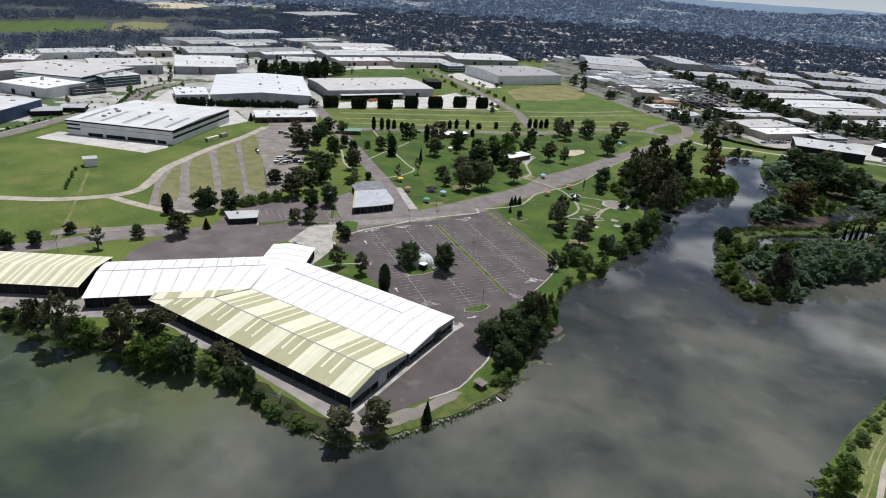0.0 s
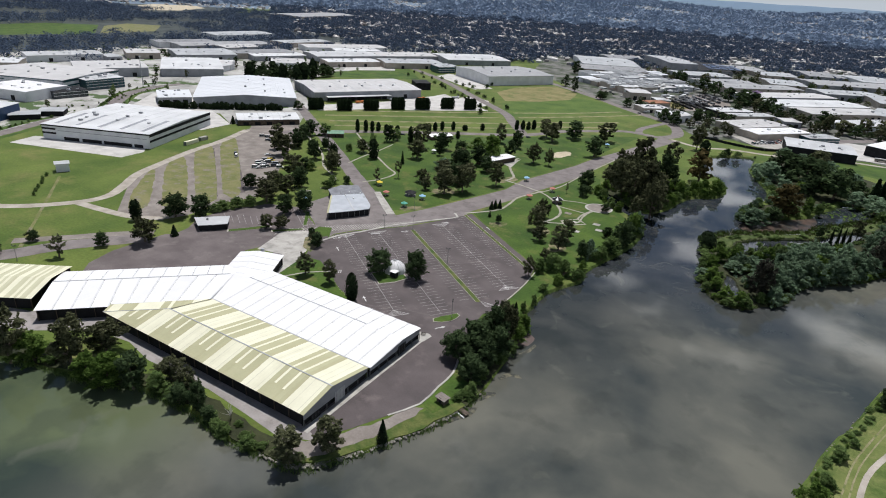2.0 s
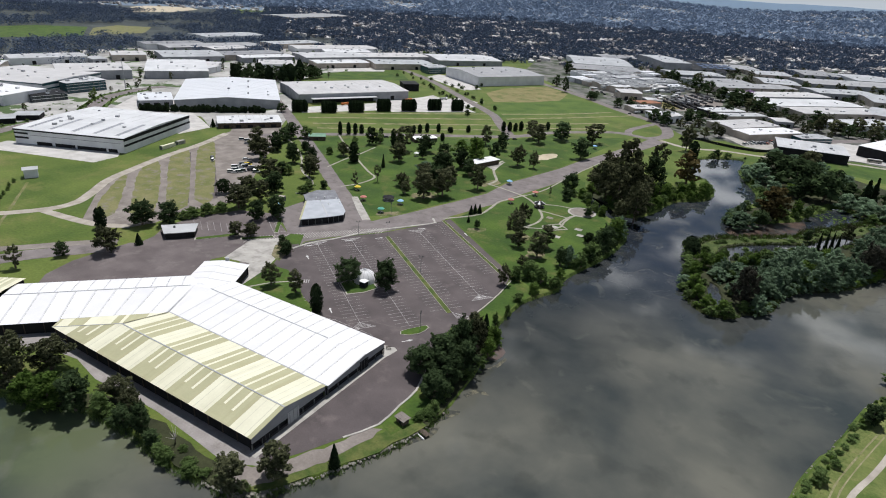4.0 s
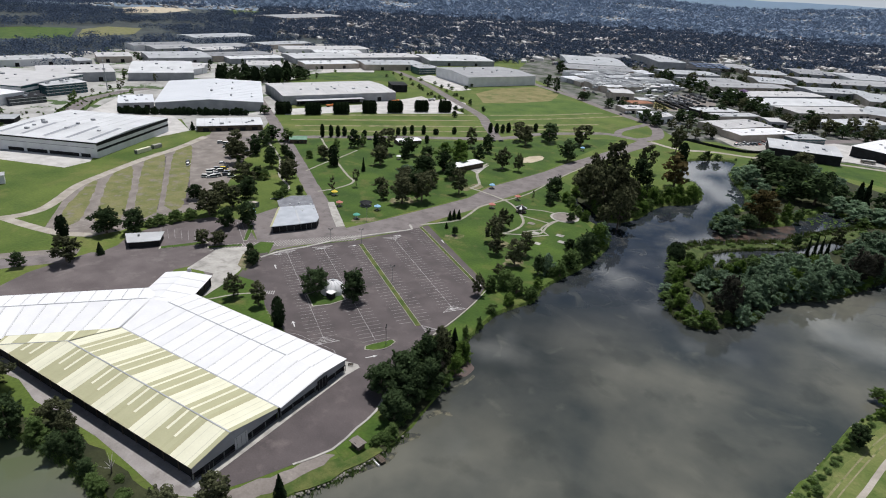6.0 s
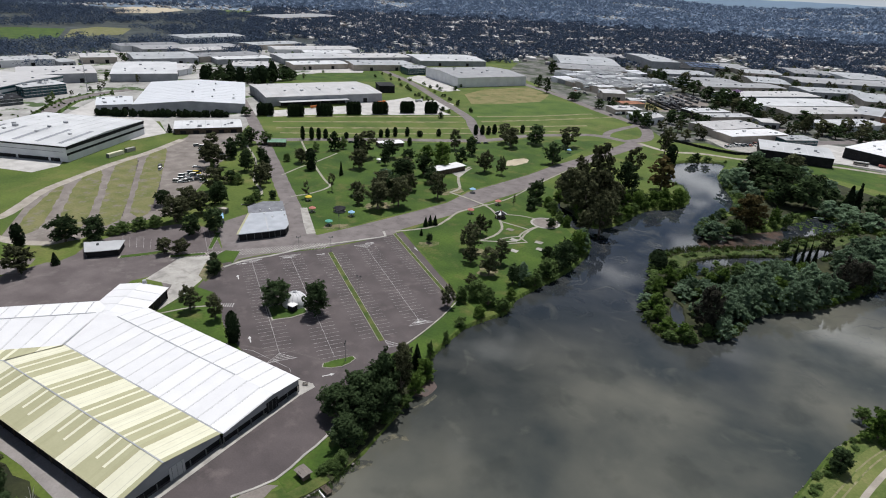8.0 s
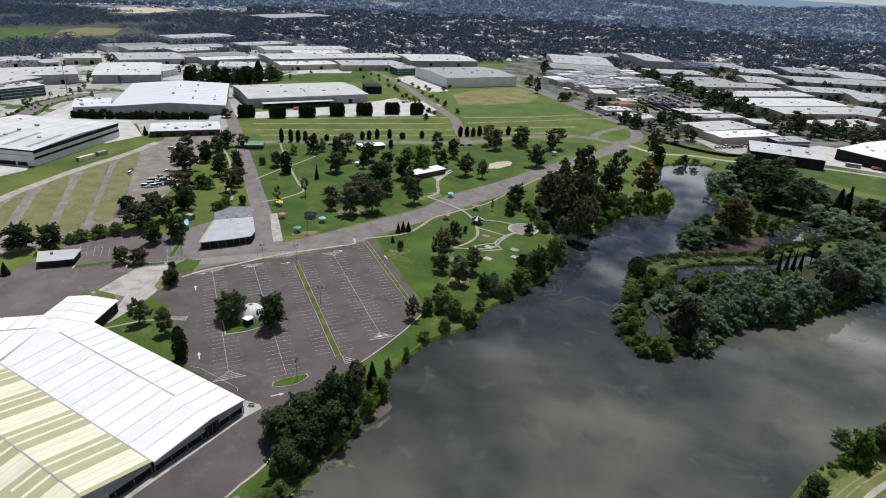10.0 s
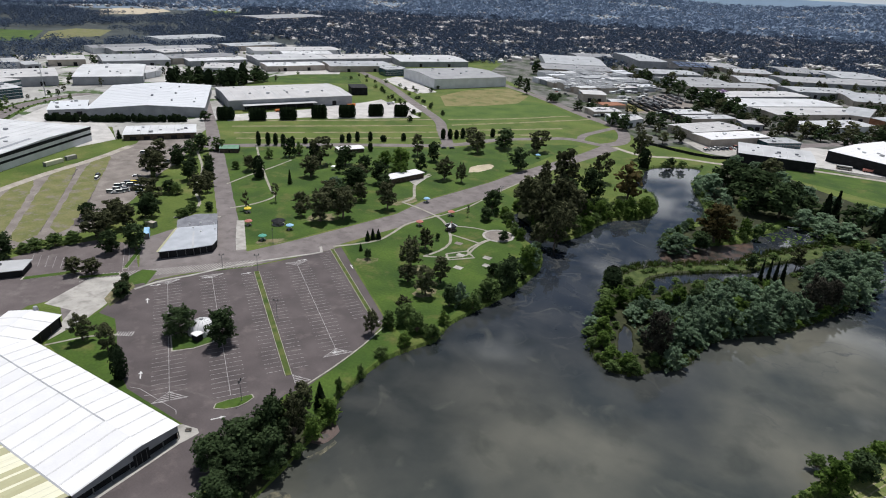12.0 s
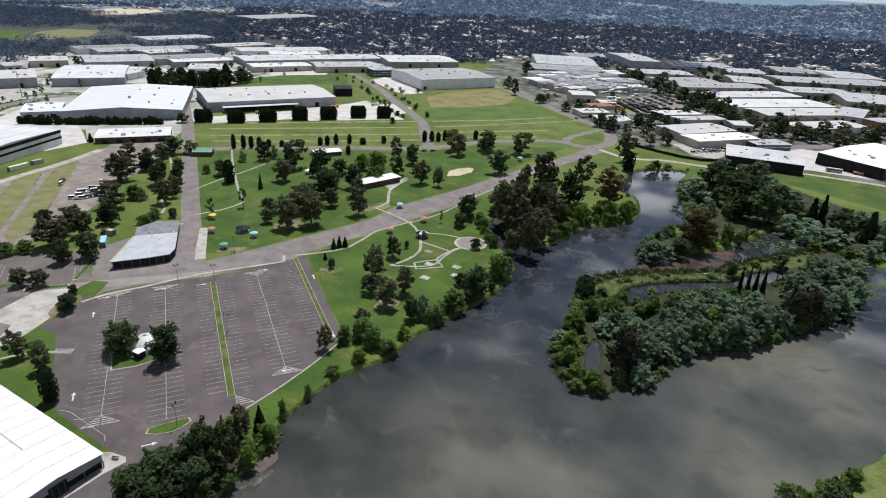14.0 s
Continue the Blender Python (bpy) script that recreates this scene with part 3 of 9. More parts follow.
TRACK_A = [(-395.5, 115.9), (-358.4, 139.8), (-335.4, 157), (-320.2, 179.6), (-319, 194.3), (-328.2, 209), (-342.7, 227.7), (-353.2, 252.6), (-364.9, 285.7), (-373.1, 319.3), (-387, 355.9)]
TRACK_B = [(-321.6, 177.1), (-299.5, 179.6), (-280.6, 183.4), (-266, 191.8)]
DIRT_ROAD = [(-305.3, 93), (-291.2, 108.8), (-280, 122.2), (-270.7, 143.1), (-258.2, 161.2), (-250.6, 171.5)]
DIRT_UPPER = [(-292.8, 131.5), (-278.9, 148.1), (-266.4, 163.8), (-253.5, 177)]
AVENUE = [(-188.2, 275.8), (-216.8, 298.6), (-253.1, 326.7), (-299.7, 362.8), (-350.9, 401.8), (-402.1, 440.7), (-496.5, 510.1)]
LANE_EW = [(-362.4, 370.3), (-341, 397.1), (-293.9, 442.2), (-254.9, 475.8), (-207.5, 516.8), (-184.7, 561.1), (-160.3, 587.7), (-137.2, 608), (-105.6, 604.7)]
LOOP = [(-105.6, 604.7), (-95.9, 628.4), (-104.3, 665.1), (-122.5, 692.3), (-164.3, 725.3), (-225.6, 780.4), (-283.4, 826), (-322.5, 855.8), (-368.3, 910.5)]
LOOP_B = [(-127.9, 610.8), (-130.8, 632.9), (-122.1, 670.3), (-118, 683.4)]
FAR_ROAD = [(-207.5, 516.8), (-238.9, 559.3), (-267, 596.3), (-333.5, 654.2), (-431, 738), (-526.4, 803.5), (-568.5, 836.4)]
EAST_PATH = [(-96.2, 605.6), (-69.4, 594), (-41.3, 606.8), (-12.1, 610.4), (18.6, 625.9), (45.3, 638.1), (106.9, 643), (134.1, 640.3)]
STREET_W = [(-478, 167), (-496.1, 215.7), (-505.4, 237.7), (-514, 257.6), (-519.1, 277.4)]
STREET_W2 = [(-525, 320.4), (-552.5, 345.4), (-585.6, 381.1), (-601.3, 422.6), (-601, 454.5)]
PATH_A = [(-148.1, 303.9), (-140.7, 313.5), (-135.1, 323.5), (-135, 336.8), (-136.1, 350.2), (-132.4, 363), (-128.9, 374.2)]
PATH_B = [(-158.3, 378.8), (-145.9, 376.6), (-128.7, 371.1), (-119.6, 364.6), (-111.1, 354.8), (-103.8, 342.6), (-103.2, 330.8), (-106.1, 320.9)]
PATH_C = [(-117.9, 362), (-103.8, 368.7), (-90.5, 369.3), (-81.4, 370.7)]
PATH_D = [(-106.1, 320.9), (-94.8, 327.7), (-89.7, 334.5), (-90.7, 344), (-90.3, 354.3), (-87.3, 363.5)]
PATH_E = [(-128.7, 371.1), (-122.9, 394.5), (-120.3, 438.6), (-112.7, 511.9)]
PATH_F = [(-158.3, 378.8), (-157.2, 389.5), (-165.5, 402.7), (-174.7, 419.9), (-176.5, 438.9)]
PATH_G = [(-228.6, 310.4), (-223.6, 323.3), (-223.9, 339.7), (-235, 347.6), (-257.8, 364.9), (-288.9, 389.5), (-322.2, 417.7)]
PATH_H = [(-263.7, 338.3), (-267.2, 360.4), (-268.5, 380.1), (-272, 403.6)]
PATH_I = [(-240.4, 282.7), (-230.9, 292.9), (-221.7, 297.9)]
PATH_J = [(-237.1, 288.1), (-247.3, 304.9), (-270.2, 319.7), (-289.2, 339.5), (-308.3, 355.8), (-338.8, 376.2)]
SHED_PATH = [(-171.6, 179.8), (-165, 191.3), (-157.4, 198.3)]
BANK_ROAD = [(45, 174), (46.8, 187), (49.5, 197), (55.7, 211.5), (62, 230), (68.5, 246), (76, 259.5), (90, 283), (104, 305)]
CAFE = [(-201, 245.3), (-192.4, 257.5), (-188.1, 265.2), (-191.4, 270.6), (-219.3, 294.3), (-227.4, 287.1), (-227.8, 276.1), (-218.6, 268.6)]
HUTT = [(-249.5, 197.7), (-237.6, 210.6), (-230.0, 202.7), (-234.5, 196.6), (-239.0, 191.7)]
PARK_LAWN = [(-186.5, 277), (-214.8, 300.2), (-296.7, 365.4), (-334.3, 394.3), (-248.5, 467.9), (-201.9, 507.9), (-180.2, 552.5), (-120.8, 591.6), (-126.8, 545.5), (-132.2, 486.9), (-135.5, 451.4), (-143.9, 415.7), (-151, 389.4), (-150.6, 361.8), (-158.1, 335.4), (-165.3, 314), (-169.7, 297.7), (-176.2, 286.3)]
GARDEN = [(-143.9, 307.1), (-139.7, 327), (-135, 346.2), (-128.3, 379), (-117.7, 433.7), (-107.3, 428.6), (-94.2, 392.2), (-76.4, 367.3), (-63, 352.6), (-59.4, 328.1), (-64, 306.2), (-66.4, 284.2), (-66.2, 265.2), (-71.6, 255.7), (-82.7, 260.5)]
WEST_ESTATE = [(-545.2, 154.6), (-480.3, 162.3), (-497.3, 204), (-515.6, 258.2), (-496.5, 297), (-516.7, 328.9), (-492.5, 334.7), (-452.3, 382.8), (-412.1, 360.1), (-376.8, 407.2), (-421.2, 468.1), (-540.8, 577.7), (-562, 678.1), (-555, 838.9), (-476.5, 1083.5), (-538.8, 1206.4), (-754.9, 1054), (-888.5, 932.6), (-934.1, 660.5), (-937.9, 480.4), (-934.6, 286.4)]
EAST_ESTATE = [(-391.1, 953.9), (-286.6, 841.3), (-217.7, 778.4), (-157.6, 723.8), (-119, 695.5), (-74.7, 631.4), (-46, 651.2), (-10.9, 630.1), (3.9, 646.9), (52.7, 646.2), (106.9, 643), (165.9, 642.8), (313.2, 1545.4), (100.3, 1630.7), (-166.3, 1590.9), (-374.1, 1445.7), (-476, 1234.2)]
LAWN_D = [(-547.5, 625.8), (-569.1, 676.7), (-520.8, 787.8), (-456.6, 720), (-468.3, 702.5)]
VERGE = [(-127.5, 181), (-99.8, 180), (-105.4, 176.8), (-151.2, 177.3), (-167, 184.8), (-172.1, 198)]
HILL_SAND = [(-1684.6, 1105.2), (-1869.4, 1247.7), (-1965.7, 1408.2), (-1897.1, 1469.1), (-1743.7, 1396.9), (-1648.4, 1235.1)]
PADDOCK_W = [(-1147.9, 456.8), (-1159.4, 509.8), (-1145.6, 592), (-1116, 659.9), (-1287.1, 770.2), (-1349.6, 701.4), (-1341.1, 593.7), (-1307.8, 524.2)]
PADDOCK_W2 = [(-1131.4, 679.9), (-1134.7, 793.1), (-1240.4, 882.5), (-1301.6, 843), (-1262.2, 766.9)]
PADDOCK_N = [(-1565.6, 1374.7), (-1520.2, 1496), (-1663.4, 1809.9), (-1887.1, 1858.8), (-1754.7, 1567.1)]
STREET_N = [(-214.9, 1050.6), (-240.6, 1161.3), (-288, 1349.6), (-319.2, 1468.7)]
E_STREET = [(16.7, 690.2), (40.8, 731.2), (76.1, 772.5), (117.3, 816.7), (181.7, 872.9)]
E_STREET_B = [(12.2, 768.8), (-4.1, 803.6), (-19.8, 845.2), (-35.1, 872.8)]
E_FORECOURT = [(-456.1, 765.2), (-396.8, 724.6), (-361.1, 705.3), (-367.9, 743.3), (-406.4, 778.1), (-439.1, 799), (-458.5, 799.9)]
EAST_WOOD = [(-11.6, 547.9), (-9.8, 622.6), (15.8, 654.7), (35.9, 602.9), (58.4, 580.3), (81.4, 562.9), (100.4, 534.9), (119.4, 503.9), (116.4, 476.2), (80, 483.8), (58.2, 489), (40.3, 497), (23.8, 456.1), (2.9, 466.2), (-5.9, 522)]
POINT_WOOD = [(-91.8, 399.3), (-106.9, 439.5), (-98.4, 478.1), (-71.8, 470), (-57.6, 431), (-60.5, 395.6), (-68.4, 384)]
ESTATE_EAST_TREES = [(-269.3, 847), (-166, 747.7), (-77.3, 660.5), (-48.2, 686.1), (19.3, 712.6), (116.1, 796.1), (179.5, 856.5), (221.2, 1445.5), (5.9, 1454.8), (-173.2, 1321.8), (-296.2, 1206.1), (-358.5, 1072.5)]
ESTATE_WEST_TREES = [(-513.6, 215.4), (-527.9, 260.3), (-559.8, 364), (-464.1, 393.1), (-508.5, 550.8), (-574.8, 804.2), (-507.8, 1075.3), (-555.1, 1172.5), (-846.9, 830.2), (-926.7, 557.8), (-884.7, 382.9)]

# trees: x, y, height, crown radius
LAKE_WEST_G = [(-194.6, 84, 22, 6.3), (-207, 82, 16.5, 4.6), (-177, 94, 20, 6.5), (-176, 105, 13.0, 6.8), (-145.6, 108, 9.0, 4.4), (-134.8, 106, 10.5, 3.9), (-89, 103, 12.0, 5.2), (-83, 112, 11.7, 4.9)]
LAKE_WEST_L = [(-189, 88.5, 11.0, 8.0), (-167, 93.5, 10.4, 5.6), (-158, 95, 12.5, 7.0)]
LAKE_WEST_D = [(-151, 98.5, 15, 5.6), (-126, 103.5, 12.0, 3.0), (-133, 102, 7.7, 3.9), (-222.6, 80.5, 7.5, 4.5), (-120, 102, 5.5, 3.0)]
LAKE_WEST_B = [(-144, 102, 7.5, 4.5), (-112, 100, 4.6, 3.2), (-103, 101, 3.6, 3.4), (-138, 103, 3.4, 3.3), (-216, 81.7, 6.5, 2.6), (-116, 101, 3.6, 2.5), (-87, 105, 3.0, 2.3), (-172, 96, 4.3, 3.0), (-183, 92, 4.0, 3.0)]
LAKE_WEST_C = [(-73, 124, 8.4, 2.0)]
LAKE_EAST_D = [(-78, 173, 13, 5.8), (-71.5, 178, 17, 7.4), (-70.4, 187, 20.5, 5.6), (-66.5, 172, 14, 6.0), (-67, 165.5, 10.5, 5.0), (-66, 182, 15, 5.5)]
LAKE_EAST_G = [(-66.5, 192, 18.5, 4.4), (-73, 202, 12.3, 3.9)]
LAKE_EAST_B = [(-68.7, 200, 4.6, 3.0), (-63, 180, 5, 3.4), (-63, 159, 4.6, 2.8), (-64, 168, 4.6, 2.8), (-62.5, 189, 4.9, 3.0)]
LAKE_EAST_B += [(-65.2, 153.6, 2.6, 2.4), (-64.6, 156.2, 1.8, 2.0), (-64.6, 162.6, 1.4, 2.0), (-65.2, 160.0, 1.5, 1.8), (-63.6, 164.4, 1.6, 1.8)]
PARKING_K = [(-133, 183, 13.1, 2.7)]
PARKING_G = [(-164, 189, 11.3, 4.2), (-151, 190, 11.4, 3.6), (-184, 217, 6.8, 3.2)]
PARKING_D = [(-181, 215, 7.7, 4.3), (-193, 224, 4.8, 2.7), (-139, 210, 13.5, 6.1), (-123, 215.6, 15.5, 6.1)]
YARD_G = [(-247, 168, 13.3, 8.2), (-216.5, 216, 8.2, 4.2), (-210.5, 220, 8.2, 4.8)]
YARD_S = [(-260, 135, 12.3, 6.0)]
YARD_D = [(-257, 153, 7.9, 3.3), (-286, 137, 6.4, 3.2), (-283, 120, 8.4, 6.2), (-289, 110, 10.1, 5.3), (-264, 197, 15.1, 7.3), (-254, 206, 13.9, 6.6), (-252, 274, 8.6, 4.5)]
YARD_C = [(-243, 181, 6.1, 2.2)]
YARD_K = [(-275, 182, 11.4, 3.0)]
YARD_B = [(-254, 220, 6.4, 5.0), (-251, 227, 6.8, 5.1), (-255, 215, 5.0, 4.0), (-249, 234, 6.2, 5.1), (-239, 291, 4.9, 3.1)]
GROVE_WEST_G = [(-311, 321.5, 17.8, 8.9), (-348, 352, 13, 8.5), (-325, 332, 13, 6.5), (-256, 312, 15, 6.1), (-260, 321, 9.6, 3.6), (-269.6, 290, 15.4, 7.7), (-261, 263, 12.5, 7.6), (-246, 244, 15, 8.1), (-246, 260, 13.5, 6.2), (-269, 328, 11, 5.0), (-255, 254, 9.9, 5.4)]
GROVE_WEST_D = [(-318.6, 344, 13.1, 5.4), (-334, 367, 13.0, 5.2), (-287.5, 330, 14.7, 5.2), (-274.7, 334, 15.3, 4.1), (-250.6, 277, 14.9, 5.1), (-276, 306, 9.5, 4.4), (-272, 256, 10.5, 6.5), (-225, 238, 12.7, 5.3), (-219.5, 247, 14.5, 6.4), (-234, 301, 6.1, 3.4), (-338, 379, 15, 7.0), (-326, 351, 14, 5.5), (-304, 344, 10.5, 4.6), (-299, 354, 11.1, 4.2)]
GROVE_WEST_B = [(-330, 388, 11.0, 7.0), (-270.6, 307.6, 7.6, 4.3), (-237.6, 287, 5.2, 4.9), (-241, 267.5, 3.7, 3.1), (-307, 318, 8, 2.4), (-241, 295, 6.4, 4.4)]
LAKE_EAST_C = [(-71, 208, 9.9, 2.5)]
LAKE_EAST_L = [(-65.7, 206, 7.4, 4.4), (-64, 197, 8, 3.2)]
FIELD_B = [(-348, 169, 2.7, 1.5), (-354, 173, 2.7, 1.6), (-359, 177, 2.8, 1.6), (-365, 182, 2.8, 1.6), (-372, 186, 2.9, 1.6), (-377, 191, 2.9, 1.7)]
GROVE_MID_G = [(-274, 368, 11.1, 5.6), (-249, 408, 22, 8.5), (-234.5, 383, 15, 7.1), (-189, 325, 8.6, 3.9), (-175.5, 326, 18, 7.6), (-169, 337, 20, 7.2), (-202.5, 391, 13.2, 8.5), (-179, 366, 12, 5.2), (-158, 363.5, 17.5, 5.9), (-210, 474, 17.4, 5.3), (-162, 434, 16.5, 6.0), (-150, 436, 13.5, 3.7), (-178, 512, 18, 8.0), (-188, 523, 18, 8.0), (-142, 547, 19, 9.5), (-187, 346, 13.5, 6.4), (-199, 336, 10, 5.0), (-196, 357, 13, 6.5)]
GROVE_MID_W = [(-204, 369.5, 11.5, 6.8)]
GROVE_MID_K = [(-258, 360, 15.1, 3.9), (-264, 417, 14.2, 2.4)]
GROVE_MID_D = [(-280, 410, 16.2, 5.3), (-234.5, 418, 16, 8.0), (-194, 377, 18, 8.2), (-182, 350, 16.5, 7.0), (-191, 400, 16.4, 6.2), (-191.5, 468, 17, 5.6), (-185, 440, 14.9, 4.4), (-167, 538, 19, 9.2), (-132, 488.5, 18.5, 8.0), (-216.5, 416, 12.2, 5.8), (-178, 388, 13, 6), (-226, 402, 15.2, 3.2)]
GROVE_MID_B = [(-277, 417, 11.0, 3.9), (-287, 397, 8.5, 3.8), (-284, 364, 6.3, 3.6)]
GROVE_MID_S = [(-220, 314, 12.3, 3.6), (-217, 334, 14, 3.8)]
GROVE_MID_C = [(-234, 363, 9.8, 1.7)]
CONE_ROW_K = [(-320, 418, 10.9, 2.0), (-315, 423, 10.4, 2.0), (-311, 427, 9.5, 2.0), (-309, 433, 8.0, 2.1), (-297, 445, 5.1, 2.1), (-278, 467, 6.7, 2.1), (-274, 471, 7.7, 2.1), (-271, 478, 8.3, 2.1), (-264, 486, 7.8, 2.1), (-255, 492, 5.3, 2.7), (-244, 505, 6.3, 2.2), (-222, 532, 9.2, 2.2), (-218, 537, 8.7, 2.2), (-214, 541, 7.6, 2.2), (-211, 547, 8.7, 2.3), (-193, 568, 7.7, 2.3), (-244, 460, 7.0, 2.0), (-304, 438, 6.1, 2.1)]
HEDGE_ROW_H = [(-408, 462, 11.2, 6.5), (-386, 479, 11.2, 6.5), (-369, 500, 11.4, 6.6), (-353, 524, 12.2, 6.1), (-336, 544, 11.8, 6.7), (-320, 568, 11.4, 6.3), (-301, 583, 11.4, 5.7)]
PARK_EAST_C = [(-139, 320, 5.7, 1.7), (-138, 323, 6.0, 1.7), (-136, 325, 5.8, 1.7), (-134, 308, 3.8, 1.1)]
PARK_EAST_D = [(-126, 303, 5.7, 2.1), (-71, 286, 11.3, 3.6), (-58, 318, 16.0, 4.8), (-69, 323, 6.9, 3.5), (-111, 342, 4.6, 1.4), (-108, 398, 15.9, 6.4), (-104, 383, 8.9, 4.3), (-83, 362, 6.8, 2.8), (-60, 316, 15.5, 5.7)]
PARK_EAST_G = [(-104, 307, 15.7, 5.6), (-84, 288, 14.1, 5.1), (-110, 329, 11.8, 4.1), (-85, 302, 13.3, 4.3), (-85, 273, 6.3, 4.0), (-97, 294, 9.3, 4.3), (-84, 251, 10.5, 2.9)]
PARK_EAST_W = [(-68, 290, 11.9, 3.6), (-59, 341, 14.1, 5.2)]
PARK_EAST_B = [(-62, 303, 9.1, 6.5), (-78, 264, 9.6, 5.5), (-82, 259, 7.2, 4.2), (-71, 262, 9.5, 5.0), (-64, 262, 5.9, 3.7), (-71, 228, 4.8, 1.9), (-71, 217, 6.3, 1.8), (-62, 290, 7.6, 4.0), (-61, 301, 10.4, 6.0)]
PARK_EAST_S = [(-115, 382, 8.3, 1.6)]
POINT_G = [(-87, 460, 36, 9.0), (-84, 400, 27, 9.5), (-75, 391, 29, 9.5), (-58, 370, 25, 6.8), (-75, 436, 15, 7.8), (-74, 498, 26, 6.2), (-69, 581, 25, 6.7), (-66, 368, 13, 5.4), (-70, 408, 27, 8.5), (-60, 388, 21, 7.5), (-95, 420, 19, 6.0), (-109, 485, 12.7, 4.6), (-64, 420, 17, 6.5), (-92, 436, 22, 6.5)]
POINT_L = [(-61, 426, 11.5, 5.4), (-52.4, 429, 12, 5.4), (-46.4, 442, 10, 4.6), (-40, 447, 11.4, 5.2), (-32.6, 453, 11.5, 6.0)]
POINT_R = [(-48, 472, 26, 11.2)]
POINT_K = [(-59, 557, 14.7, 4.6)]
POINT_D = [(-68, 458, 23.5, 8.8), (-43, 575, 8.0, 5.0), (-78, 447, 17, 6.6), (-59, 440, 10, 5.5)]
POINT_B = [(-58, 405, 7.8, 4.6), (-35, 576, 6.5, 4.5), (-45, 567, 6.5, 4.5), (-52, 437, 8, 5), (-44, 452, 7, 5), (-56, 447, 7, 5), (-70, 381, 6, 4)]
EAST_BANK_W = [(-7, 519, 17, 11.5), (33, 570, 14, 7.5), (51, 544, 14, 9), (49, 490, 14, 7.8), (63, 480, 12, 8.2), (73, 484, 11.3, 8), (86, 525, 14, 7.3), (90, 473, 13, 6.5), (-4, 405, 11.5, 8.2), (60, 495, 12, 7), (97, 490, 13, 7), (104, 476, 12, 7), (-11, 535, 12, 7), (108, 500, 12, 7), (96, 515, 13, 7)]
EAST_BANK_D = [(0, 553, 20, 11.2), (19, 519, 25, 12.2), (37, 498, 24, 11.5), (40, 519, 22, 8), (74, 498, 21, 8.2), (5, 416, 11, 6.0), (10, 538, 20, 10), (28, 538, 20, 10), (24, 497, 18, 9), (8, 575, 14, 8), (20, 602, 10, 8), (52, 515, 15, 7)]
EAST_BANK_G = [(24, 576, 19, 8.1), (24, 611, 12.2, 7.5)]
EAST_BANK_R = [(10, 430, 23.5, 10.6)]
EAST_BANK_B = [(28.6, 450.6, 8.0, 3.4), (31, 464, 7, 3.2), (3, 424, 7.5, 5.0), (16, 442, 6, 4), (-9, 410, 6, 4), (64, 470, 6, 4.5), (80, 471, 6, 4.5)]
EAST_BANK_C = [(60.4, 505, 19, 5.0), (66, 518, 18, 3.6), (89, 501, 18, 6.0)]
EAST_BANK_L = [(22.3, 449.5, 12, 4.6), (15.7, 502, 9, 4.6), (31.5, 518.5, 12, 6), (12, 446, 8, 4)]
ISLE_D = [(31, 406, 8.3, 3.0), (14, 350, 8.5, 4.0)]
ISLE_L = [(-13, 330, 9.5, 5.2), (-14.5, 318, 8.0, 4.4), (-11.8, 304, 8.0, 4.2), (-8.8, 294, 7.5, 4.0), (-4, 286.5, 7.0, 4.0), (3, 285, 7.5, 4.0), (-6, 337, 8.5, 4.6), (4, 340, 7.5, 4.4)]
ISLE_G = [(50, 420, 11.9, 3.7)]
ISLE_W = [(16, 296, 9.5, 4.6), (14, 310, 14, 6.6), (8, 322, 12, 6.0), (20, 322, 14.5, 7.0), (15, 335, 14, 6.4), (28, 333, 16, 7.2), (24, 346, 16, 7.0), (38, 341, 16.5, 7.6), (34, 356, 17, 7.4), (46, 353, 16.5, 7.6), (42, 368, 15, 7.0), (31, 368, 11, 6.0), (53, 363, 13, 6.0), (66, 384, 15.5, 7.6), (74, 396, 15.5, 7.6), (62, 398, 14, 7.0), (79, 412, 14, 7.0), (68, 414, 15, 8.0), (58, 410, 12, 6.0), (74, 430, 14.5, 8.0), (81, 444, 11.0, 7.0), (66, 430, 13, 7.0)]
ISLE_B = [(4, 341, 7.4, 4.6), (-6, 352, 5.0, 3.6), (23, 401, 2.2, 3.4), (10, 388, 2.0, 3.2), (-9, 373, 2.0, 3.0), (40, 428, 2.6, 3.6), (1, 384, 2.0, 3.0), (-15, 352, 4.0, 3.6)]
ISLE_B += [(0, 352, 4.0, 3.0), (6, 358, 4.5, 3.2), (3, 367, 3.0, 2.6), (12, 366, 5.0, 3.4), (18, 372, 5.0, 3.4), (9, 350, 6.0, 4.0), (24, 377, 5.5, 3.6), (30, 383, 5.0, 3.4), (34, 387, 4.5, 3.0), (14, 358, 7.0, 4.4), (-5, 344, 4.5, 3.6), (-10, 341, 5.5, 4.0)]
ISLE_B += [(-8.6, 311, 3.0, 2.2), (-8.2, 301, 2.6, 2.0), (3.6, 306, 4.0, 2.6), (3.4, 315, 4.0, 2.8), (-4.5, 320, 4.0, 3.2), (-16, 324, 5.0, 3.4), (1, 325, 5, 3.6)]
ISLE_W += [(2, 330, 9.0, 4.6), (19, 364, 9.5, 4.8), (29, 374, 10.0, 5.0), (8, 343, 8.5, 4.6)]
ISLE_A = [(9, 298, 20.0, 6.4), (58, 371, 19.0, 7.2), (64, 378, 16.0, 5.5)]
ISLE_C = [(39, 391, 15.4, 1.4), (42, 397, 12.8, 1.4), (36, 392, 12.7, 1.4), (45, 399, 11.4, 1.5)]
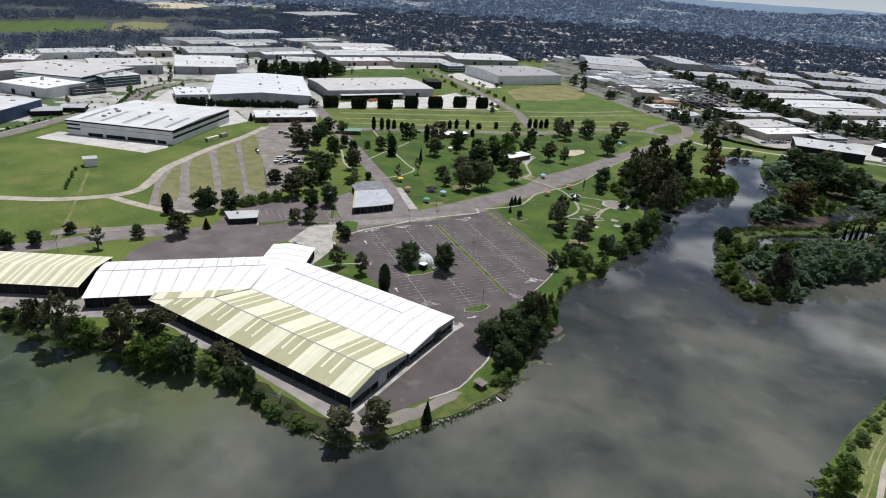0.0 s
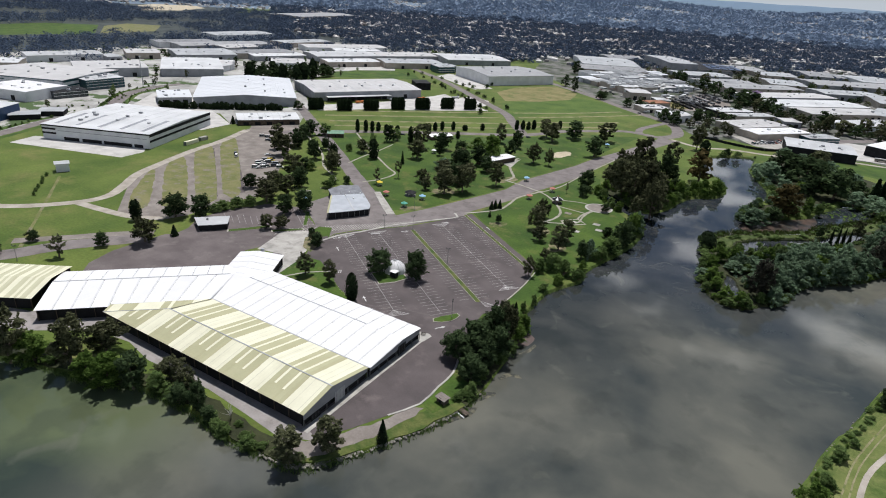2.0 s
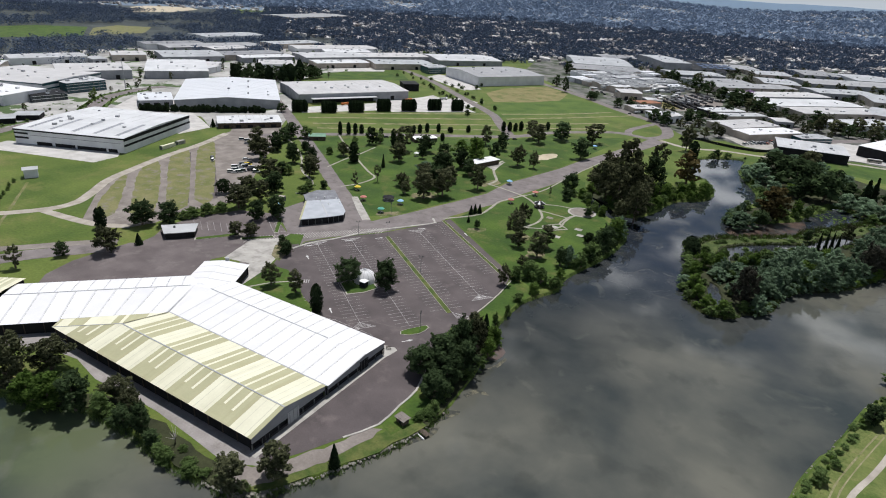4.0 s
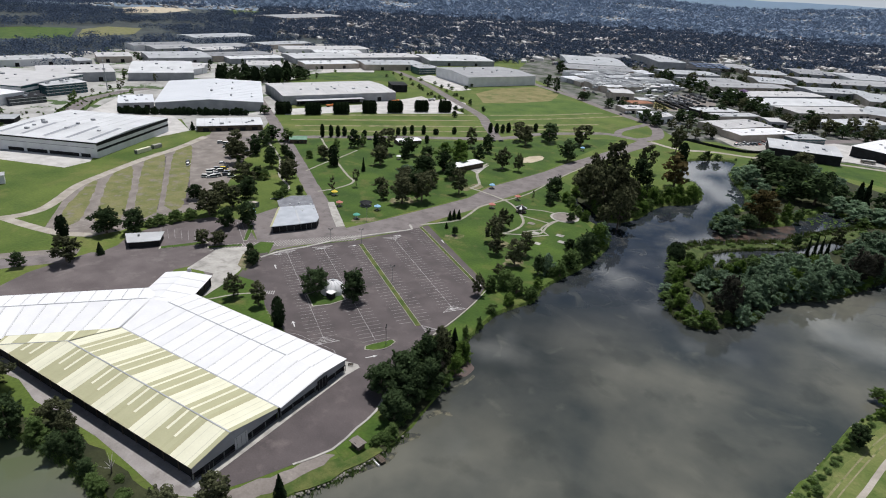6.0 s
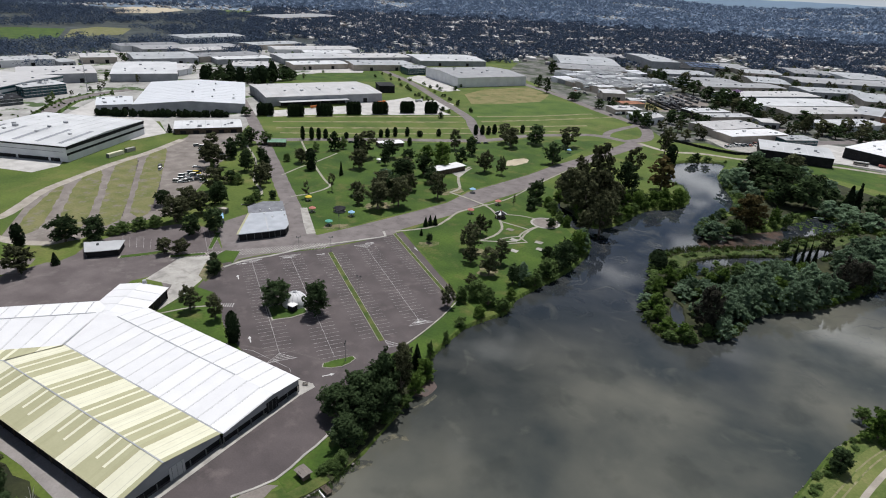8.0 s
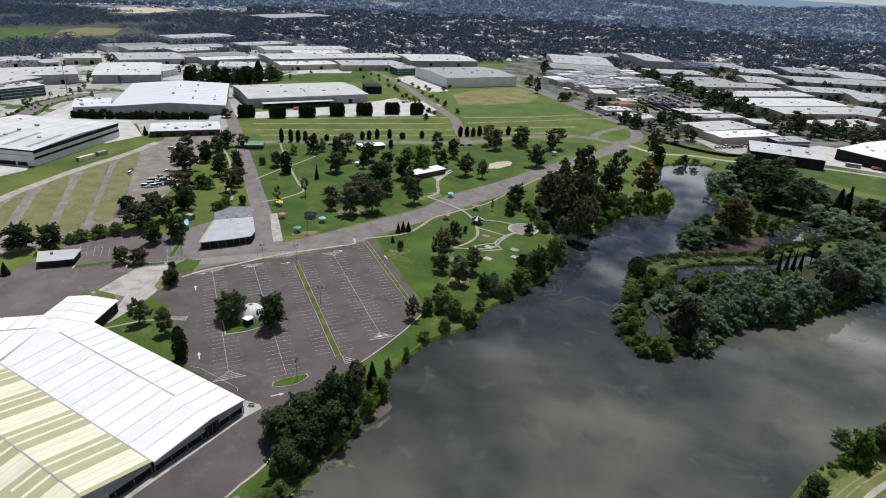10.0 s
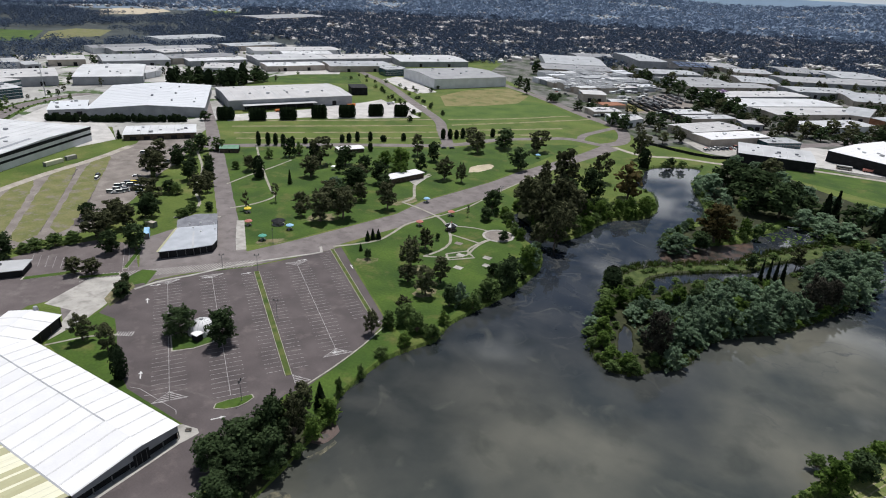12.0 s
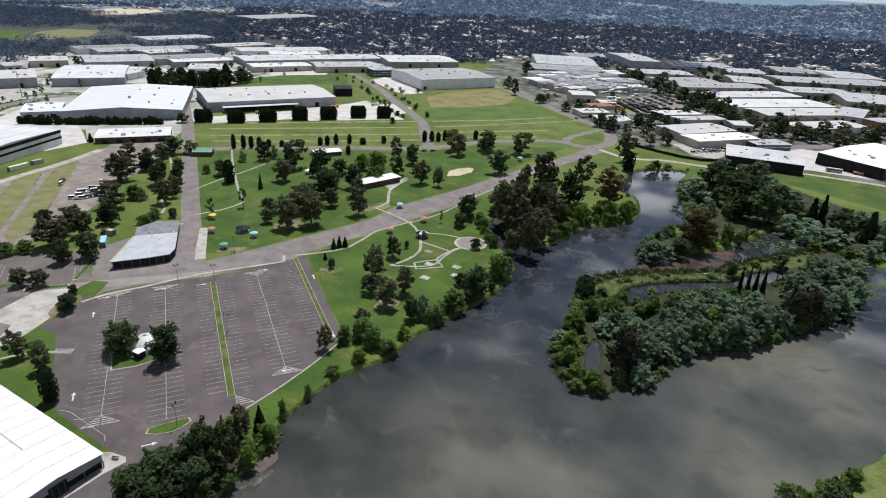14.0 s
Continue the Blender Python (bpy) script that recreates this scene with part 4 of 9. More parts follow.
EAST_TOWN_D = [(-67, 864, 22.4, 14.4), (-57, 897, 19.8, 11.3), (-38, 849, 18.6, 10.6), (-179, 748, 13.3, 9.6), (-165, 749, 12.0, 7.7), (-265, 804, 24.0, 5.8), (-218, 778, 10.9, 6.8), (-124, 694, 16.4, 6.9), (-113, 694, 15.2, 6.9), (-65, 803, 15.0, 6.7), (-128, 963, 24.0, 11.5), (-169, 1022, 22.0, 8.8), (-25, 840, 18.3, 8.4), (-93, 718, 16.7, 6.6), (-82, 718, 16.6, 7.2), (-110, 681, 14.5, 6.8), (-126, 706, 12.3, 6.0), (-111, 949, 24.0, 10.6), (-87, 907, 21.8, 11.6), (-70, 908, 22.3, 12.3), (-55, 898, 19.9, 10.6), (-180, 1048, 22.0, 9.2), (-219, 774, 12.8, 8.2)]
EAST_TOWN_G = [(29, 777, 20.1, 7.6), (43, 781, 16.3, 12.8), (64, 809, 17.7, 12.0), (-16, 811, 11.7, 8.0), (-65, 650, 11.4, 9.5), (-74, 612, 14.2, 7.4), (-54, 665, 12.0, 8.1), (2, 792, 14.2, 7.8), (81, 815, 16.6, 10.7), (100, 816, 16.4, 9.4), (113, 843, 16.8, 9.8), (-143, 1050, 20.1, 10.0)]
BANK_SE_L = [(66, 259, 11, 5.6), (77, 283, 5.7, 4.2), (34.5, 166, 11.5, 5.6), (72, 272, 8, 4.6)]
BANK_SE_D = [(55, 236, 8, 4.4), (72, 268, 10.5, 4.6), (88, 292, 5, 3.4)]
BANK_SE_B = [(41, 196, 4.4, 3.4), (62, 267, 5.0, 3.6), (38, 181, 4.0, 3.0), (45, 206, 2.6, 2.2)]
FAR_AVENUE_D = [(-281, 570, 7.1, 3.0), (-484, 733, 5.4, 4.2), (-549, 775, 5.8, 4.5), (-493, 761, 4.4, 3.2), (-456, 730, 4.2, 3.0), (-397, 684, 5.8, 4.1), (-364, 657, 5.5, 3.9), (-333, 637, 4.7, 3.7), (-301, 607, 4.5, 3.5), (-356, 727, 6.6, 5.6), (-361, 751, 5.4, 4.3), (-342, 673, 4.3, 3.2), (-326, 662, 4.2, 3.2), (-305, 644, 4.7, 3.0), (-273, 616, 4.4, 3.4), (-383, 711, 5.9, 4.9)]
FAR_AVENUE_B = [(-420, 701, 5.3, 3.6), (-348, 649, 4.8, 3.8), (-290, 600, 3.8, 2.8), (-436, 745, 4.9, 3.8), (-406, 733, 4.8, 3.6), (-364, 692, 3.8, 3.4), (-369, 713, 4.6, 4.2)]
PINES_D = [(-606, 562, 20.9, 7.1), (-591, 567, 20.9, 7.0), (-579, 585, 19.0, 7.1), (-561, 587, 18.9, 7.7), (-544, 622, 17.2, 9.4), (-544, 639, 14.6, 9.6), (-581, 549, 14.3, 9.1), (-554, 574, 13.8, 9.1), (-574, 611, 18.0, 8.0), (-332, 990, 24.0, 8.9), (-292, 841, 18.6, 6.8)]
PINES_K = [(-585, 576, 18.9, 7.0), (-544, 589, 20.8, 7.6), (-547, 609, 24.0, 5.5)]
EAST_TOWN_J = [(-59, 967, 12.9, 9.9)]
EAST_ROAD_D = [(26, 804, 21.6, 10.7), (56, 769, 16.1, 8.9), (90, 790, 12.4, 7.9), (104, 803, 15.7, 10.7), (-34, 872, 20.4, 8.8), (35, 875, 9.3, 7.3)]
EAST_ROAD_G = [(44, 776, 16.9, 11.6), (77, 770, 15.9, 10.2), (-48, 867, 16.7, 10.2), (-14, 829, 9.1, 6.9)]
GROVE_MID_L = [(-196, 432, 19, 8.6), (-211, 434, 13, 6.2), (-204, 446, 13, 6.0), (-187, 421, 12, 5.5)]
PARK_EAST_L = [(-59, 338, 13.4, 6.1)]
HEDGE_C_D = [(-419, 449, 10.0, 7.1)]
HEDGE_C_C = [(-412, 363, 6.9, 2.7)]
TREES = [
    (LAKE_WEST_G, "G", "on the west shore"),
    (LAKE_WEST_L, "L", "on the west shore"),
    (LAKE_WEST_D, "D", "on the west shore"),
    (LAKE_WEST_B, "B", "on the west shore"),
    (LAKE_WEST_C, "C", "on the west shore"),
    (LAKE_EAST_D, "D", "on the car park shore"),
    (LAKE_EAST_G, "G", "on the car park shore"),
    (LAKE_EAST_B, "B", "on the car park shore"),
    (PARKING_K, "K", "by the car park"),
    (PARKING_G, "G", "by the car park"),
    (PARKING_D, "D", "by the car park"),
    (YARD_G, "G", "by the yard"),
    (YARD_S, "S", "by the yard"),
    (YARD_D, "D", "by the yard"),
    (YARD_C, "C", "by the yard"),
    (YARD_K, "K", "by the yard"),
    (YARD_B, "B", "by the yard"),
    (GROVE_WEST_G, "G", "in the west grove"),
    (GROVE_WEST_D, "D", "in the west grove"),
    (GROVE_WEST_B, "B", "in the west grove"),
    (LAKE_EAST_C, "C", "on the car park shore"),
    (LAKE_EAST_L, "L", "on the car park shore"),
    (FIELD_B, "B", "by the small shed"),
    (GROVE_MID_G, "G", "in the park grove"),
    (GROVE_MID_W, "W", "in the park grove"),
    (GROVE_MID_K, "K", "in the park grove"),
    (GROVE_MID_D, "D", "in the park grove"),
    (GROVE_MID_B, "B", "in the park grove"),
    (GROVE_MID_S, "S", "in the park grove"),
    (GROVE_MID_C, "C", "in the park grove"),
    (CONE_ROW_K, "K", "in the paddock row"),
    (PARK_EAST_C, "C", "in the shore garden"),
    (PARK_EAST_D, "D", "in the shore garden"),
    (PARK_EAST_G, "G", "in the shore garden"),
    (PARK_EAST_W, "W", "in the shore garden"),
    (PARK_EAST_B, "B", "in the shore garden"),
    (PARK_EAST_S, "S", "in the shore garden"),
    (POINT_G, "G", "on the wooded point"),
    (POINT_D, "D", "on the wooded point"),
    (POINT_B, "B", "on the wooded point"),
    (POINT_L, "L", "on the wooded point"),
    (POINT_R, "R", "on the wooded point"),
    (POINT_K, "K", "on the wooded point"),
    (EAST_BANK_W, "W", "on the east bank"),
    (EAST_BANK_D, "D", "on the east bank"),
    (EAST_BANK_G, "G", "on the east bank"),
    (EAST_BANK_R, "R", "on the east bank"),
    (EAST_BANK_B, "B", "on the east bank"),
    (EAST_BANK_C, "C", "on the east bank"),
    (EAST_BANK_L, "L", "on the east bank"),
    (ISLE_D, "D", "on the island"),
    (ISLE_L, "L", "on the island"),
    (ISLE_G, "G", "on the island"),
    (ISLE_W, "W", "on the island"),
    (ISLE_A, "A", "on the island"),
    (ISLE_B, "B", "on the island"),
    (ISLE_C, "C", "on the island"),
    (EAST_TOWN_D, "D", "among the workshops"),
    (EAST_TOWN_G, "G", "among the workshops"),
    (BANK_SE_L, "L", "on the far bank"),
    (BANK_SE_D, "D", "on the far bank"),
    (BANK_SE_B, "B", "on the far bank"),
    (FAR_AVENUE_D, "D", "along the far road"),
    (FAR_AVENUE_B, "B", "along the far road"),
    (PINES_D, "D", "behind the warehouses"),
    (PINES_K, "K", "behind the warehouses"),
    (EAST_TOWN_J, "J", "among the workshops"),
    (EAST_ROAD_D, "D", "along the workshop street"),
    (EAST_ROAD_G, "G", "along the workshop street"),
    (GROVE_MID_L, "L", "in the park grove"),
    (PARK_EAST_L, "L", "in the shore garden"),
    (HEDGE_C_D, "D", "along the warehouse hedge"),
    (HEDGE_C_C, "C", "along the warehouse hedge"),
]

# the works' outline
WORKS = [(-276.5, 853.6), (-320.6, 981.1), (-239.7, 1075.4), (-170.9, 1005.3), (-147.2, 912.3), (-165.7, 824.8), (-207.1, 820.3)]

# warehouses: place, turn, length, depth, height and finish
WAREHOUSES = []
WAREHOUSES += [
    ("warehouse", -466.4, 235.4, 22.8, 85.1, 86, 10.5, M_WALL_PALE, M_METAL_PALE, "large pale warehouse with dark banded walls", 0, 0.03, M_DARK, 5),
    ("warehouse", -429.2, 457.4, 137.8, 125.9, 96.1, 8.2, M_WALL_GREY, M_PALE_ROOF, "large white-roofed warehouse behind a hedge", 0, 0.06, None, 0),
    ("warehouse", -521.4, 368.6, 56.9, 30.1, 41, 6, M_WALL_GREY, M_PALE_ROOF, "low white-roofed loading annex of the warehouse", 3, 0.03, None, 0),
    ("warehouse", -437.4, 491.9, 59.2, 124.6, 80.3, 9, M_WALL_GREY, M_WEATHERED, "long grey warehouse with a shaded loading dock", 4, 0.05, None, 9),
    ("office_block", -409.1, 640.8, 46.6, 18.8, 27.4, 8, M_DARK, M_DARK, "dark glass office beside the long warehouse", 0, 0.02, None, 0),
    ("warehouse", -364.7, 747.9, 58.4, 106.2, 94.2, 12, M_WALL_PALE, M_DULL, "big grey warehouse standing over a green field", 0, 0.05, None, 0),
    ("office_block", -474.2, 797.8, 60.8, 30.8, 27.1, 9, M_TEAL, M_METAL_GREY, "teal glazed office beside the big warehouse", 0, 0.02, None, 0),
    ("warehouse", -404, 361.2, 51.5, 52, 29.8, 4.5, M_TIMBER, M_METAL_PALE, "long low shed with a pale roof", 5, 0.05, None, 0),
]
WAREHOUSES += [
    ("storage_shed", -379.6, 197.8, 64.1, 7.8, 7.2, 5, M_WALL_PALE, M_METAL_PALE, "small white storage shed in the field", 0, 0.2, None, 0),
    ("picnic_pavilion", -184.6, 397.8, 71.6, 32.2, 9.9, 3.5, M_TIMBER, M_WHITE_ROOF, "open picnic pavilion with a long white roof", 0, 0.03, None, 0),
    ("warehouse", -654.5, 276.5, 13.9, 57.6, 44.2, 9, M_WALL_PALE, M_WHITE_ROOF, "boxy white factory with a flat roof", 2, 0.02, None, 0),
    ("office_block", -598.3, 314, 82.5, 30.8, 25.6, 6, M_GLASS, M_DARK, "dark glazed office wing of the white factory", 0, 0.02, None, 0),
    ("warehouse", -694.8, 309.8, 23.1, 74.2, 86.3, 11, M_WALL_PALE, M_WEATHERED, "grey factory with a glazed front", 0, 0.03, M_TEAL, 0),
    ("warehouse", -698.2, 390.8, 64.5, 75.2, 65.3, 10, M_WALL_GREY, M_WEATHERED, "very long pale-roofed factory", 3, 0.02, None, 0),
    ("warehouse", -514.7, 200.6, 119.8, 70.4, 40.9, 10, M_BLUE, M_METAL_PALE, "navy blue clad warehouse by the street", 0, 0.03, None, 0),
    ("office_block", -536.7, 245.5, 60.2, 21.9, 16.7, 4, M_DARK, M_METAL_GREY, "low dark office with a flat roof", 0, 0.02, None, 0),
]
WAREHOUSES += [
    ("warehouse", -657.4, 468.2, 53.6, 70.4, 103.1, 9, M_WALL_GREY, M_METAL_PALE, "grey warehouse with roof vents", 0, 0.03, None, 0),
    ("warehouse", -835.8, 409.3, 73.4, 86.7, 43.2, 8, M_WALL_PALE, M_METAL_PALE, "pale industrial shed in the estate", 2, 0.04, None, 0),
    ("warehouse", -808.9, 523.2, 62.7, 43, 47.1, 8, M_WALL_TAN, M_WEATHERED, "tan-walled industrial shed in the estate", 2, 0.04, None, 0),
    ("warehouse", -759.1, 566.1, 63.9, 82.4, 77.2, 8, M_WALL_GREY, M_METAL_GREY, "grey industrial shed in the estate", 2, 0.04, None, 0),
    ("warehouse", -715.2, 528.1, 55.1, 49.4, 39.6, 7, M_WALL_PALE, M_METAL_PALE, "pale industrial shed in the estate", 2, 0.04, None, 0),
    ("warehouse", -733.1, 649.3, 73, 94.5, 44.6, 8, M_WALL_TAN, M_DULL, "tan-walled industrial shed in the estate", 2, 0.04, None, 0),
    ("warehouse", -648.9, 729.1, 63, 106.4, 67.5, 8, M_WALL_GREY, M_METAL_PALE, "grey industrial shed in the estate", 2, 0.04, None, 0),
    ("warehouse", -742.6, 806.2, 59.9, 147.6, 55.4, 8, M_WALL_PALE, M_WEATHERED, "pale industrial shed in the estate", 2, 0.04, None, 0),
]
WAREHOUSES += [
    ("warehouse", -544.7, 762, 52.8, 91.4, 54.7, 8, M_WALL_TAN, M_METAL_GREY, "tan-walled industrial shed in the estate", 2, 0.04, None, 0),
    ("warehouse", -512.3, 887.7, 50.8, 112.9, 89.8, 8, M_WALL_GREY, M_METAL_PALE, "grey industrial shed in the estate", 2, 0.04, None, 0),
    ("warehouse", -641.6, 627.6, 46.6, 46.4, 50.9, 7, M_WALL_PALE, M_WEATHERED, "pale industrial shed in the estate", 2, 0.04, None, 0),
    ("warehouse", -804, 347.3, 53.2, 33.2, 44.7, 8, M_WALL_TAN, M_METAL_PALE, "tan-walled industrial shed in the estate", 2, 0.04, None, 0),
    ("warehouse", -847.3, 638.7, 73.9, 155.8, 52.6, 8, M_WALL_GREY, M_DULL, "grey industrial shed in the estate", 2, 0.04, None, 0),
    ("warehouse", -949.6, 790.7, 82.7, 126.7, 64.3, 9, M_WALL_PALE, M_METAL_GREY, "pale industrial shed in the estate", 2, 0.04, None, 0),
    ("warehouse", 60.1, 683.1, -29, 51.5, 88.7, 9, M_DARK, M_WHITE_ROOF, "dark-walled warehouse with a bright white roof", 4, 0.03, None, 0),
    ("warehouse", -1.4, 624.3, 6.9, 54.9, 42.4, 8, M_DARK, M_METAL_PALE, "dark angular warehouse with a pale metal roof", 0, 0.03, None, 0),
]
WAREHOUSES += [
    ("warehouse", -28.2, 666.2, 50, 67.3, 24.9, 6.5, M_WALL_TAN, M_WHITE_ROOF, "tan-walled workshop with a white roof", 0, 0.03, None, 0),
    ("warehouse", -45.3, 684.1, 53.7, 65.5, 34.9, 7, M_WALL_TAN, M_WEATHERED, "long workshop with a grey sheet roof", 0, 0.05, None, 0),
    ("warehouse", -60.6, 757, 45.8, 54.2, 19.3, 6, M_WALL_TAN, M_METAL_PALE, "low workshop with a pale roof", 0, 0.03, None, 0),
    ("office_block", 15, 696.2, 41, 34.5, 20.5, 5, M_TEAL, M_METAL_GREY, "low blue-trimmed office beside the vehicle yard", 0, 0.02, None, 0),
    ("warehouse", -79.5, 766.6, 46.9, 48.2, 23.2, 7, M_DARK, M_METAL_PALE, "dark workshop with a pale roof", 1, 0.03, None, 0),
    ("warehouse", -102.7, 993.8, 42.7, 131.7, 45.1, 7, M_WALL_TAN, M_DULL, "tan-walled industrial shed in the estate", 2, 0.04, None, 0),
    ("warehouse", -63.2, 925.6, 47, 147.7, 42.4, 7, M_WALL_GREY, M_WEATHERED, "grey industrial shed in the estate", 2, 0.04, None, 0),
    ("warehouse", -25.3, 877.9, 44.3, 140.4, 51.7, 7, M_WALL_PALE, M_METAL_PALE, "pale industrial shed in the estate", 2, 0.04, None, 0),
]
WAREHOUSES += [
    ("warehouse", 11.8, 849, 43.4, 124.5, 42, 7, M_WALL_TAN, M_WEATHERED, "tan-walled industrial shed in the estate", 2, 0.04, None, 0),
    ("warehouse", 22.7, 1064.9, 31.9, 89.6, 52.9, 8, M_WALL_GREY, M_METAL_GREY, "grey industrial shed in the estate", 2, 0.04, None, 0),
    ("warehouse", 48.4, 798.6, 48.9, 85.9, 32.7, 6, M_WALL_PALE, M_METAL_PALE, "pale industrial shed in the estate", 2, 0.04, None, 0),
    ("warehouse", 87.5, 1031.5, 14.9, 74.1, 92.7, 8, M_WALL_TAN, M_METAL_GREY, "tan-walled industrial shed in the estate", 2, 0.04, None, 0),
    ("warehouse", 9.3, 1189.4, 30.3, 181.7, 74.3, 7, M_WALL_GREY, M_DULL, "grey industrial shed in the estate", 2, 0.04, None, 0),
    ("warehouse", -349.7, 1073.2, 26.8, 101, 140.5, 8, M_WALL_PALE, M_METAL_GREY, "pale industrial shed in the estate", 2, 0.04, None, 0),
    ("warehouse", -326.7, 1007.8, 30.9, 113.5, 71.5, 7, M_WALL_TAN, M_DULL, "tan-walled industrial shed in the estate", 2, 0.04, None, 0),
    ("warehouse", -223, 1177.5, 35.2, 51, 126.2, 16, M_WALL_GREY, M_METAL_GREY, "tall grey-blue factory block", 0, 0.02, None, 0),
]
WAREHOUSES += [
    ("warehouse", -177.7, 1197.2, 23, 59.3, 149.4, 8, M_WALL_GREY, M_DARK, "factory with dark solar panels on its roof", 0, 0.02, None, 0),
    ("warehouse", -189.1, 1094.8, 33.7, 89.9, 57.6, 7, M_WALL_GREY, M_METAL_GREY, "grey industrial shed in the estate", 2, 0.04, None, 0),
    ("warehouse", -132.1, 1028, 44.4, 92.6, 56.6, 6, M_WALL_PALE, M_DULL, "pale industrial shed in the estate", 2, 0.04, None, 0),
    ("warehouse", -54.1, 1119.5, 19, 54.5, 77.5, 7, M_WALL_TAN, M_METAL_GREY, "tan-walled industrial shed in the estate", 2, 0.04, None, 0),
    ("warehouse", -351.5, 1239.5, 39.4, 72.2, 61, 7, M_WALL_GREY, M_DULL, "grey industrial shed in the estate", 2, 0.04, None, 0),
    ("warehouse", -126.6, 699.1, 33.9, 32.8, 22.6, 6, M_WALL_PALE, M_METAL_PALE, "pale industrial shed in the estate", 2, 0.04, None, 0),
    ("warehouse", -152.9, 726, 43.7, 31.9, 24.2, 5, M_WALL_TAN, M_WEATHERED, "tan-walled industrial shed in the estate", 2, 0.04, None, 0),
    ("warehouse", -192.2, 804.6, 30.2, 27.7, 31.6, 9, M_WALL_TAN, M_WEATHERED, "tan-walled industrial shed in the estate", 2, 0.04, None, 0),
]
WAREHOUSES += [
    ("warehouse", -158.4, 807, 34.5, 19.2, 18.8, 4, M_WALL_GREY, M_METAL_PALE, "grey industrial shed in the estate", 2, 0.04, None, 0),
    ("warehouse", -109, 691.8, 67.1, 24.7, 8.3, 7, M_WALL_PALE, M_WEATHERED, "pale industrial shed in the estate", 2, 0.04, None, 0),
    ("office_block", 99.4, 904.9, -44.6, 27.7, 42, 8, M_RUST, M_METAL_GREY, "brown brick office block with a grey roof", 0, 0.02, None, 0),
    ("warehouse", 73.3, 915.5, -7.7, 26.8, 73.1, 7, M_WALL_TAN, M_METAL_GREY, "tan-walled industrial shed in the estate", 2, 0.04, None, 0),
    ("office_block", -538, 267.8, 49.1, 19.5, 16.7, 4, M_DARK, M_METAL_GREY, "low dark office with a flat roof by the car park", 0, 0.02, None, 0),
    ("warehouse", -714.6, 278.6, 92.2, 117.6, 48.1, 9, M_WALL_GREY, M_WEATHERED, "very wide pale-roofed factory behind the estate", 0, 0.02, None, 0),
    ("warehouse", -646.6, 549.1, 107.6, 27.9, 35.4, 7, M_WALL_PALE, M_METAL_PALE, "pale annex of the grey warehouse", 0, 0.02, None, 0),
    ("warehouse", -703.1, 654.4, 68, 81.4, 41.8, 7, M_WALL_GREY, M_METAL_PALE, "grey industrial shed in the estate", 2, 0.04, None, 0),
]
WAREHOUSES += [
    ("warehouse", -676.8, 541.8, 43, 35.3, 49.1, 7, M_WALL_PALE, M_WEATHERED, "pale industrial shed in the estate", 2, 0.04, None, 0),
    ("warehouse", -601.5, 700.2, 61.1, 81.5, 39, 7, M_WALL_TAN, M_METAL_PALE, "tan-walled industrial shed in the estate", 2, 0.04, None, 0),
    ("warehouse", -605.9, 831.2, 59, 104.6, 55.7, 7, M_WALL_GREY, M_WEATHERED, "grey industrial shed in the estate", 2, 0.04, None, 0),
    ("warehouse", -898.9, 636.1, 74.5, 93.9, 43.6, 8, M_WALL_PALE, M_DULL, "pale industrial shed in the estate", 2, 0.04, None, 0),
    ("warehouse", -809.7, 821.2, 79.4, 101.6, 46.2, 8, M_WALL_TAN, M_METAL_GREY, "tan-walled industrial shed in the estate", 2, 0.04, None, 0),
    ("warehouse", -795.9, 682.8, 81.1, 63, 45.1, 8, M_WALL_GREY, M_WEATHERED, "grey industrial shed in the estate", 2, 0.04, None, 0),
    ("warehouse", -646.3, 238, 97.6, 42.5, 27.1, 9, M_WALL_PALE, M_METAL_PALE, "pale industrial shed in the estate", 2, 0.04, None, 0),
    ("warehouse", -1303.7, 1370.9, 94.1, 284.1, 123, 8, M_WALL_TAN, M_DULL, "tan-walled industrial shed in the estate", 2, 0.04, None, 0),
]
WAREHOUSES += [
    ("warehouse", -795.6, 488.8, 81.7, 18.6, 34.1, 6, M_WALL_GREY, M_METAL_GREY, "grey industrial shed in the estate", 2, 0.04, None, 0),
    ("warehouse", -693.2, 821.4, 53.7, 79.8, 53.4, 7, M_WALL_PALE, M_METAL_PALE, "pale industrial shed in the estate", 2, 0.04, None, 0),
    ("warehouse", -77.8, 1244.4, 25.4, 63.6, 65.9, 7, M_WALL_TAN, M_METAL_GREY, "tan-walled industrial shed in the estate", 2, 0.04, None, 0),
    ("warehouse", -7, 1327.5, 25.2, 65.3, 91.7, 7, M_WALL_GREY, M_DULL, "grey industrial shed in the estate", 2, 0.04, None, 0),
    ("warehouse", 77, 1325.9, 31.4, 83.6, 101.5, 7, M_WALL_PALE, M_METAL_GREY, "pale industrial shed in the estate", 2, 0.04, None, 0),
    ("warehouse", -129.9, 1290.1, 37.4, 63.9, 71.1, 7, M_WALL_TAN, M_DULL, "tan-walled industrial shed in the estate", 2, 0.04, None, 0),
    ("warehouse", -12.2, 770.1, 27.3, 19.1, 23.1, 6, M_WALL_GREY, M_WEATHERED, "grey industrial shed in the estate", 2, 0.04, None, 0),
]
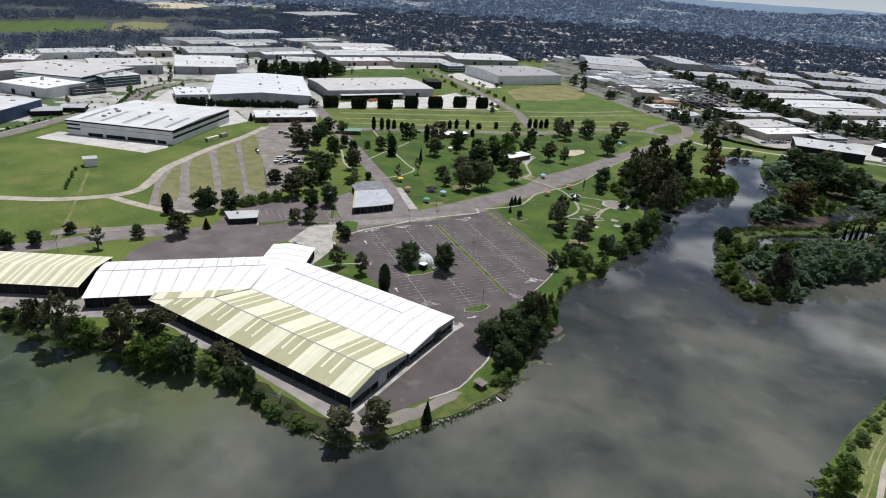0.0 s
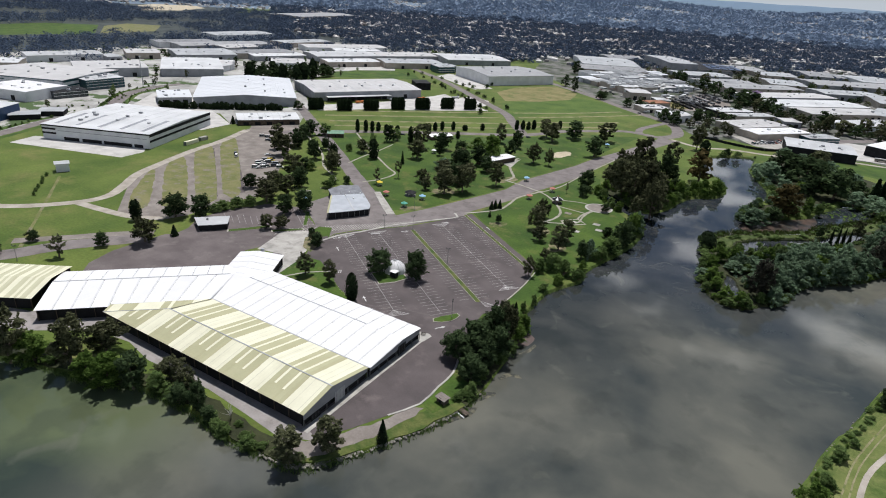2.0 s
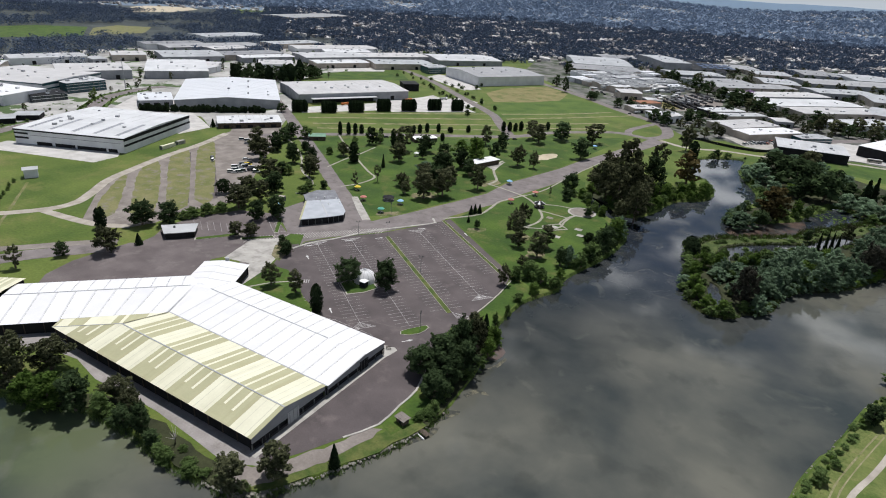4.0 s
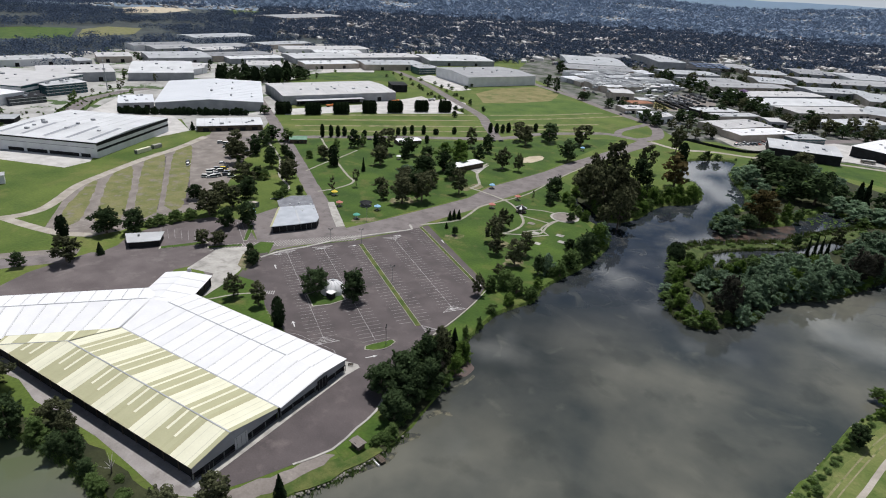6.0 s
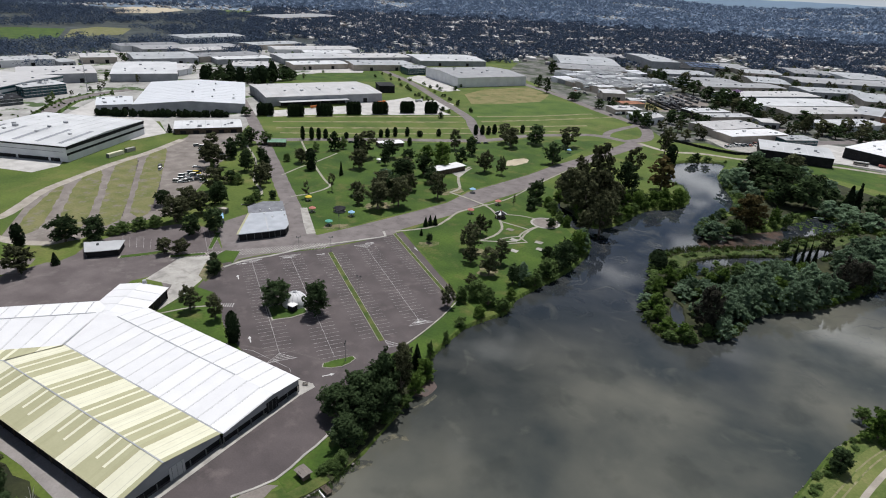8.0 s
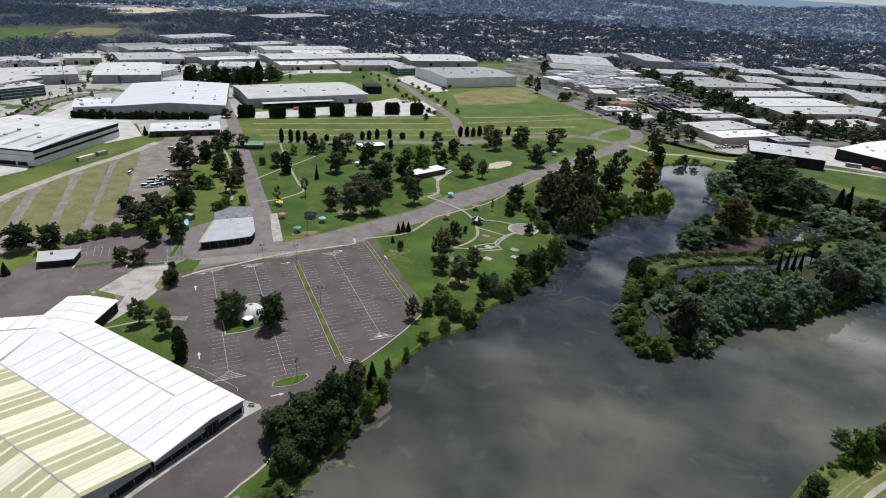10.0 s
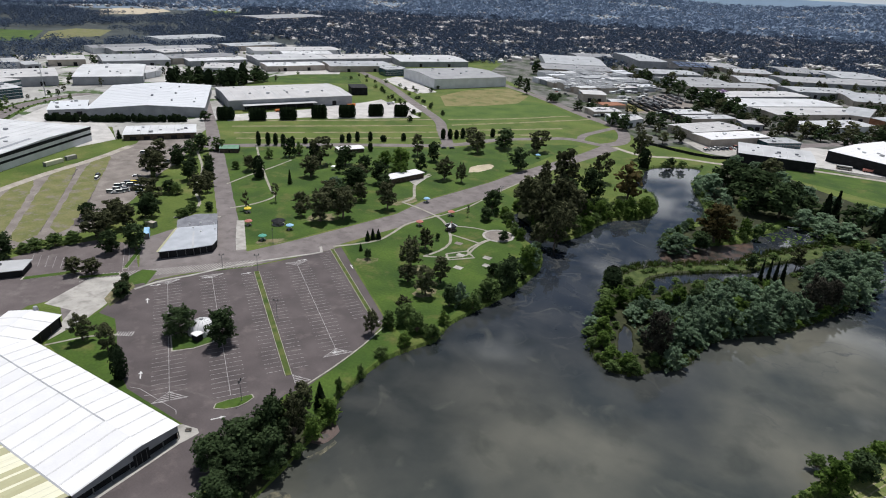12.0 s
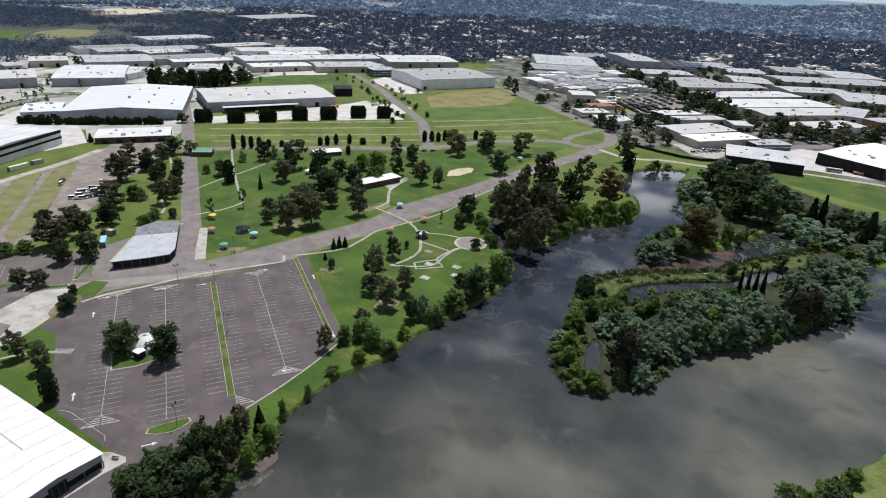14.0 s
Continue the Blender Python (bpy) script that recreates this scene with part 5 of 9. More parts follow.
WAREHOUSES += [
    ("office_block", -469.5, 790, 60, 28, 24, 9, M_TEAL, M_METAL_GREY, "teal glazed office at the end of the grey factory", 0, 0.02, None, 0),
    ("workshop", -157.5, 777.2, 50, 29, 20, 3.6, M_WALL_TAN, M_RUST, "low workshop with a rust-brown roof", 0, 0.02, None, 0),
    ("office_block", -621.4, 358.7, 87.9, 40.2, 32.8, 10, M_TEAL, M_METAL_PALE, "teal glazed front wing of the factory", 0, 0.02, None, 0),
]

# ---- ground with the lake cut into it ----
WATER = -1.0
LAKE = SHORE_WEST + SHORE_NORTH + SHORE_EAST + [(330, 520), (420, 420), (330, 400), (200, 380)] + SHORE_SOUTH + [(30, 140), (40, 60), (60, -60), (20, -220), (-160, -240), (-330, -160), (-380, -60), (-330, 20)]


def rough_line(points, amount, step, seed):
    """The outline, subdivided and made uneven, as a bank is."""
    r = random.Random(seed)
    line = smooth_line(points + points[:1], step)[:-1]
    return [(p.x + r.uniform(-amount, amount), p.y + r.uniform(-amount, amount)) for p in line]


def bank(bm, ring, verts, inward, depth=1.6, run=1.6):
    """A sloping bank from the land's edge down under the water."""
    k = len(ring)
    low = []
    for i in range(k):
        a, b = Vector((*ring[i - 1], 0)), Vector((*ring[(i + 1) % k], 0))
        d = (b - a).normalized()
        s = Vector((-d.y, d.x, 0)) * inward
        low.append(bm.verts.new((ring[i][0] + s.x * run, ring[i][1] + s.y * run, -depth)))
    for i in range(k):
        j = (i + 1) % k
        bm.faces.new((verts[i], verts[j], low[j], low[i]))


def turn_sign(points):
    return 1 if sum(a[0] * b[1] - b[0] * a[1] for a, b in zip(points, points[1:] + points[:1])) > 0 else -1


ring = rough_line(LAKE, 0.5, 5.0, 3)
bm = bmesh.new()
inner = [bm.verts.new((x, y, 0)) for x, y in ring]
outer = [bm.verts.new((4800 * math.cos(a), 4800 * math.sin(a), 0)) for a in (2 * math.pi * i / 96 for i in range(96))]
edges = [bm.edges.new((vs[i], vs[(i + 1) % len(vs)])) for vs in (inner, outer) for i in range(len(vs))]
bmesh.ops.triangle_fill(bm, edges=edges, use_beauty=True)
bank(bm, ring, inner, turn_sign(ring))
bmesh.ops.recalc_face_normals(bm, faces=bm.faces)
ground_piece("ground", bm, M_GRASS, "mown green grass ground around the lake", "ground")

# water sheet, a little under the land's edge
xs = [p[0] for p in LAKE]
ys = [p[1] for p in LAKE]
ground_piece("water", prism([(min(xs) - 5, min(ys) - 5), (max(xs) + 5, min(ys) - 5), (max(xs) + 5, max(ys) + 5), (min(xs) - 5, max(ys) + 5)], WATER - 3, WATER), M_WATER,
             "murky grey-green lake water with drifting algae", "lake")

# the wooded island with its pond
ring, pond = rough_line(ISLAND, 0.5, 4.0, 5), rough_line(POND, 0.3, 3.0, 6)
bm = bmesh.new()
inlet = rough_line(INLET, 0.3, 2.0, 9)
a, b, c = ([bm.verts.new((x, y, -0.35)) for x, y in line] for line in (ring, pond, inlet))
bmesh.ops.triangle_fill(bm, edges=[bm.edges.new((vs[i], vs[(i + 1) % len(vs)])) for vs in (a, b, c) for i in range(len(vs))], use_beauty=True)
bank(bm, ring, a, -turn_sign(ring))
bank(bm, pond, b, turn_sign(pond), run=0.8)
bank(bm, inlet, c, turn_sign(inlet), run=0.8)
bmesh.ops.recalc_face_normals(bm, faces=bm.faces)
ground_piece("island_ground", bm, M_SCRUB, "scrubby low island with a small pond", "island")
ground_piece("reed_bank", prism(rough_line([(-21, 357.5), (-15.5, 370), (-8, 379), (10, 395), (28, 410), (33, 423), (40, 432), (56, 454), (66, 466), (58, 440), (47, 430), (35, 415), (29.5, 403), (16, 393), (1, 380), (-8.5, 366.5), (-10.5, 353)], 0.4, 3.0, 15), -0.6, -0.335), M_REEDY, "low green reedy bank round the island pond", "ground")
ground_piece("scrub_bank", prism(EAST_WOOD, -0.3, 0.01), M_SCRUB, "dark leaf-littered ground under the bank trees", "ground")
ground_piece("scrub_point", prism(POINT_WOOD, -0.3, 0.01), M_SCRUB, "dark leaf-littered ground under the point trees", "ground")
ground_piece("mud_flat", prism(rough_line(WETMUD, 0.9, 2.5, 41), WATER - 0.5, WATER + 0.03), M_MUD, "wet red-brown mud flat at the water", "mud")

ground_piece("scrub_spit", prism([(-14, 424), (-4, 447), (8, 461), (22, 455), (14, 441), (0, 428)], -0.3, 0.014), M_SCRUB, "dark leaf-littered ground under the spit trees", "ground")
# dark earth patch whose colour also paints in the shore trees' shade
ground_piece("tree_shade_scrub", prism(rough_line([(-72.1, 167.2), (-72.4, 185.3), (-73.2, 204.3), (-67.7, 204.0), (-64.8, 185.4), (-63.6, 170.0), (-65.5, 162.8)], 0.5, 3.0, 12), -0.3, 0.05), M_SCRUB, "dark earth under the shore trees with their shade painted in", "ground")
for outline, m, lab in (([(-70.0, 200.0), (-66.5, 204.5), (-62.4, 205.8), (-59.8, 203), (-60.6, 197.5), (-63.8, 195.6), (-67.5, 196.5)], M_SILT, "small red-brown mud spit under the shore bush"),
                        ([(-61.0, 156.0), (-62.4, 160.0), (-60.0, 163.8), (-57.1, 165.4), (-56.6, 163.5), (-59.0, 159.3)], M_SCUM, "tan scum mat floating at the bank"),
                        ([(-61.0, 190.6), (-59.4, 194.4), (-58.8, 197.3), (-58.9, 200.4), (-57.7, 200.2), (-57.5, 197), (-58.0, 193.8), (-59.8, 190.2)], M_SCUM, "tan scum streak floating off the mud spit"),
                        ([(-65.3, 137.5), (-70.2, 139.9), (-68.4, 145.0), (-65.4, 149.4), (-60.2, 153.2), (-58.7, 154.8), (-58.0, 151.2), (-61.2, 145.1)], M_SCUM, "band of broken reeds and flotsam at the bank"),
                        ([(-60.6, 172.8), (-58.9, 177.2), (-55.5, 178.4), (-53.4, 177.6), (-56.8, 176.2), (-59.0, 172.4)], M_SCUM, "thin tan scum streak on the lake")):
    ground_piece("shore_mat", prism(rough_line(outline, 0.35, 1.2, 61), WATER - 0.3, WATER + 0.02), m, lab, "mud")
# ---- paving ----
ground_piece("car_park", prism(CARPARK, -0.3, 0.03), M_ASPHALT, "dark asphalt car park with painted bays", "car park")
ground_piece("service_lane", prism(SERVICE_LANE, -0.3, 0.024), M_LANE, "pale worn service lane beside the pavilions", "lane")
ground_piece("yard", prism(YARD, -0.3, 0.027), M_YARD, "open dark asphalt yard", "yard")
ground_piece("apron", prism(APRON, -0.3, 0.036), M_CONC, "pale concrete apron beside the pavilion", "pavement")
ground_piece("plaza", prism(PLAZA, -0.3, 0.018), M_ROAD, "worn grey paving in front of the cafe", "pavement")
ground_piece("main_road", prism(MAIN_ROAD, -0.3, 0.021), M_ROAD, "worn grey park road", "road")
ground_piece("forecourt", prism(FORECOURT, -0.3, 0.03), M_SLAB, "pale concrete loading forecourt", "pavement")
ground_piece("gravel_lot", prism(LOT, -0.3, 0.015), M_DIRT, "brown dirt and gravel parking field", "lot")
ground_piece("lawn_triangle", prism(TRIANGLE, -0.3, 0.045), M_LUSH, "green lawn beside the white pavilion", "lawn")
ground_piece("side_parking", prism([(-185.7, 228.1), (-188.5, 223.1), (-177.7, 202.9), (-168.8, 203.8), (-159.0, 198.2), (-143.9, 188.6), (-136.7, 184.9), (-130.9, 186.1), (-149.1, 198.2), (-169.8, 213.6)], -0.3, 0.049), M_ASPHALT, "dark asphalt side parking beside the lawn", "car park")
ground_piece("kerb_bed", prism([(-186.1, 210.3), (-193.2, 219.7), (-189.8, 225.1), (-185.6, 223.4), (-180.9, 214.0), (-178.7, 208.0)], -0.2, 0.08), M_BARE, "small kerbed bed under the trees", "bed")
ground_piece("sand_pit", prism(rough_line(SANDPIT, 0.9, 2.5, 33), -0.3, 0.03), M_SAND, "bare sandy patch in the lawn", "sand")
ground_piece("green_field", prism(rough_line(GREEN_FIELD, 1.5, 12.0, 52), -0.3, 0.007), M_FIELD, "vivid green mown band of the far field", "field")
ground_piece("dry_oval", prism(OVAL, -0.3, 0.012), M_DRY, "dry tan grass rise", "field")
ground_piece("shore_lawn", prism([(-84, 259), (-81.3, 243), (-81.1, 227), (-81.5, 213), (-84.3, 206.7), (-82.9, 193.3), (-78.6, 178.3), (-73.2, 165), (-73.3, 155.5), (-73.2, 145), (-68, 143), (-65, 152), (-63.2, 172), (-66, 190), (-67, 204), (-71.8, 216), (-72.2, 240), (-69.4, 251)], -0.3, 0.011), M_LUSH, "lush green verge between car park and lake", "lawn")
ground_piece("east_field", prism(FIELD_EAST, -0.3, 0.012), M_LUSH, "bright green mown field", "field")
ground_piece("east_hardstand", prism(SHED_CONCRETE, -0.3, 0.03), M_SLAB, "pale concrete hardstand by the dark warehouses", "pavement")
ground_piece("scrap_yard_ground", prism(YARD_EAST, -0.3, 0.03), M_CONC, "concrete vehicle yard", "pavement")
ground_piece("west_hardstand", prism(HARD_LEFT, -0.3, 0.018), M_SLAB, "pale concrete hardstand", "pavement")
ground_piece("loading_yard", prism(HARD_D, -0.3, 0.03), M_SLAB, "pale concrete loading yard behind a hedge row", "pavement")
for nm, line, w, z, m, lab in (
        ("gravel_track", TRACK_A, 6, 0.05, M_GRAVEL, "pale gravel track across the field"), ("gravel_track", TRACK_B, 5, 0.046, M_GRAVEL, "pale gravel track across the field"),
        ("dirt_road", DIRT_ROAD, 11, 0.04, M_ROAD, "worn grey road beside the yard"), ("dirt_road", DIRT_UPPER, 6, 0.037, M_DIRT, "bare dirt strip beside the road"),
        ("avenue", AVENUE, 10, 0.042, M_ROAD, "straight grey park avenue"), ("lane", LANE_EW, 9, 0.033, M_ROAD, "grey park lane below the conifer row"),
        ("ring_road", LOOP, 11, 0.039, M_ROAD, "curving grey perimeter road"), ("ring_road", LOOP_B, 7, 0.036, M_ROAD, "short grey link road"),
        ("far_road", FAR_ROAD, 10, 0.045, M_ROAD, "asphalt road lined with small trees"), ("footpath", EAST_PATH, 5, 0.03, M_GRAVEL, "pale path along the north shore"),
        ("street", STREET_W, 11, 0.03, M_ROAD, "grey industrial estate street"), ("street", STREET_W2, 12, 0.033, M_ROAD, "grey industrial estate street"),
        ("bank_road", [(BANK_ROAD[0][0] * 5 - BANK_ROAD[1][0] * 4, BANK_ROAD[0][1] * 5 - BANK_ROAD[1][1] * 4)] + BANK_ROAD, 1.6, 0.03, M_GRAVEL, "narrow pale path on the far bank")):
    ground_piece(nm, ribbon(line, w, -0.2, z, 0.05), m, lab, "road")
for i, (line, w) in enumerate(((PATH_A, 1.5), (PATH_B, 1.5), (PATH_C, 1.1), (PATH_D, 1.2), (PATH_E, 1.1), (PATH_F, 1.8), (PATH_G, 1.5), (PATH_H, 1.3), (PATH_I, 1.6), (PATH_J, 1.6), ([(-109.1, 352.9), (-101.0, 352.4), (-91.9, 351.6)], 1.1), ([(-89.1, 360.3), (-91.7, 351.8), (-91.8, 339.3), (-85.2, 334.3), (-90.3, 328.7), (-94.0, 324.8), (-98.5, 330.0)], 1.2), ([(-98.5, 330.0), (-95.1, 334.9), (-91.5, 339.5)], 1.1), (SHED_PATH, 0.9))):
    ground_piece("footpath", ribbon(line, w, -0.2, 0.056 + 0.002 * i, 0.06, i), M_PATH, "pale concrete park footpath", "path")

for nm, outline, z, m, lab, cat in (
        ("park_lawn", PARK_LAWN, 0.009, M_LUSH, "shaded green park lawn", "lawn"), ("garden_lawn", GARDEN, 0.009, M_LUSH, "green garden lawn by the lake", "lawn"),
        ("west_estate", WEST_ESTATE, 0.006, M_WESTPAVE, "patchy concrete and asphalt of the industrial estate", "pavement"), ("east_estate", EAST_ESTATE, 0.006, M_ESTATE, "patchy concrete and asphalt between the workshops", "pavement"),
        ("office_forecourt", E_FORECOURT, 0.03, M_SLAB, "pale concrete forecourt of the teal office", "pavement"), ("north_lawn", LAWN_D, 0.012, M_LUSH, "green lawn behind the warehouse", "lawn"), ("shed_verge", VERGE, 0.04, M_LUSH, "green verge along the white pavilion", "lawn"),
        ("quarry", HILL_SAND, 0.5, M_SAND, "pale sand quarry in the bush", "quarry"), ("west_paddock", PADDOCK_W, 0.02, M_LUSH, "green farm paddock", "field"),
        ("west_paddock", PADDOCK_W2, 0.02, M_OLIVE, "dry farm paddock", "field"), ("north_paddock", PADDOCK_N, 0.5, M_GRASS, "green clearing in the bush", "field")):
    ground_piece(nm, prism(outline, -0.3, z), m, lab, cat)
ground_piece("hardstand", prism([(-376, 598), (-371, 622), (-369.4, 644), (-342.1, 628.2), (-298.3, 600.8), (-283, 592), (-345, 527), (-392, 570)], -0.3, 0.026), M_SLAB, "pale concrete hardstand beside the grey warehouse", "pavement")
ground_piece("hardstand", prism([(-570.9, 696.7), (-620.6, 772.5), (-595.9, 793.1), (-561.7, 779.2), (-533.1, 770.2), (-525.1, 757.2)], -0.3, 0.024), M_SLAB, "pale concrete hardstand beyond the green", "pavement")
ground_piece("hardstand", prism([(-459.6, 777.9), (-444.2, 793.2), (-401.2, 770.3), (-350.9, 732.2), (-358.7, 711.7), (-410, 738)], -0.3, 0.024), M_SLAB, "pale concrete hardstand of the glazed office", "pavement")
for line, w in ((STREET_N, 12), (E_STREET, 12), (E_STREET_B, 10)):
    ground_piece("street", ribbon(line, w, -0.2, 0.05), M_ROAD, "grey industrial estate street", "road")
# thin grass between the wheel tracks of the gravel lot
for outline in ([(-293.2, 188.9), (-315.2, 206.3), (-339, 231.3), (-343.7, 241), (-288.3, 197.1)], [(-283.7, 202.5), (-344.5, 249.6), (-353.6, 270.6), (-276, 212.1)],
                [(-275.9, 218.8), (-358.6, 283), (-366.2, 303.4), (-270.8, 228.8)], [(-276.3, 238), (-364.3, 310.5), (-370.8, 329.9), (-267.5, 243.3)]):
    ground_piece("grass_strip", prism(rough_line(outline, 0.5, 4.0, 9), -0.2, 0.03), M_OLIVE, "thin olive grass strip in the gravel lot", "grass")
for a, b in (((-276, 229), (-362, 297)), ((-270, 244), (-372, 325))):
    ground_piece("asphalt_strip", ribbon([a, b], 8, -0.2, 0.026, 0.08), M_ASPHALT, "strip of old asphalt in the gravel lot", "lot")
# pale worn rows across the paddocks
for line in ([(-399.7, 463.8), (-335.3, 526.5), (-269, 594.5)], [(-384.3, 448.2), (-320, 509.5), (-255.2, 571.5)], [(-364.8, 433.1), (-303.2, 490.7), (-238.1, 551.6)], [(-349.2, 421.9), (-288.9, 474.8), (-225.9, 535.3)],
             [(-259, 603.8), (-213.9, 652.6), (-173.6, 708.8)], [(-244.1, 584.7), (-197.4, 643.7), (-149.4, 709.1)], [(-232.1, 565.4), (-191.7, 607.6), (-157.2, 644.8)], [(-222.1, 549.2), (-189.5, 580.8), (-154.7, 611.7)]):
    ground_piece("worn_row", ribbon(line, 4.2, -0.2, 0.02, 0.25, 3), M_ROW, "pale worn row in the paddock grass", "grass")

ground_piece("weedy_verge", ribbon([(x - 1.5, y + 2.5) for x, y in SHORE_WEST[12:19]], 6.0, -0.2, 0.010, 0.3, 18), M_OLIVE_TURF, "weedy patchy verge above the lake bank", "ground")
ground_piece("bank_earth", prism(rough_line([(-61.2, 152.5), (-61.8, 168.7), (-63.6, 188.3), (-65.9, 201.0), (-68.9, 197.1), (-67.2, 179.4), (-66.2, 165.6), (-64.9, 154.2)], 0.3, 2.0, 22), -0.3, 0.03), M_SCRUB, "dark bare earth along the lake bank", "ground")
ground_piece("rough_bank", prism(SHORE_SOUTH + [(30, 140), (140, 120), (230, 300)], -0.2, 0.016), M_RANK, "rough yellow-green grass on the far bank", "grass")
ground_piece("mown_strip", ribbon([(24, 120), (33, 155), (41.5, 182), (46, 197), (51, 210.5), (58.5, 231), (63.5, 244), (69.5, 256), (82, 276), (97, 299)], 7.0, -0.2, 0.022, 0.1, 6), M_MOWN, "pale mown strip of grass on the far bank", "grass")
for i, off in enumerate((-0.8, 0.8)):
    ground_piece("wheel_track", ribbon([(x + off, y - off * 0.4) for x, y in [(36, 150), (41, 171), (43, 183), (45.5, 196), (50, 210), (57, 229), (62.5, 243), (69, 255.5), (80, 274)]], 0.45, -0.2, 0.030, 0.35, i), M_ROW, "pale dry wheel track in the mown grass", "path")
# dirt shoulder and stony verge between the pavilion and the water
ground_piece("dirt_shoulder", prism(rough_line([(-98, 109), (-91, 112), (-86, 118), (-80.5, 128), (-75, 141), (-71.5, 143), (-73.5, 132), (-79, 119), (-84.5, 108.5), (-92, 104.5)], 0.6, 2.5, 17), -0.2, 0.02), M_DIRT, "bare dirt shoulder above the lake bank", "ground")
for i, (line, off) in enumerate(((STREET_W, 9.5), (STREET_W, -9.5), (STREET_W2[:4], 9.0), (STREET_W2[:4], -9.0))):
    d = (Vector(line[-1]) - Vector(line[0])).normalized()
    ground_piece("street_verge", ribbon([(x - d.y * off, y + d.x * off) for x, y in line], 5, -0.2, 0.036 + 0.002 * i, 0.1, i), M_LUSH, "planted green verge along the estate street", "grass")
ground_piece("weedy_bank", ribbon([(x + 1.0, y + 3.2) for x, y in SHORE_WEST[3:13]], 6.5, -0.2, 0.012, 0.25, 8), M_SCRUB, "dark weedy strip above the lake bank", "ground")
ground_piece("field_path", ribbon([(-283, 130), (-330, 165), (-372, 196)], 1.6, -0.2, 0.03, 0.2, 5), M_OLIVE, "faint worn line across the field", "path")

# ---- trees ----


def tufts(bm, spots, size, r, spread=0.8, slim=(0.5, 0.9)):
    """Small leaf tufts: a folded four-cornered leaf spray at each spot (place, outward)."""
    for p, out in spots:
        nrm = (out + Vector((r.uniform(-1, 1), r.uniform(-1, 1), r.uniform(-0.3, 1.5))) * spread).normalized()
        t = nrm.orthogonal().normalized()
        t = Matrix.Rotation(r.uniform(0, 6.28), 3, nrm) @ t
        b = nrm.cross(t)
        s = size * r.uniform(0.6, 1.3)
        w = s * r.uniform(*slim)
        fold = nrm * s * r.uniform(0.05, 0.3)
        bm.faces.new([bm.verts.new(q) for q in (p - t * s, p + b * w + fold, p + t * s, p - b * w - fold)])


def blob_spots(c, rad, count, r, flat=0.8):
    spots = []
    for _ in range(count):
        d = Vector((r.gauss(0, 1), r.gauss(0, 1), r.gauss(0.25, 1))).normalized()
        k = rad * r.uniform(0.72, 1.06)
        spots.append((c + Vector((d.x * k, d.y * k, d.z * k * flat)), d))
    return spots


def core(bm, c, rad, r, flat=0.8):
    """The dark inside of a clump of foliage."""
    made = bmesh.ops.create_icosphere(bm, subdivisions=1, radius=rad)["verts"]
    for v in made:
        v.co = c + Vector((v.co.x, v.co.y, v.co.z * flat)) * r.uniform(0.75, 1.1)


def tie(bm):
    """Ties every limb to the trunk, so that trunk and limbs are one piece."""
    bm.verts.ensure_lookup_table()
    left, islands = set(bm.verts), []
    while left:
        stack, got = [next(v for v in bm.verts if v in left)], []
        left.discard(stack[0])
        while stack:
            v = stack.pop()
            got.append(v)
            for e in v.link_edges:
                o = e.other_vert(v)
                if o in left:
                    left.discard(o)
                    stack.append(o)
        islands.append(got)
    target = {}
    for got in islands[1:]:
        a, b = min(((p, q) for p in got for q in islands[0] if q not in target.values()), key=lambda t: (t[0].co - t[1].co).length)
        target[a] = b
    bmesh.ops.weld_verts(bm, targetmap=target)
    return bm


# clumps, lowest and highest clump, spread, smallest and largest clump, tufts to a clump, tuft size, height of the fork
TREE_FORMS = {
    "G": (29, 2.3, 9.2, 3.1, 0.65, 1.15, 92, 0.25, 1.9), "S": (11, 3.6, 9.2, 2.9, 0.6, 0.95, 80, 0.26, 2.8), "R": (36, 2.0, 9.2, 3.1, 0.7, 1.2, 80, 0.25, 1.6),
    "D": (36, 1.8, 9.1, 3.1, 0.8, 1.3, 85, 0.25, 1.4), "L": (32, 0.9, 8.7, 3.2, 0.8, 1.35, 85, 0.27, 0.8), "J": (30, 2.4, 9.0, 3.2, 0.8, 1.2, 80, 0.27, 1.8),
    "B": (20, 0.9, 8.4, 3.2, 0.8, 1.5, 100, 0.30, 0.5), "W": (80, 0.6, 9.2, 3.9, 0.35, 0.75, 62, 0.33, 0.8), "A": (70, 0.6, 9.4, 3.1, 0.5, 0.95, 56, 0.28, 1.0)}
# height and spread of each kind against the figures in the lists
TREE_BUILD = {"G": (0.93, 1.2), "D": (0.88, 1.2), "W": (0.80, 1.12), "A": (0.92, 1.05), "L": (0.92, 1.06), "R": (0.9, 1.1), "S": (0.85, 1.0)}


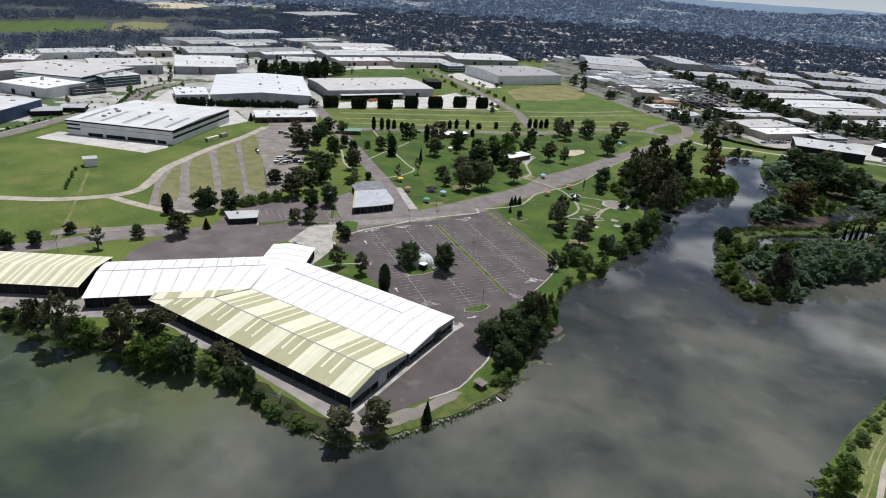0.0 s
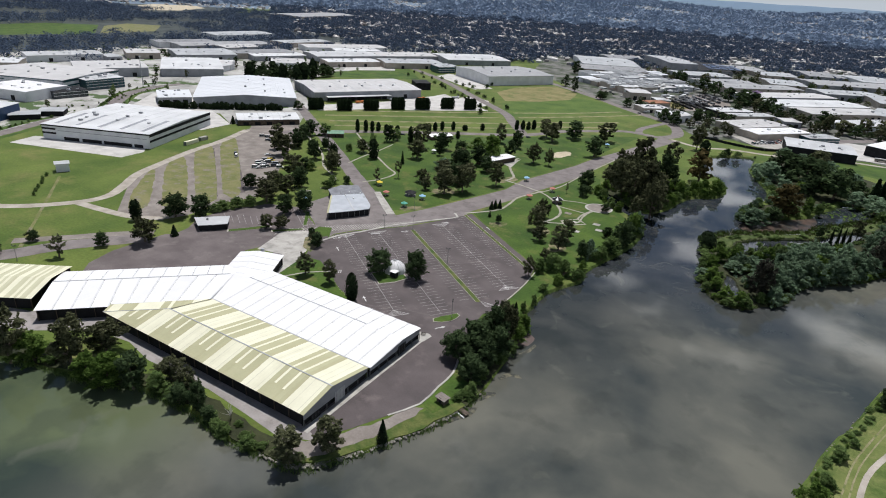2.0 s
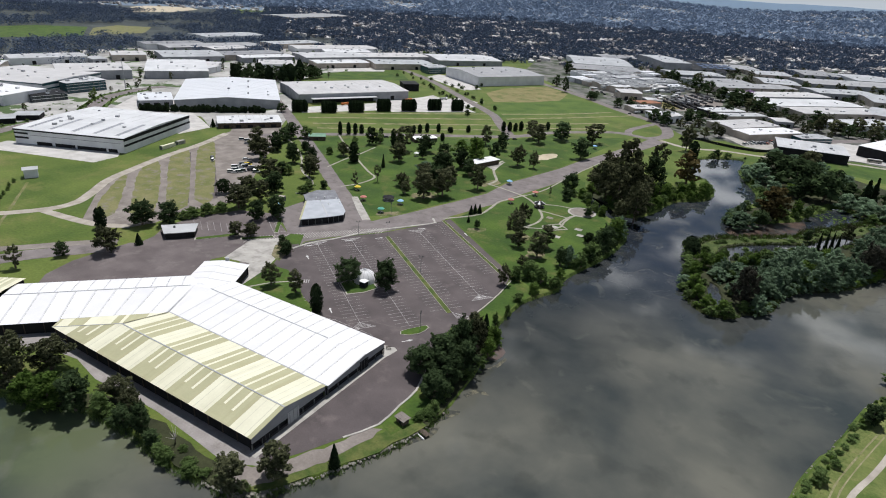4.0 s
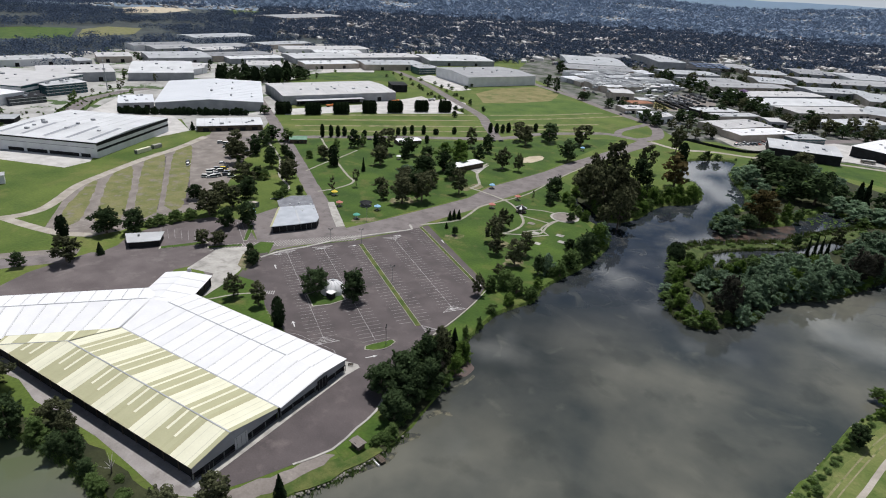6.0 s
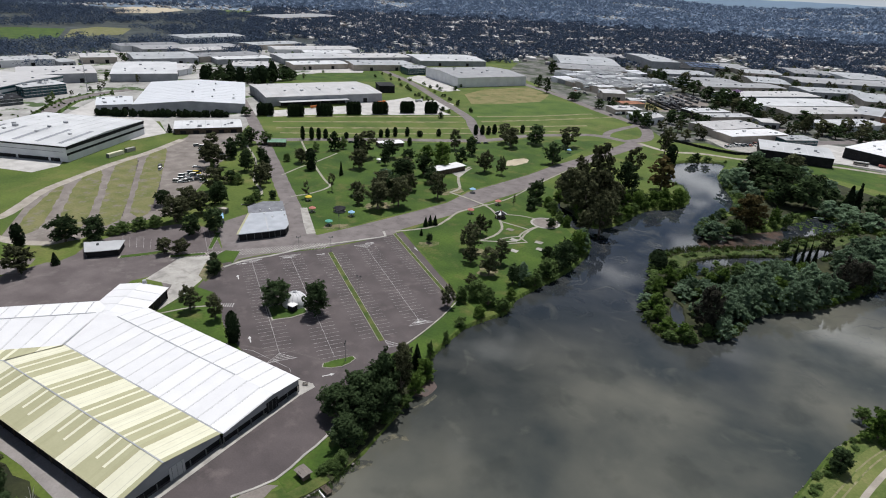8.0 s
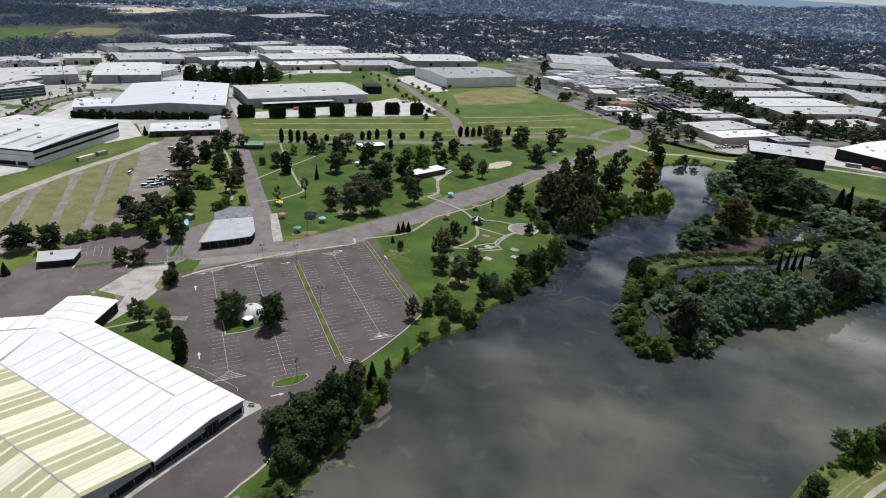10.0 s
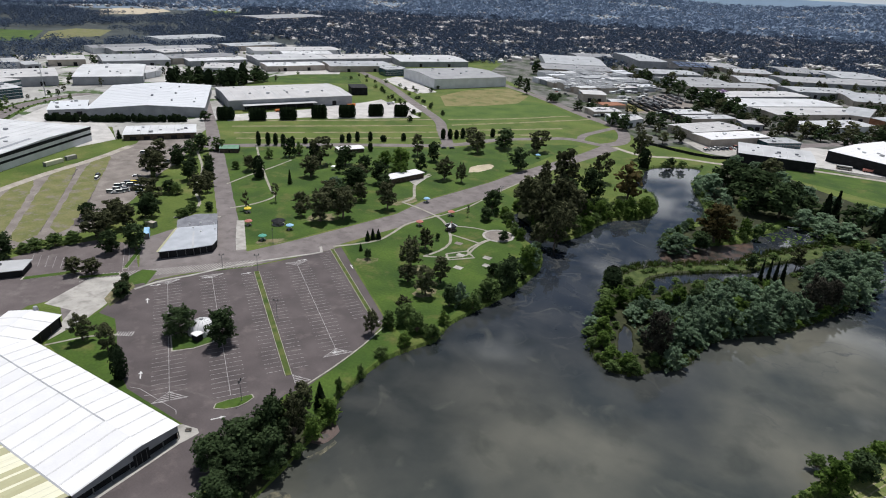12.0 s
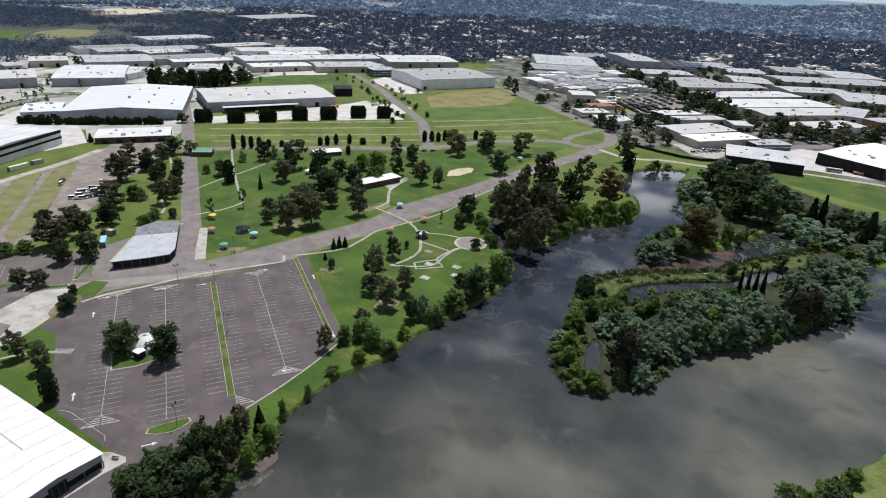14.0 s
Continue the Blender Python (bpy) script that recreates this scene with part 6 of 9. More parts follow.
def tree_meshes(kind, seed, fine=1.0):
    """Trunk and crown of one tree, 10 m high and 4 m in crown radius (columns and cones narrower); fine: the share of leaf tufts."""
    r = random.Random(seed)
    tr, cr = bmesh.new(), bmesh.new()
    lean = Vector((r.uniform(-0.5, 0.5), r.uniform(-0.5, 0.5), 0))
    if kind in "CK":
        tube(tr, (0, 0, -0.3), (0, 0, 3), 0.25, 0.18)
        tube(tr, (0, 0, 2.9), (0, 0, 8.5), 0.18, 0.05)
        spots = []
        for _ in range(int((1000 if kind == "C" else 1300) * fine)):
            z = r.uniform(0.06, 1) ** (1.15 if kind == "C" else 0.95)
            w = (1 - z) ** 0.85 * 3.9 if kind == "C" else 3.8 * (math.sin(math.pi * min(1, z * 0.86 + 0.1)) ** 0.45)
            w *= r.uniform(0.75, 1.06) * (1 + 0.12 * math.sin(z * 40 + seed))
            a = r.uniform(0, 6.283)
            spots.append((Vector((math.cos(a) * w, math.sin(a) * w, 10 * z)), Vector((math.cos(a), math.sin(a), 0.5))))
        tufts(cr, spots, 0.5 / math.sqrt(fine), r, 0.6)
        for i in range(6):
            z = 0.8 + i * 1.45
            w = (1 - z / 10) ** 0.85 * 3.0 if kind == "C" else 2.9
            core(cr, Vector((0, 0, z)), w, r, 0.9 * 1.2 / max(w, 0.8))
        return mesh_of("trunk", tr, M_BARK), mesh_of("crown", cr, L_CONE)
    number, base, top, reach, small, large, count, size, low = TREE_FORMS[kind]
    turn_a, turn_b = r.uniform(0, 6.283), r.uniform(0, 6.283)
    blobs, sprays = [], []
    for i in range(number):
        u = (i + r.random()) / number
        angle = i * 2.4 + r.uniform(-0.6, 0.6)
        if kind in "BWL":
            wide = math.sqrt(max(0.04, 1 - u ** 2.2))
        else:
            wide = math.sin(math.pi * (0.2 + 0.7 * u)) ** 0.7
        lobes = 0.86 + 0.20 * math.sin(2 * angle + turn_a) + 0.17 * math.sin(3 * angle + turn_b + 4 * u)
        d = reach * wide * lobes * math.sqrt(r.uniform(0.12, 1))
        blobs.append((lean * u + Vector((math.cos(angle) * d, math.sin(angle) * d, base + (top - base) * u + r.uniform(-0.4, 0.4) * (2.2 if kind in "WL" else 1.2))), r.uniform(small, large)))
    # ragged sprays that stand out of the crown
    for i in range({"W": 34, "L": 18, "B": 12, "A": 16}.get(kind, 12)):
        c, rad = r.choice(blobs[:number])
        out = (Vector((c.x, c.y, (c.z - 4.5) * 0.7)).normalized() + Vector((r.uniform(-0.5, 0.5), r.uniform(-0.5, 0.5), r.uniform(0.0, 0.6)))).normalized()
        for k in range(3):
            sprays.append((c + out * (rad + 0.32 * k), 0.30 - 0.06 * k))
    flat = 1.15 if kind in "WA" else 0.85
    fork = lean * 0.3 + Vector((0, 0, low))
    tube(tr, (0, 0, -0.4), fork, 0.30, 0.22, 8)
    tube(tr, fork, lean * 0.8 + Vector((0, 0, 6.5)), 0.22, 0.07)
    for c, rad in blobs[:6]:
        tube(tr, fork + Vector((0, 0, r.uniform(0, 1.5))), c, 0.13, 0.04, 5)
    if fine < 0.5:
        blobs, size = [(c, rad * 1.3) for c, rad in blobs[::2]], size * (1.2 if fine > 0.2 else 0.95)
    for c, rad in blobs:
        tufts(cr, blob_spots(c, rad, int(count * fine), r, flat), size / math.sqrt(fine), r, 0.8, (0.3, 0.55) if kind in "WA" else (0.5, 0.9))
        core(cr, c, rad * 0.55, r, flat)
    if fine >= 0.5:
        for c, rad in sprays:
            tufts(cr, blob_spots(c, rad, int(14 * fine), r, 1.0), size * 0.85 / math.sqrt(fine), r, 0.8, (0.3, 0.6))
    leaves = {"G": L_GUM, "S": L_GUM, "R": L_RED, "B": L_BUSH, "D": L_DENSE, "L": L_LIME, "J": L_PURPLE, "W": L_WILLOW, "A": L_CASUARINA}[kind]
    return mesh_of("trunk", tie(tr), M_BARK), mesh_of("crown", cr, leaves)


TREE_KINDS = {
    "G": ("gum_tree", "brown-green eucalyptus with open ragged crown", "tree", 4), "S": ("young_gum", "thin young eucalyptus with a sparse crown", "tree", 2),
    "R": ("russet_tree", "broad tree with russet-brown foliage by the water", "tree", 1), "D": ("dense_tree", "dark green leafy tree with dense crown", "tree", 4),
    "L": ("bright_tree", "bright green leafy tree at the water", "tree", 2), "W": ("willow", "grey-green willow crowded on the bank", "tree", 4), "A": ("casuarina", "dark brown fine-leaved casuarina at the water", "tree", 2),
    "J": ("jacaranda", "flowering jacaranda with a purple crown", "tree", 1), "B": ("bush", "low rounded green bush", "bush", 3), "C": ("conifer", "small dark cone-shaped conifer", "tree", 2), "K": ("cypress", "tall dark columnar cypress", "tree", 2)}
TREE_STOCK = {}
place_rng = random.Random(21)


def plant(kind, x, y, h, w, where, z=0.0):
    """A tree of that kind at a place, h high and w in crown radius."""
    name, label, cat, count = TREE_KINDS[kind]
    k = place_rng.randrange(count)
    away = math.hypot(x + 40, y - 60)
    fine = 1.0 if away < 200 or (where == "on the island" and h > 6) else 0.55 if away < 400 else 0.25 if away < 620 else 0.12
    if h < 4 and away > 150:
        fine = min(fine, 0.25)
    if (kind, k, fine) not in TREE_STOCK:
        TREE_STOCK[kind, k, fine] = tree_meshes(kind, 100 * ord(kind) + k, fine)
    trunk, crown = TREE_STOCK[kind, k, fine]
    taller, wider = TREE_BUILD.get(kind, (0.95, 1.0))
    h, w = max(h * taller, 1.2), max(w * wider, 0.8)
    if kind in "GDL":
        h, w = min(h, 2.5 * w + 3), min(w, 0.66 * h)
    m = pose(x, y, z, 0, 0, place_rng.uniform(0, 360)) @ Matrix.Diagonal((w / 4.2, w / 4.2, h / 10, 1))
    t = thing(name, m, label + " " + where, cat, where)
    part("trunk", trunk, None, t)
    part("crown", crown, None, t)
    return t


def inside(x, y, outline):
    hit_ = False
    for (x0, y0), (x1, y1) in zip(outline, outline[1:] + outline[:1]):
        if (y0 > y) != (y1 > y) and x < x0 + (y - y0) * (x1 - x0) / (y1 - y0):
            hit_ = not hit_
    return hit_


def grove(outline, count, kinds, tall, wide, where, gap=4.0, z=0.0, avoid=(), clear=()):
    """Fills an area with trees that keep a little apart."""
    taken = []
    lo, hi = [min(p[i] for p in outline) for i in (0, 1)], [max(p[i] for p in outline) for i in (0, 1)]
    for _ in range(count * 30):
        x, y = place_rng.uniform(lo[0], hi[0]), place_rng.uniform(lo[1], hi[1])
        if len(taken) >= count or not inside(x, y, outline) or (clear and inside(x, y, clear)) or any(math.hypot(x - a, y - b) < gap for a, b in taken):
            continue
        if any(-3 < (x - bx) * math.cos(-t) - (y - by) * math.sin(-t) < bl + 3 and -3 < (x - bx) * math.sin(-t) + (y - by) * math.cos(-t) < bd + 3 for bx, by, t, bl, bd in avoid):
            continue
        taken.append((x, y))
        plant(place_rng.choice(kinds), x, y, place_rng.uniform(*tall), place_rng.uniform(*wide), where, z)


def fringe(points, step, kinds, tall, wide, where, shift=0.0, z=0.0):
    """Bushes along a shore."""
    line = smooth_line(points, step)
    for i, p in enumerate(line):
        d = (line[min(i + 1, len(line) - 1)] - line[max(i - 1, 0)]).normalized()
        q = p + Vector((-d.y, d.x, 0)) * shift
        plant(place_rng.choice(kinds), q.x + place_rng.uniform(-1.2, 1.2), q.y + place_rng.uniform(-1.2, 1.2), place_rng.uniform(*tall), place_rng.uniform(*wide), where, z)


for rows, kind, where in TREES:
    for x, y, h, w in rows:
        plant(kind, x, y, h, w, where, -0.4 if where == "on the island" else 0.0)
# hedge blocks: four cypresses grown together
for x, y, h, w in HEDGE_ROW_H:
    hedge = thing("cypress_hedge", pose(x, y, 0, 0, 0, 45), "dark clipped block of cypresses in the paddock", "hedge", "row of cypress blocks")
    for i in range(4):
        if ("K", i % 2, 0.6) not in TREE_STOCK:
            TREE_STOCK["K", i % 2, 0.6] = tree_meshes("K", 100 * ord("K") + i % 2, 0.6)
        c = part("cypress_crown", TREE_STOCK["K", i % 2, 0.6][1], None, hedge)
        c.matrix_local = pose((i - 1.5) * w * 0.5, 0, 0, 0, 0, 77 * i) @ Matrix.Diagonal((w * 0.42 / 3.7, w * 0.5 / 3.7, h / 10, 1))



def inset_line(points, k):
    mx, my = sum(p[0] for p in points) / len(points), sum(p[1] for p in points) / len(points)
    return [(mx + (x - mx) * k, my + (y - my) * k) for x, y in points]


FOOTPRINTS = [(w[1], w[2], radians(w[3]), w[4], w[5]) for w in WAREHOUSES]
fringe([(-507, 361), (-480, 382), (-452, 409), (-427, 432)], 2.3, "K", (4.5, 7.5), (1.9, 2.9), "along the warehouse hedge")
grove(EAST_WOOD, 14, "DDWWB", (6, 12), (3.6, 6), "on the east bank", 6.5)
grove(POINT_WOOD, 6, "GGGD", (10, 17), (4.5, 6.5), "on the wooded point", 7)
grove([(-6, 300), (-8, 330), (6, 345), (26, 358), (46, 385), (66, 420), (78, 440), (70, 390), (46, 350), (22, 322), (10, 300)], 30, "WWWWWL", (7, 11), (4.0, 5.8), "on the island", 5.0, -0.4, (), inset_line(INLET, 1.5))
for x, y in [(place_rng.uniform(-30, 110), place_rng.uniform(340, 480)) for _ in range(900)][:900]:
    if inside(x, y, inset_line(ISLAND, 0.93)) and not inside(x, y, inset_line(POND, 1.12)) and place_rng.random() < 0.2:
        plant("B", x, y, place_rng.uniform(0.9, 2.0), place_rng.uniform(1.4, 2.6), "on the island", -0.4)
grove([(-18, 412), (-8, 440), (8, 462), (24, 452), (12, 432), (-8, 408)], 16, "BBDBW", (2, 5), (2, 3.6), "on the east bank", 3.5)
for x, y in [(-22.0, 350.5), (-20.5, 345.0)]:
    plant("K", x, y, 8.0, 4.2, "on the island", -0.6)
for x, y, hh, ww_ in [(-149.2, 103.9, 2.2, 2.6), (-143.7, 103.5, 1.8, 2.2), (-139.8, 106.5, 2.4, 2.4), (-119.1, 102.7, 2.6, 2.4), (-112.3, 101.0, 3.0, 2.6), (-111.4, 105.4, 1.5, 1.8), (-106.1, 102.7, 2.4, 2.2), (-101.8, 101.5, 2.6, 2.4), (-99.0, 102.8, 2.0, 2.2), (-94.6, 103.4, 2.0, 1.8), (-62.4, 156.2, 2.6, 2.4), (-65.2, 156.8, 2.0, 2.0)]:
    plant("B", x, y, hh, ww_, "on the west shore")
bare = thing("bare_tree", pose(-115, 105.7, 0), "small leafless grey tree on the bank", "tree")
r_ = random.Random(12)
part("trunk", tube(bmesh.new(), (0, 0, -0.2), (0.2, 0.1, 2.4), 0.16, 0.1, 7), M_BARK, bare)
for i in range(16):
    z = 1.4 + 0.06 * i
    tip = Vector((r_.uniform(-2.2, 2.2), r_.uniform(-2.2, 2.2), z + r_.uniform(1.2, 2.8)))
    part("branch", tube(bmesh.new(), (0.15, 0.08, z), tip, 0.07, 0.02, 5), M_CONC, bare)
grove(ESTATE_EAST_TREES, 300, "DDGGS", (6, 14), (3.6, 6.8), "among the workshops", 9, 0.0, FOOTPRINTS + [(-85, 790, radians(80), 155, 62)], WORKS)
grove([(-618, 548), (-585, 540), (-548, 566), (-528, 610), (-536, 650), (-562, 640), (-590, 600)], 16, "DDDK", (12, 20), (5.5, 8), "behind the warehouses", 9)
grove(ESTATE_WEST_TREES, 120, "DDBG", (3.5, 10), (2.2, 5), "in the industrial estate", 9, 0.0, FOOTPRINTS)
fringe(ISLAND[11:] + ISLAND[:1], 6.0, "LBWB", (2.5, 6), (2.4, 4), "on the island", 0.5 * turn_sign(ISLAND), -0.4)
fringe(ISLAND[:9], 6.0, "B", (0.9, 2.0), (1.4, 2.4), "on the island", 1.2 * turn_sign(ISLAND), -0.4)
fringe(SHORE_EAST[:12], 7.0, "BBW", (2.5, 7), (2.5, 4.5), "on the east bank", -2.5 * turn_sign(LAKE))
fringe(SHORE_NORTH[22:], 16.0, "BBD", (1.5, 4), (1.5, 3), "along the north shore", -3.0 * turn_sign(LAKE))
fringe(SHORE_NORTH[12:23], 5.0, "BLLL", (4, 8), (3.2, 5), "on the wooded point", -2.0 * turn_sign(LAKE))
fringe(SHORE_NORTH[3:12], 7.0, "BBDLW", (3.5, 7.5), (2.4, 4), "in the shore garden", -1.5 * turn_sign(LAKE))
fringe(SHORE_SOUTH[2:], 2.2, "BBBL", (0.7, 1.6), (1.0, 1.9), "on the far bank", -1.4 * turn_sign(LAKE))
grove([(-582.1, 285.4), (-553.1, 319.4), (-595.0, 374.0), (-573.0, 373.4), (-521.3, 302.6), (-548.2, 285.4)], 26, "BBBL", (1.0, 2.6), (1.0, 2.0), "in the white car park", 4)
for x, y in ((-388.8, 676.8), (-365, 650.7), (-351.8, 645.3), (-336.1, 634), (-299, 601.8), (-310.7, 609.6), (-446.2, 734.6), (-476.7, 756.7), (-405.1, 692.7), (-382.4, 728), (-340.1, 675.7), (-322.9, 660.2), (-308.4, 652.5), (-301.3, 638.5), (-276.8, 622.8)):
    plant("D", x, y, place_rng.uniform(3.5, 6.0), place_rng.uniform(2.6, 3.8), "along the far road")
for line, off in ((STREET_W, 9.5), (STREET_W2[:4], 9.0), (STREET_W2[:4], -9.0)):
    d = (Vector(line[-1]) - Vector(line[0])).normalized()
    fringe([(x - d.y * off, y + d.x * off) for x, y in line], 7.0, "BBBL", (1.2, 2.8), (1.3, 2.4), "along the estate street")

# ---- exhibition pavilions ----


def sheet(bm, a, b, c, d, t=0.06):
    """A thin roof sheet with corners a, b, c, d (anticlockwise from above)."""
    up = (Vector(b) - Vector(a)).cross(Vector(d) - Vector(a)).normalized() * t
    lo = [bm.verts.new(Vector(p)) for p in (a, b, c, d)]
    hi = [bm.verts.new(Vector(p) + up) for p in (a, b, c, d)]
    bm.faces.new(hi)
    bm.faces.new(list(reversed(lo)))
    for i in range(4):
        j = (i + 1) % 4
        bm.faces.new((lo[i], lo[j], hi[j], hi[i]))
    return bm


def lerp(a, b, t):
    return tuple(p + (q - p) * t for p, q in zip(a, b))


def roof_slope(parent, a, b, c, d, pitch, style, seed):
    """One slope of roof from eave a-b up to ridge d-c, laid in sheets along it."""
    r = random.Random(seed)
    length = (Vector(b) - Vector(a)).length
    n = max(2, round(length / pitch))
    for i in range(n):
        lo0, lo1 = lerp(a, b, i / n), lerp(a, b, (i + 0.985) / n)
        hi0, hi1 = lerp(d, c, i / n), lerp(d, c, (i + 0.985) / n)
        if style == "white":
            k = 0.09
            part("roof_sheet", sheet(bmesh.new(), lo0, lerp(lo0, lo1, 1 - k), lerp(hi0, hi1, 1 - k), hi0), M_WHITE_ROOF, parent)
            part("clear_sheet", sheet(bmesh.new(), lerp(lo0, lo1, 1 - k), lo1, hi1, lerp(hi0, hi1, 1 - k), 0.04), M_GREY_STRIP, parent)
        else:
            part("roof_sheet", sheet(bmesh.new(), lo0, lo1, hi1, hi0), M_CREAM if i % 9 in (0, 1, 4, 6) else M_SOFT, parent)


EAVE = 4.7


def shed_wall(parent, a, b, h, bay=6.0):
    """A dark side wall from a to b: posts, a header beam and recessed cladding, blackened to carry the eave shade."""
    d = Vector((b[0] - a[0], b[1] - a[1], 0))
    m = Matrix.Translation((a[0], a[1], 0)) @ Matrix.Rotation(math.atan2(d.y, d.x), 4, "Z")
    n = max(1, round(d.length / bay))
    bm = bmesh.new()
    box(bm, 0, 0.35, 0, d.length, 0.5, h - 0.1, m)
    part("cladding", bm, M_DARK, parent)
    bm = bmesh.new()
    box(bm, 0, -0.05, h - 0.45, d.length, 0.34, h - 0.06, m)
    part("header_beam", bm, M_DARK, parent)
    for i in range(n + 1):
        x = d.length * i / n
        bm = bmesh.new()
        box(bm, max(0, x - 0.11), 0.1, 0, min(d.length, x + 0.11), 0.34, h - 0.46, m)
        part("post", bm, M_TIMBER, parent)


# white pavilion: the south-east wing, the west wing and the short north wing meet at one hub
white = thing("white_pavilion", pose(0, 0, 0), "long white steel exhibition pavilion with three wings", "pavilion")
WX0, WX1, WY0, WY1, WR, VALLEY, WTOP = -172.0, -94.3, 145.9, 176.1, 165.0, 4.1, 5.7
roof_slope(white, (WX0, WY0, VALLEY), (WX1, WY0, VALLEY), (WX1, WR, WTOP), (WX0, WR, WTOP), 5.6, "white", 1)
roof_slope(white, (WX1, WY1, EAVE), (WX0, WY1, EAVE), (WX0, WR, WTOP), (WX1, WR, WTOP), 5.6, "white", 2)
part("ridge_cap", boxes((WX0, WR - 0.2, WTOP + 0.02, WX1 - 17, WR + 0.2, WTOP + 0.14)), M_METAL_GREY, white)
# west wing, turned to run south-west
WW = Matrix.Translation((-181.5, 160.5, 0)) @ Matrix.Rotation(radians(180 + 44.5), 4, "Z")


def ww(x, y, z):
    return tuple(WW @ Vector((x, y, z)))


# in the wing's own axes x runs outward, y from the south-east side (+) to the north-west side (-)
roof_slope(white, ww(64, 20.5, EAVE), ww(39, 20.5, EAVE), ww(39, 0, 6.0), ww(64, 0, 6.0), 5.6, "white", 3)
roof_slope(white, ww(39, 18.9, EAVE + 0.1), ww(3.8, 18.9, EAVE + 0.1), ww(-4, 0, 6.0), ww(39, 0, 6.0), 5.6, "white", 7)
roof_slope(white, ww(-4, -11.5, EAVE), ww(64, -11.5, EAVE), ww(64, 0, 6.0), ww(-4, 0, 6.0), 5.6, "white", 4)
part("ridge_cap", sheet(bmesh.new(), ww(64, 0.2, 6.08), ww(-2, 0.2, 6.08), ww(-2, -0.2, 6.08), ww(64, -0.2, 6.08), 0.1), M_METAL_GREY, white)
# north wing and hub
NW = Matrix.Translation((-176.5, 163.5, 0)) @ Matrix.Rotation(radians(118), 4, "Z")


def nw(x, y, z):
    return tuple(NW @ Vector((x, y, z)))


roof_slope(white, nw(2, -11, EAVE), nw(25, -11, EAVE), nw(25, 0, 5.9), nw(2, 0, 5.9), 5.6, "white", 5)
roof_slope(white, nw(25, 9, EAVE), nw(2, 9, EAVE), nw(2, 0, 5.9), nw(25, 0, 5.9), 5.6, "white", 6)
# hub: a faceted roof where the wings meet
hub_ring = [(WX0 + 0.5, WY0, VALLEY), (WX0 + 0.5, WR, WTOP), (WX0 + 0.5, WY1, EAVE), nw(2, -11, EAVE), nw(2.5, 0, 5.9), nw(2, 9, EAVE), ww(-3.5, -11.5, EAVE), ww(-3.5, 0, 6.0), ww(4.2, 18.9, EAVE + 0.1)]
bm = bmesh.new()
mid, rim = bm.verts.new((-178.5, 162.5, 6.05)), [bm.verts.new(p) for p in hub_ring]
for i in range(len(rim)):
    bm.faces.new((mid, rim[i], rim[(i + 1) % len(rim)]))
bmesh.ops.recalc_face_normals(bm, faces=bm.faces)
part("hub_roof", bm, M_WHITE_ROOF, white)
part("roof_vent", tube(bmesh.new(), nw(25.5, -1, 5.6), nw(25.5, -1, 7.0), 0.9, 0.7, 12), M_METAL_GREY, white)
for a, b in (((WX1 - 0.6, WY1 - 0.6), (WX0, WY1 - 0.6)),
             (ww(63.4, 19.9, 0)[:2], ww(38, 19.9, 0)[:2]), (ww(63.4, -10.9, 0)[:2], ww(63.4, 19.9, 0)[:2]), (ww(-4, -10.9, 0)[:2], ww(63.4, -10.9, 0)[:2]),
             (nw(24.4, -10.4, 0)[:2], nw(24.4, 8.4, 0)[:2]), (nw(2, -10.4, 0)[:2], nw(24.4, -10.4, 0)[:2]), (nw(24.4, 8.4, 0)[:2], nw(2, 8.4, 0)[:2])):
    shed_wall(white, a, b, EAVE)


def end_wall(parent, x, profile, doors):
    """A gable end facing +x: pale cladding under the roof line, a near-black sheet as shade in the openings below,
    posts, sliding doors.
    """
    bm = bmesh.new()
    for (ya, za), (yb_, zb) in zip(profile, profile[1:]):
        lo = [bm.verts.new((xx, y, z)) for xx in (x - 0.12, x) for y, z in ((ya, 2.5), (yb_, 2.5), (yb_, zb - 0.05), (ya, za - 0.05))]
        for f in ((3, 2, 1, 0), (4, 5, 6, 7), (0, 1, 5, 4), (2, 3, 7, 6), (1, 2, 6, 5), (0, 4, 7, 3)):
            bm.faces.new([lo[i] for i in f])
    part("gable_panel", bm, M_WALL_GREY, parent, "pale blue-grey gable cladding")
    y0, y1 = profile[0][0], profile[-1][0]
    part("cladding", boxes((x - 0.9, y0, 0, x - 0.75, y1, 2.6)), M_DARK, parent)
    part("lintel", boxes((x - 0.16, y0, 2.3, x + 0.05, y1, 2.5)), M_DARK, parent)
    n = round((y1 - y0) / 5)
    for i in range(n + 1):
        y = y0 + (y1 - y0) * i / n
        part("post", boxes((x - 0.15, y - 0.12, 0, x + 0.1, y + 0.12, 2.3)), M_STEEL, parent)
    for y, w, h, m in doors:
        door = part("sliding_door", boxes((x + 0.06, y - w / 2, 0.05, x + 0.16, y + w / 2, h)), m, parent)
        for k in range(3):
            part("door_rib", boxes((x + 0.16, y - w / 2 + w * (k + 0.5) / 3 - 0.05, 0.1, x + 0.2, y - w / 2 + w * (k + 0.5) / 3 + 0.05, h - 0.1)), M_STEEL, door)


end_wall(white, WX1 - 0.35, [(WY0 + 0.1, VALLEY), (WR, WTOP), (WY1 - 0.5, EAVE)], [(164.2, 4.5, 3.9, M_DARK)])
# yellow pavilion in front of it
yellow = thing("yellow_pavilion", pose(0, 0, 0), "cream and khaki striped steel pavilion beside the water", "pavilion")
